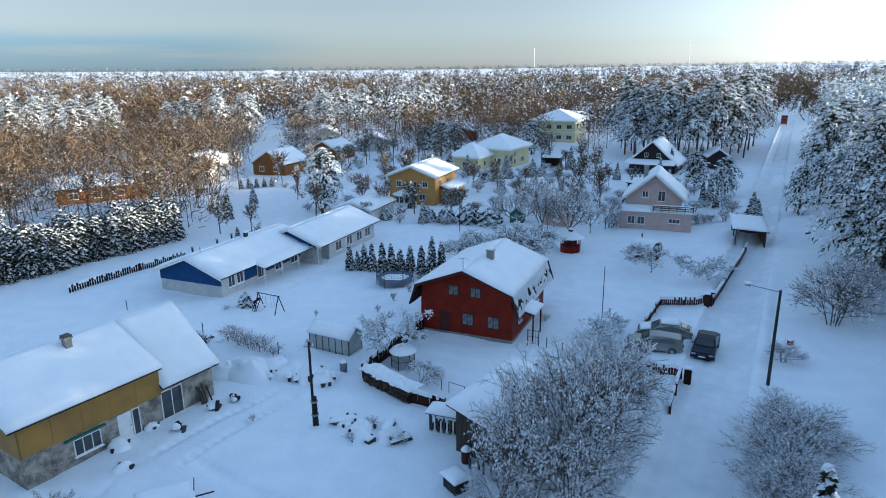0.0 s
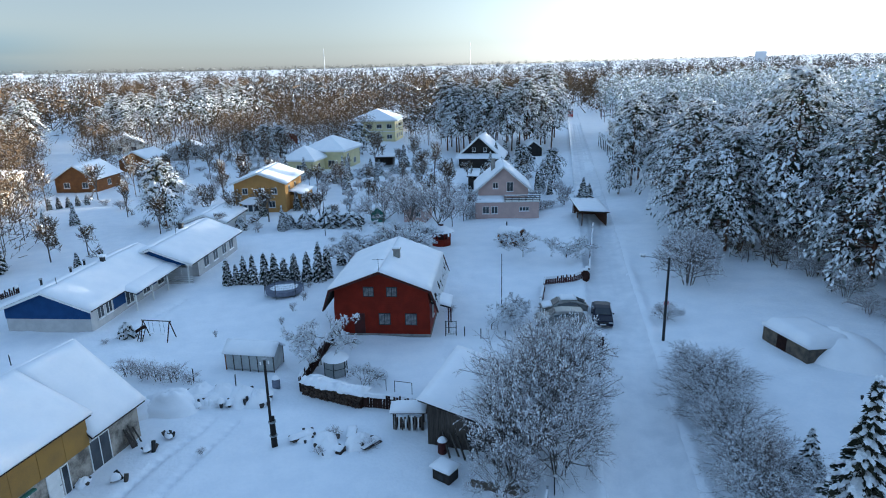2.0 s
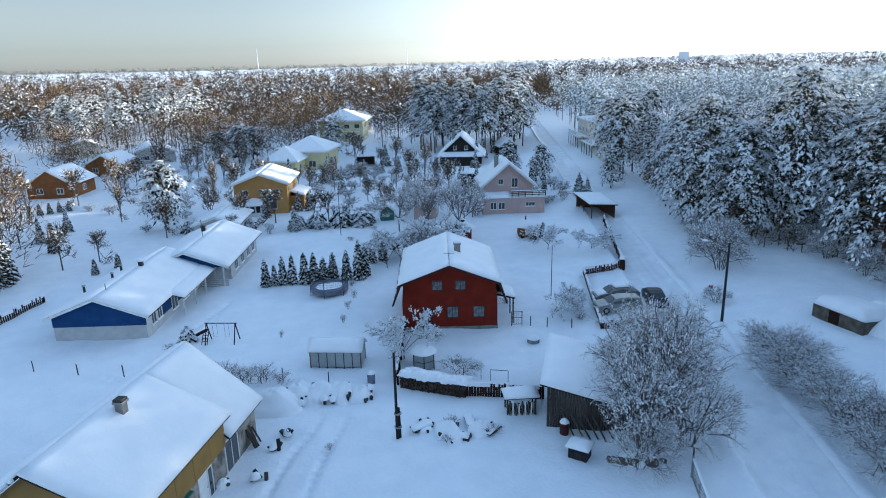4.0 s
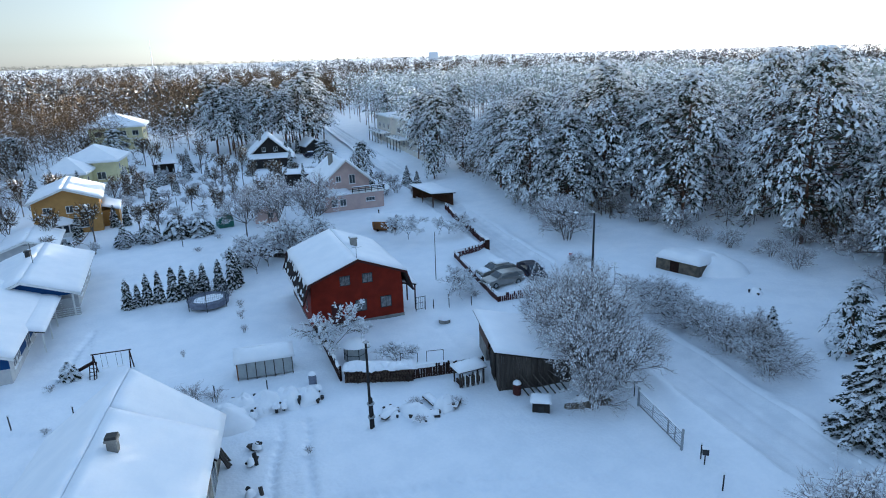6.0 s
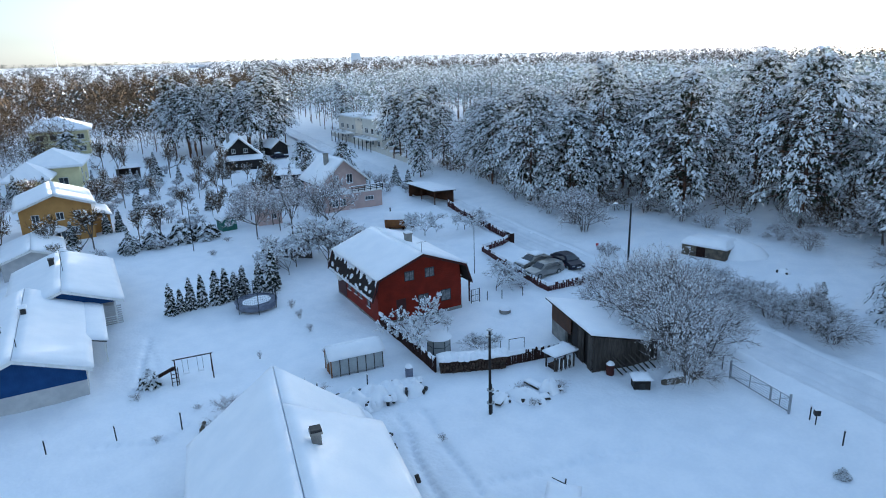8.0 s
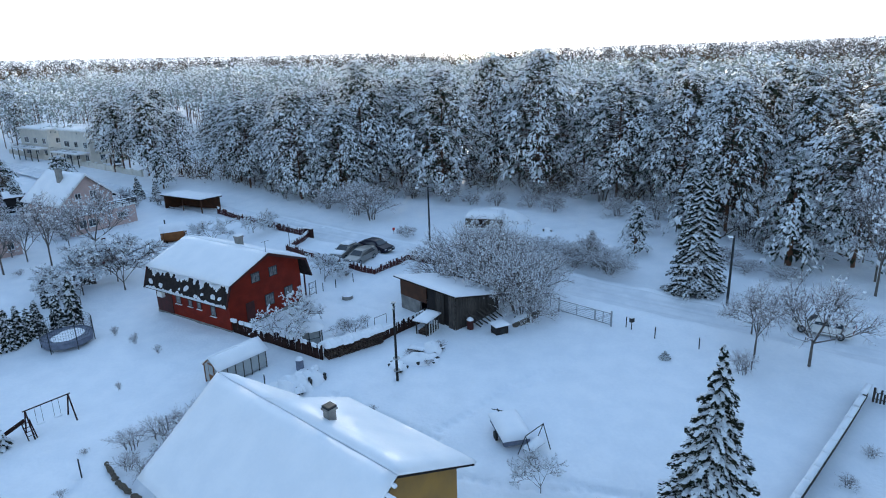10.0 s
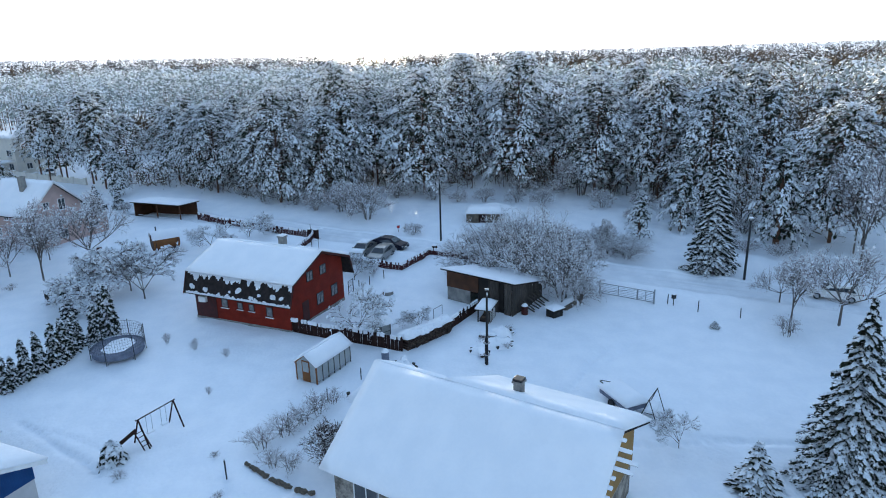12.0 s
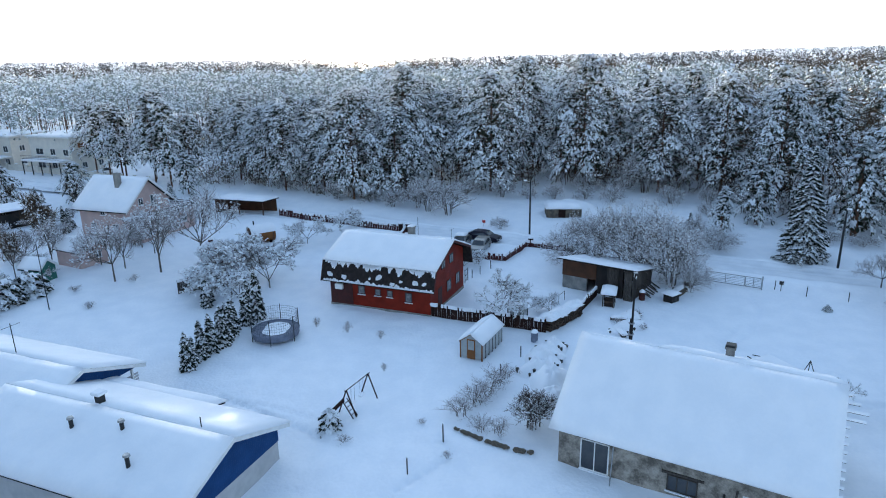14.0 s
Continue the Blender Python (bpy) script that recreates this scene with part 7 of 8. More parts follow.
def heaps():
    """Snowed-over junk and brush in the yard."""
    rr = random.Random(17)
    for x, y, rx, ry, h in ((-5.6, 38.3, 1.5, 0.9, 0.7), (-3.6, 37.6, 1.2, 0.8, 0.8), (-6.8, 39.8, 0.9, 0.6, 0.35), (-15.8, 47.4, 2.6, 1.7, 1.2), (-13.8, 48.0, 1.7, 1.4, 1.2), (-12.2, 47.4, 1.5, 1.2, 1.05), (-10.8, 46.8, 1.4, 1.1, 1.0), (-9.6, 46.0, 1.2, 1.0, 0.85), (-17.8, 47.6, 1.8, 1.4, 0.95), (3.4, 30.3, 1.5, 0.8, 0.5), (29.8, 28.3, 0.8, 0.6, 0.5), (-21.4, 36.9, 0.9, 0.7, 0.6), (-19.9, 34.4, 0.7, 0.5, 0.4), (-20.3, 39.2, 0.6, 0.5, 0.35), (-27.8, 86.5, 1.2, 0.8, 0.6)):
        ob = on_ground("snow_heap", x, y, rr.uniform(0, 180), "soft heap of snow over garden rubbish", "snow heap", "snow heaps")
        put("snow", dome(rx, ry, h, x + y, 0.35, 22, 8), ob)
        for i in range(4):
            a = rr.uniform(0, 6.28)
            k = rr.uniform(0.75, 0.95)
            px, py = rx * k * math.cos(a), ry * k * math.sin(a)
            part("rubbish", rod(bmesh.new(), (px, py, -0.05), (px * 1.05, py * 1.05, h * rr.uniform(0.3, 0.6)), rr.uniform(0.05, 0.13), rr.uniform(0.08, 0.16), seg=6), DARK_METAL if i % 2 else OLD_WOOD, ob, "dark snow-capped pot or stump")
    ob = on_ground("snow_bank", -13.4, 47.3, -9, "long lumpy snow bank over garden pots and rubbish", "snow bank")
    put("snow", dome(5.6, 1.15, 0.8, 3.3, 0.5, 40, 8), ob)
    for i in range(22):
        u = -5.0 + 10.0 * i / 21 + rr.uniform(-0.2, 0.2)
        v = -1.05 * math.sqrt(max(0.1, 1 - (u / 5.6) ** 2)) + rr.uniform(-0.2, 0.25)
        h = rr.uniform(0.3, 0.6)
        p = part("pot", rod(bmesh.new(), (u, v, -0.1), (u, v, h), 0.1, rr.uniform(0.14, 0.24), seg=8), DARK_METAL if i % 3 else OLD_WOOD, ob, "dark pot")
        put("pot_snow", dome(0.3, 0.3, 0.26, i, 0.2, 10, 4), p, m=pose(u, v, h))
    for x, y in ((-16.6, 41.6), (-18.3, 38.7), (-15.8, 43.0)):
        ob = on_ground("junk_pile", x, y, rr.uniform(0, 180), "dark building rubbish dusted with snow by the door", "rubbish", "rubbish by the door")
        for i in range(5):
            u, v = rr.uniform(-0.5, 0.5), rr.uniform(-0.4, 0.4)
            part("rubbish", rod(bmesh.new(), (u, v, -0.1), (u + rr.uniform(-0.5, 0.5), v + rr.uniform(-0.3, 0.3), rr.uniform(0.25, 0.75)), rr.uniform(0.06, 0.18), seg=6), (DARK_METAL, OLD_WOOD, RUBBER)[i % 3], ob)
        put("snow", dome(0.35, 0.25, 0.3, x, 0.3, 12, 5), ob, m=pose(rr.uniform(-0.3, 0.3), 0, 0.3))
    for x, y, t in ((-3.0, 37.2, 30), (-5.4, 37.5, -40), (-7.2, 39.6, 10), (-3.9, 38.8, 75)):
        ob = on_ground("scrap_board", x, y, t, "weathered board half buried in snow", "board", "scrap boards")
        b = part("board", a_box(-0.8, -0.3, 0.1, 0.8, 0.3, 0.2), OLD_WOOD, ob)
        b.rotation_euler = (0.15, 0.12, 0)
        part("under_board", a_box(-0.6, -0.2, -0.3, 0.6, 0.2, 0.1), OLD_WOOD, ob)
        cap(ob, -0.8, -0.32, 0.24, 0.75, 0.3, 0.22, x)


heaps()
plant("junk_shrub", LOOSE, [(-3.2, 37.0, 0.4, 0.3), (-5.0, 39.2, 0.35, 0.3), (-6.2, 37.4, 0.3, 0.25), (-3.8, 66.8, 0.25, 0.4), (-5.3, 63.8, 0.25, 0.45), (-6.7, 60.7, 0.22, 0.35), (-2.8, 71.0, 0.3, 0.3), (14.0, 50.5, 0.4, 0.3), (9.8, 58.0, 0.4, 0.3), (-12.8, 60.0, 0.15, 0.3), (-24.5, 55.4, 0.2, 0.2), (-20.5, 57.0, 0.2, 0.15), (8, 95, 0.4, 0.3), (3, 91, 0.4, 0.3), (11, 90, 0.4, 0.3), (-15, 9, 0.35, 0.3), (-18, 11.5, 0.35, 0.3), (-12.5, 5.5, 0.3, 0.3), (-21.5, 13.2, 0.35, 0.3), (-13.5, 40.0, 0.2, 0.2)], "thin frosted sprig poking through snow", "shrub", "sprigs in the snow")


def stone_row(pts, label, size=0.28):
    ob = thing("stone_border", ORIGIN, label, "stone wall")
    rr = random.Random(len(pts))
    stones = []
    for k in range(4):
        bm = bmesh.new()
        bmesh.ops.create_icosphere(bm, subdivisions=2, radius=1)
        for v in bm.verts:
            v.co *= 1 + 0.28 * noise.noise(v.co * 1.7 + Vector((k * 5, 0, 0)))
        me = bpy.data.meshes.new("stone")
        bm.to_mesh(me), bm.free()
        me.materials.append(BROWN_STONE)
        stones.append(me)
    for (ax, ay), (bx, by) in zip(pts[:-1], pts[1:]):
        n = math.hypot(bx - ax, by - ay)
        for i in range(max(1, int(n / (size * 1.25)))):
            t = (i + rr.uniform(0, 0.6)) * size * 1.25 / n
            x, y = ax + (bx - ax) * t, ay + (by - ay) * t
            s = size * rr.uniform(0.7, 1.2)
            put("stone", stones[rr.randrange(4)], ob, m=Matrix.Translation((x, y, ground_z(x, y) + 0.12)) @ Matrix.Rotation(rr.uniform(0, 6), 4, "Z") @ Matrix.Diagonal((s, s * 0.8, s * 0.75, 1)))
    return ob


stone_row([(-21.4, 54.8), (-23.0, 52.9), (-24.0, 51.2), (-24.5, 49.8)], "low border of rough grey stones round the bed", 0.2)
stone_row([(2.0, 31.0), (3.4, 29.6), (4.9, 28.7)], "low rough stone wall under the shrubs", 0.35)


def bunker():
    ob = on_ground("cellar", 32.8, 36.6, -6, "old earth-covered stone cellar with a snow roof", "cellar")
    w, l, h = 3.8, 5.0, 1.2
    part("wall", prism([(-w / 2, -0.4), (w / 2, -0.4), (w / 2, h - 0.3), (-w / 2, h)], -l / 2, l / 2), BROWN_STONE, ob)
    part("door", a_box(-w / 2 - 0.04, -0.2, -0.2, -w / 2 + 0.02, 0.8, 1.1), FENCE_WOOD, ob, "dark brown plank door")
    snow_sheet("roof_snow", ob, [(-w / 2 - 0.12, -l / 2 - 0.12, h), (-w / 2 - 0.12, l / 2 + 0.12, h), (w / 2 + 0.2, l / 2 + 0.12, h - 0.3), (w / 2 + 0.2, -l / 2 - 0.12, h - 0.3)], 10, 10, 0.85, 9, 0.12, label="thick snow over the roof")
    o = put("earth_bank", dome(3.5, 4.3, 1.9, 6, 0.15, 24, 8), ob, "snow-covered earth bank")
    o.location = (1.9, -1.4, -0.1)
    return ob


bunker()


def car(x, y, turn, paint, label, snowy=0.0, estate=False, wheels=True):
    """Nose along local -y."""
    ob = on_ground("car", x, y, turn, label, "car")
    L, W = 4.5, 1.8
    back = 1.45 if estate else 1.15
    side = [(-2.25, 0.35), (-2.25, 0.62), (-2.1, 0.78), (-1.15, 0.95), (-0.45, 1.42), (0.2, 1.5), (1.1, 1.46), (1.75 if not estate else 2.05, back if not estate else 1.38), (2.22, 0.98), (2.25, 0.45), (2.1, 0.3), (-2.1, 0.26)]
    bm = bmesh.new()
    rows = []
    for f, inset in ((-1, 0.06), (-0.86, 0.0), (0.86, 0.0), (1, 0.06)):
        row = []
        for yy, zz in side:
            narrow = 0.78 if zz > 1.2 else 0.97 if zz > 0.85 else 1.0
            row.append(bm.verts.new((f * W / 2 * narrow, yy * (1 - inset * 0.15), zz - inset * (0.5 if zz > 1.2 else 0.1))))
        rows.append(row)
    k = len(side)
    for a, b in zip(rows[:-1], rows[1:]):
        for i in range(k):
            bm.faces.new((a[i], a[(i + 1) % k], b[(i + 1) % k], b[i]))
    bm.faces.new(rows[0][::-1]), bm.faces.new(rows[-1])
    bmesh.ops.recalc_face_normals(bm, faces=bm.faces)
    body = part("body", bm, paint, ob)
    for s in (-1, 1):
        bm = bmesh.new()
        e = 1.7 if estate else 1.35
        vs = [bm.verts.new((s * q, yy, zz)) for q, yy, zz in ((0.895, -0.85, 0.98), (0.72, -0.4, 1.33), (0.71, e - 0.35, 1.36), (0.89, e, 1.0))]
        ws = [bm.verts.new((v.co.x - s * 0.05, v.co.y, v.co.z)) for v in vs]
        bm.faces.new(vs), bm.faces.new(ws[::-1])
        for i in range(4):
            bm.faces.new((vs[i], ws[i], ws[(i + 1) % 4], vs[(i + 1) % 4]))
        bmesh.ops.recalc_face_normals(bm, faces=bm.faces)
        part("side_window", bm, GLASS, ob)
        part("mirror", a_box(s * 0.9, -0.85, 0.95, s * 1.05, -0.72, 1.08, bevel=0.02), paint, ob)
        part("headlight", a_box(s * 0.5, -2.27, 0.58, s * 0.85, -2.2, 0.72, bevel=0.02), METAL, ob)
        part("tail_light", a_box(s * 0.55, 2.2, 0.75, s * 0.86, 2.27, 0.95, bevel=0.02), TAIL, ob)
        for yy in (-1.4, 1.4):
            wl = part("wheel", rod(bmesh.new(), (s * 0.72, yy, 0.31), (s * 0.92, yy, 0.31), 0.32, seg=18), RUBBER, ob)
            part("rim", rod(bmesh.new(), (s * 0.9, yy, 0.31), (s * 0.935, yy, 0.31), 0.19, seg=12), METAL, wl)
    for n, pts in (("windscreen", ((-0.72, -1.08, 1.0), (0.72, -1.08, 1.0), (0.6, -0.5, 1.42), (-0.6, -0.5, 1.42))), ("rear_window", ((-0.68, 2.17 if estate else 2.02, 1.06), (0.68, 2.17 if estate else 2.02, 1.06), (0.58, 1.98 if estate else 1.3, 1.38), (-0.58, 1.98 if estate else 1.3, 1.38)))):
        bm = bmesh.new()
        vs = [bm.verts.new(Vector(p) + Vector((0, 0, 0.025)) + Vector((0, -0.03 if n == "windscreen" else 0.04, 0))) for p in pts]
        ws = [bm.verts.new(v.co - Vector((0, 0, 0.03))) for v in vs]
        bm.faces.new(vs), bm.faces.new(ws[::-1])
        for i in range(4):
            bm.faces.new((vs[i], ws[i], ws[(i + 1) % 4], vs[(i + 1) % 4]))
        bmesh.ops.recalc_face_normals(bm, faces=bm.faces)
        part(n, bm, GLASS, ob)
    part("number_plate", a_box(-0.26, -2.29, 0.42, 0.26, -2.26, 0.53), WHITE, ob)
    part("grille", a_box(-0.4, -2.275, 0.6, 0.4, -2.25, 0.72), DARK_METAL, ob)
    if snowy:
        cap(ob, -0.68, -0.35, 1.5, 0.68, 1.2 if not estate else 1.8, snowy, x, "roof_snow")
        snow_sheet("bonnet_snow", ob, [(-0.8, -2.1, 0.8), (0.8, -2.1, 0.8), (0.8, -1.15, 0.97), (-0.8, -1.15, 0.97)], 6, 5, snowy * 0.8, y)
    return ob


car(21.9, 49.2, -29, CAR_DARK, "dark blue saloon car parked at the fence")
car(17.9, 50.0, -109, CAR_SILVER, "silver-grey hatchback car parked beside the fence", estate=True)
car(19.5, 52.3, -108, CAR_SILVER, "parked car buried under thick snow", snowy=0.3)
car(1.6, 5.7, 150, WHITE, "white estate car parked behind bare trees", estate=True, snowy=0.08)
car(65.0, 155.0, 70, CAR_DARK, "dark car parked by the chalet with snow", snowy=0.15)
car(79, 125, -62, CAR_SILVER, "grey car parked before the cream house", snowy=0.15)


def barrel_sauna():
    ob = on_ground("barrel_sauna", 26.2, 79.2, 35, "brown barrel sauna with a snowy top", "sauna")
    bm = bmesh.new()
    rod(bm, (0, -1.6, 1.15), (0, 1.6, 1.15), 1.12, seg=20)
    part("body", bm, ORANGE_WOOD, ob)
    for y in (-1.66, 1.6):
        part("end_wall", rod(bmesh.new(), (0, y, 1.15), (0, y + 0.06, 1.15), 0.98, seg=20), BROWN_WOOD, ob)
        part("hoop", rod(bmesh.new(), (0, y * 0.8, 1.15), (0, y * 0.8 + 0.06, 1.15), 1.15, seg=20), DARK_METAL, ob)
    part("door", a_box(-0.35, -1.7, 0.3, 0.35, -1.66, 1.85), FENCE_WOOD, ob)
    for y in (-1.0, 1.0):
        part("cradle", a_box(-0.9, y - 0.1, -0.1, 0.9, y + 0.1, 0.35), FENCE_WOOD, ob)
    vs, fs = [], []
    for j in range(9):
        for i in range(9):
            t = math.pi * (0.12 + 0.76 * i / 8)
            y = -1.75 + 3.5 * j / 8
            r = 1.13 + 0.3 * math.sin(math.pi * i / 8) ** 0.6 * (0.6 if j in (0, 8) else 1)
            vs.append((r * math.cos(t), y, 1.15 + r * math.sin(t)))
    fs = [(j * 9 + i, j * 9 + i + 1, (j + 1) * 9 + i + 1, (j + 1) * 9 + i) for j in range(8) for i in range(8)]
    put("roof_snow", mesh_of("roof_snow", vs, fs, ROOF_SNOW, smooth=True), ob, "thick snow on the round roof")
    part("flue", rod(bmesh.new(), (0.2, 0.9, 2.1), (0.2, 0.9, 3.1), 0.09), DARK_METAL, ob)
    return ob


barrel_sauna()


def gazebo():
    ob = on_ground("gazebo", 17.2, 83.0, 0, "small dark red eight-sided gazebo with snowy roof", "gazebo")
    part("wall", rod(bmesh.new(), (0, 0, -0.1), (0, 0, 0.95), 1.35, seg=8), RED, ob)
    for i in range(8):
        a = math.pi * (i + 0.0) / 4
        part("post", rod(bmesh.new(), (1.3 * math.cos(a), 1.3 * math.sin(a), 0.9), (1.3 * math.cos(a), 1.3 * math.sin(a), 1.95), 0.06), RED, ob)
    # Solid dark core stands in for the shade between the gazebo's posts.
    part("inside", rod(bmesh.new(), (0, 0, 0.95), (0, 0, 1.9), 0.9, seg=8), DARK_RED, ob)
    part("roof", rod(bmesh.new(), (0, 0, 1.95), (0, 0, 2.6), 1.8, 0.35, seg=8), SHINGLE, ob)
    part("roof_snow", rod(bmesh.new(), (0, 0, 2.0), (0, 0, 2.8), 1.85, 0.4, seg=16), ROOF_SNOW, ob, smooth=False)
    part("turret", rod(bmesh.new(), (0, 0, 2.75), (0, 0, 3.1), 0.3, seg=8), DARK_RED, ob)
    part("turret_snow", rod(bmesh.new(), (0, 0, 3.1), (0, 0, 3.35), 0.42, 0.1, seg=10), ROOF_SNOW, ob)
    return ob


gazebo()


def flat_shelter(x, y, turn, w, l, h0, h1, mat, label, name="carport", dz=0.0, closed=(-1, 1)):
    ob = on_ground(name, x, y, turn, label, name, dz=dz)
    part("back_wall", a_box(-w / 2, l / 2 - 0.1, -0.3, w / 2, l / 2, h1), mat, ob)
    for s in closed:
        part("side_wall", a_box(s * w / 2 - 0.05, -l / 2 + 0.3, -0.3, s * w / 2 + 0.05, l / 2, min(h0, h1)), mat, ob)
    for u in (-w / 2 + 0.1, 0, w / 2 - 0.1):
        part("post", a_box(u - 0.07, -l / 2 + 0.1, -0.3, u + 0.07, -l / 2 + 0.24, h0), mat, ob)
    bm = prism([(-l / 2 - 0.3, h0), (l / 2 + 0.3, h1), (l / 2 + 0.3, h1 + 0.14), (-l / 2 - 0.3, h0 + 0.14)], -w / 2 - 0.3, w / 2 + 0.3)
    bm.transform(Matrix.Rotation(radians(90), 4, "Z") @ Matrix.Diagonal((1, -1, 1, 1)))
    bmesh.ops.recalc_face_normals(bm, faces=bm.faces)
    part("roof", bm, SHINGLE, ob)
    snow_sheet("roof_snow", ob, [(-w / 2 - 0.35, -l / 2 - 0.35, h0 + 0.15), (w / 2 + 0.35, -l / 2 - 0.35, h0 + 0.15), (w / 2 + 0.35, l / 2 + 0.35, h1 + 0.15), (-w / 2 - 0.35, l / 2 + 0.35, h1 + 0.15)], 10, 8, 0.28, x, label="thick snow on the roof")
    return ob


flat_shelter(42.2, 85.6, -111, 9.0, 3.8, 2.35, 2.15, BROWN_WOOD, "dark brown open carport with snowy roof", closed=(-1,))
flat_shelter(40.5, 121.5, 60, 6.0, 8.0, 2.3, 2.6, BLACK_WOOD, "low dark open shelter with snowy roof")
flat_shelter(28.0, 162.0, -20, 4.5, 4.0, 2.4, 2.6, OLD_WOOD, "small flat-roofed garden shed under snow", "shed")
house("garden_shed", 18.6, 99.5, -30, 3.6, 4.6, 2.1, 3.1, PINK, "salmon garden shed with snowy roof", over=0.3, end=0.3, wins=[("s", 0.6, 0.9, 0.8, 0.8)])
house("garden_shed", 12.2, 101.2, -15, 2.2, 2.6, 1.7, 2.6, GREEN_PAINT, "small green garden shed with snowy roof", over=0.2, end=0.2, wins=[("s", 0, 0.8, 0.5, 0.6)])
house("garden_shed", 70.0, 163.0, -10, 5.0, 5.0, 2.4, 4.2, BLACK_WOOD, "dark garden shed beside the chalet", over=0.5, end=0.5)
house("garden_house", -13.0, 105.0, -20, 6.5, 9.0, 2.3, 3.4, GREY_WALL, "low garage with a smooth snowy roof", over=0.3, end=0.3)
house("garden_house", -31.3, 184.5, -25, 8.5, 9.5, 3.0, 5.2, ORANGE_WOOD, "brown wooden house with snowy gable roof", wins=[("s", -2, 1, 1.3, 1.2), ("s", 2, 1, 1.3, 1.2), ("e", 0, 1, 1.3, 1.2)])
house("house", -27.6, 8.2, 25.4, 9.0, 11.0, 3.7, 5.6, CREAM, "neighbouring house with a broad snowy roof", over=0.6, end=0.6, wins=[("n", -2, 1, 1.3, 1.2), ("n", 2, 1, 1.3, 1.2), ("e", 0, 1, 1.3, 1.2)])

# additions to the village houses


def pink_terrace():
    ob = thing("terrace", at_ground(34.4, 101.2, -21), "pink ground-floor annexe with a dark-railed roof terrace", "terrace")
    part("wall", a_box(-4.7, -7.7, -0.5, 5.6, -4.53, 2.7), PINK, ob)
    for u in (-3.0, -1.6):
        window(ob, pose(u, -7.7, 0.8), 1.1, 1.2)
    window(ob, pose(3.2, -7.7, 1.2), 1.6, 0.7, bars=2)
    snow_sheet("annexe_snow", ob, [(-5.0, -8.0, 2.7), (0.0, -8.0, 2.7), (0.0, -4.55, 3.1), (-5.0, -4.55, 3.1)], 8, 6, 0.3, 1)
    part("deck", a_box(0.0, -7.9, 2.7, 5.8, -4.53, 2.82), WHITE, ob)
    for z in (3.1, 3.4, 3.7):
        part("rail", a_box(0.0, -7.9, z, 5.8, -7.84, z + 0.1), BLACK_WOOD, ob)
        part("rail", a_box(5.74, -7.84, z, 5.8, -4.55, z + 0.1), BLACK_WOOD, ob)
    for i in range(6):
        part("baluster", a_box(0.05 + 1.12 * i, -7.88, 2.82, 0.15 + 1.12 * i, -7.83, 3.8), BLACK_WOOD, ob)
    part("rail_snow", a_box(0.0, -7.96, 3.8, 5.8, -7.76, 3.92, bevel=0.03), ROOF_SNOW, ob)


pink_terrace()


def chalet_porch():
    ob = thing("porch", at_ground(52.0, 154.5, -29), "black-stained porch of the chalet with a snowy roof", "porch")
    part("wall", a_box(-4.6, -8.0, -0.3, 4.6, -5.3, 2.3), BLACK_WOOD, ob)
    snow_sheet("porch_snow", ob, [(-5.6, -8.9, 2.35), (5.6, -8.9, 2.35), (5.6, -5.2, 3.1), (-5.6, -5.2, 3.1)], 12, 6, 0.35, 1, label="thick snow on the porch roof")


chalet_porch()


def bay():
    ob = thing("bay_window", at_ground(-3.6, 121.0, -20), "white glazed bay of the ochre house with snowy roof", "bay")
    m = Matrix.Translation((-1.2, -5.75, 0))
    bm = bmesh.new()
    bmesh.ops.create_cone(bm, cap_ends=True, segments=16, radius1=2.1, radius2=2.1, depth=2.2, matrix=m @ Matrix.Translation((0, 0, 0.9)))
    part("wall", bm, WHITE, ob)
    for i in range(7):
        a = math.pi + math.pi * (i + 0.5) / 7
        p = part("pane", a_box(-0.34, -0.03, 0.7, 0.34, 0.03, 1.8), GLASS, ob)
        p.matrix_basis = Matrix.Translation((-1.2 + 2.1 * math.cos(a), -5.75 + 2.1 * math.sin(a), 0)) @ Matrix.Rotation(a + math.pi / 2, 4, "Z")
    bm = bmesh.new()
    bmesh.ops.create_cone(bm, cap_ends=True, segments=20, radius1=2.5, radius2=0.5, depth=0.9, matrix=m @ Matrix.Translation((0, 0, 2.45)))
    part("roof_snow", bm, ROOF_SNOW, ob)
    snow_sheet("side_roof", ob, [(4.5, -3.5, 3.4), (4.5, 4.5, 3.4), (7.2, 4.5, 2.6), (7.2, -3.5, 2.6)], 8, 6, 0.35, 1, label="low snowy side roof")
    part("side_wall", a_box(4.52, -3.2, -0.3, 6.9, 4.2, 2.6), YELLOW, ob)


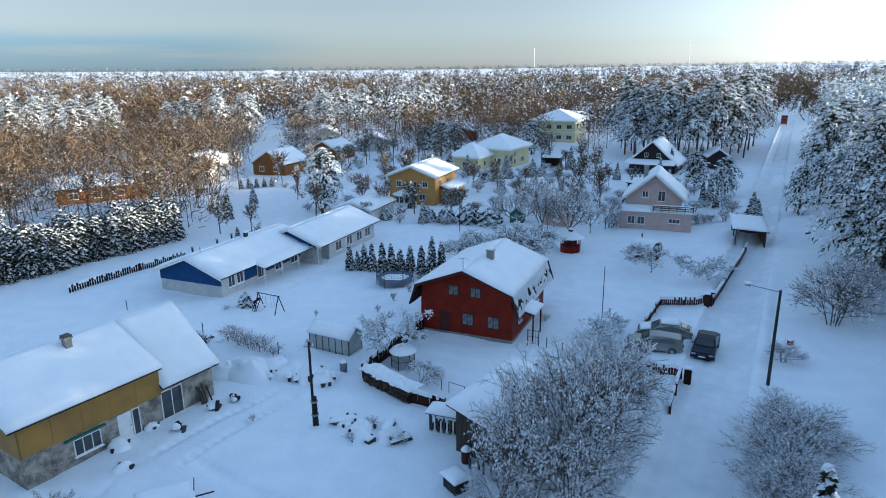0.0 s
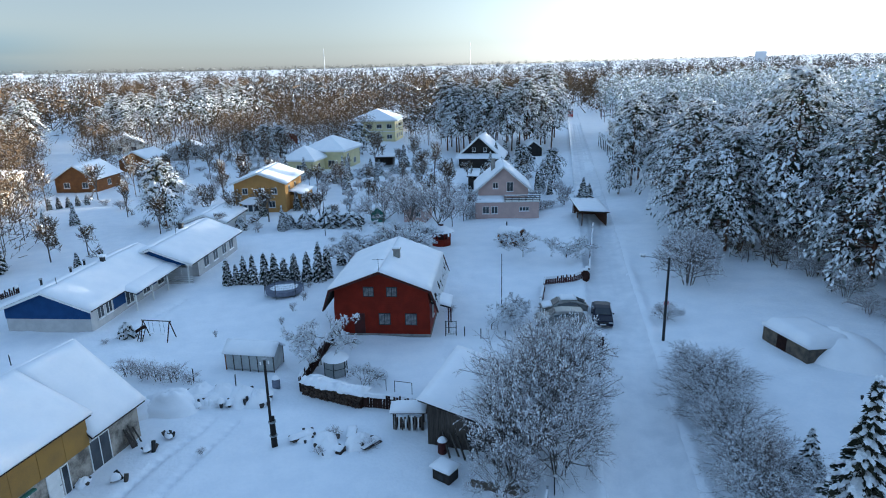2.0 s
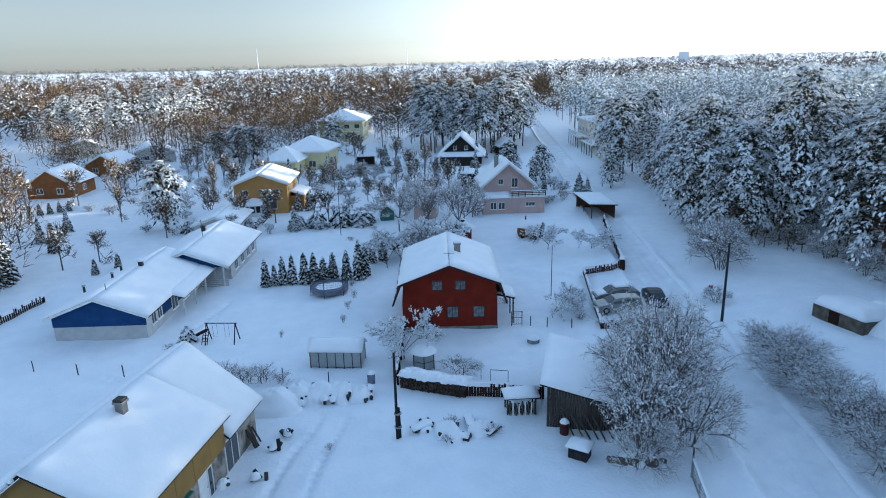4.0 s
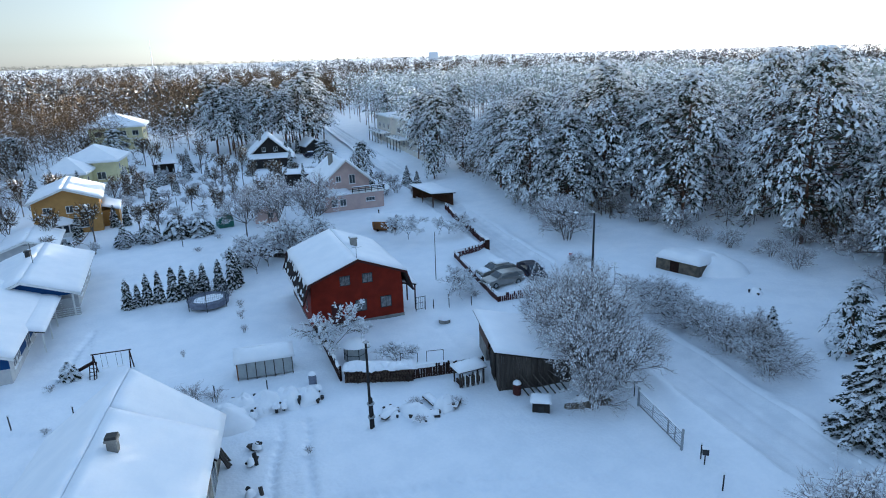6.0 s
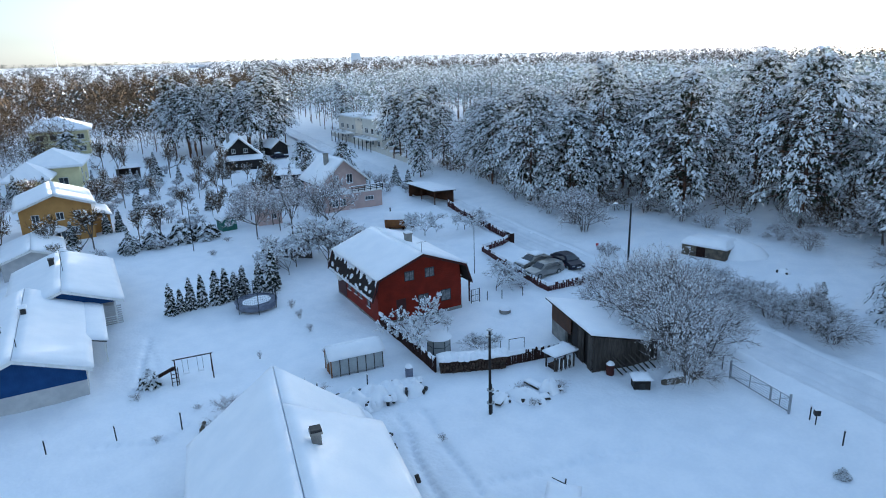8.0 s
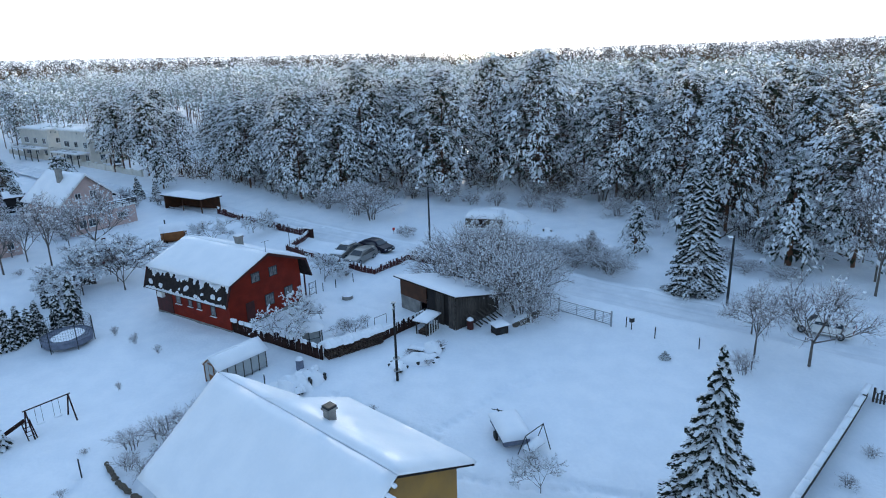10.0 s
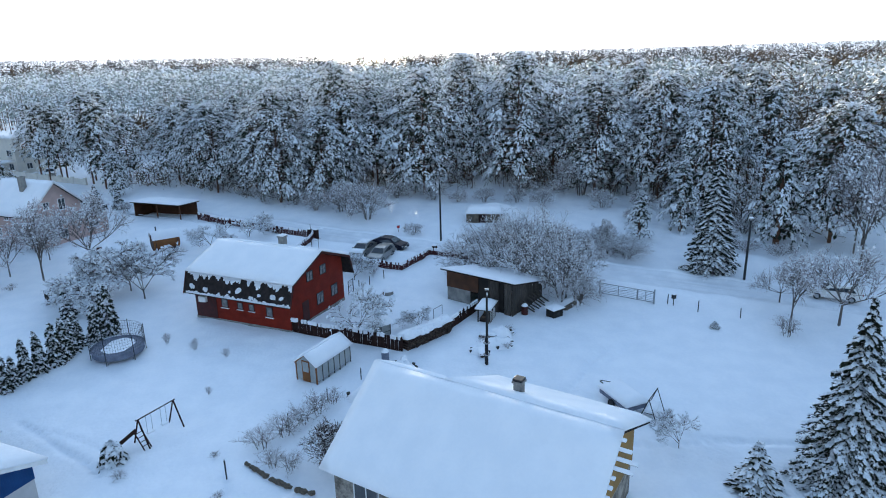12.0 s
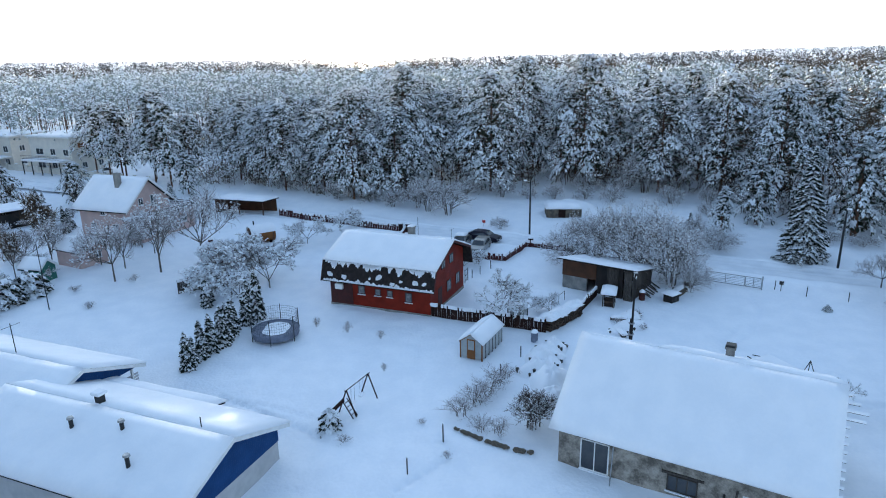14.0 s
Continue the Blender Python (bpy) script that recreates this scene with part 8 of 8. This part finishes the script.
bay()
truck = on_ground("truck", 145.4, 274.7, -28, "red box truck far down the road", "truck")
part("box", a_box(-1.2, -1.0, 0.9, 1.2, 5.0, 3.6, bevel=0.05), DARK_METAL, truck)
part("cab", a_box(-1.15, -2.9, 0.5, 1.15, -1.05, 2.9, bevel=0.1), RED_PLASTIC, truck)
part("windscreen", a_box(-1.0, -2.93, 1.7, 1.0, -2.9, 2.6), GLASS, truck)
for s in (-1, 1):
    for y in (-2.0, 3.2):
        part("wheel", rod(bmesh.new(), (s * 0.85, y, 0.45), (s * 1.15, y, 0.45), 0.48, seg=14), RUBBER, truck)
wall = thing("garden_wall", ORIGIN, "pale block wall with posts along the road", "wall")
for i in range(18):
    x, y = on_road(84 + 4 * i, 9.0)
    u, v = on_road(88 + 4 * i, 9.0)
    m = Matrix.Translation((x, y, ground_z(x, y))) @ Matrix.Rotation(math.atan2(v - y, u - x), 4, "Z")
    o = part("wall_panel", a_box(0.35, -0.08, -0.3, 3.65, 0.08, 1.1), CREAM, wall)
    o.matrix_basis = m
    o = part("pillar", a_box(-0.3, -0.2, -0.3, 0.3, 0.2, 1.4), CREAM, wall)
    o.matrix_basis = m
    c = snow_sheet("wall_snow", o, [(-0.35, -0.25, 1.4), (0.35, -0.25, 1.4), (0.35, 0.25, 1.4), (-0.35, 0.25, 1.4)], 3, 3, 0.15, i)
# things on the skyline
for azd, dist, w, h, label in ((43.8, 2100, 30, 66, "pale tower block on the horizon"), (-14.5, 2300, 26, 50, "distant pale hall on the horizon"), (31, 2000, 60, 44, "long low building on the horizon")):
    x, y = dist * math.sin(radians(azd)), dist * math.cos(radians(azd))
    b = thing("tower_block", pose(x, y, ground_z(x, y), 0, 0, -azd), label, "building")
    part("block", a_box(-w / 2, -9, 0, w / 2, 9, h - 36), HAZY, b)
for azd, h in ((20.5, 70), (8.0, 60)):
    x, y = 1500 * math.sin(radians(azd)), 1500 * math.cos(radians(azd))
    b = thing("radio_mast", pose(x, y, ground_z(x, y)), "thin lattice radio mast on the horizon", "mast")
    part("mast", rod(bmesh.new(), (0, 0, 0), (0, 0, h), 1.0, 0.4), HAZY, b)
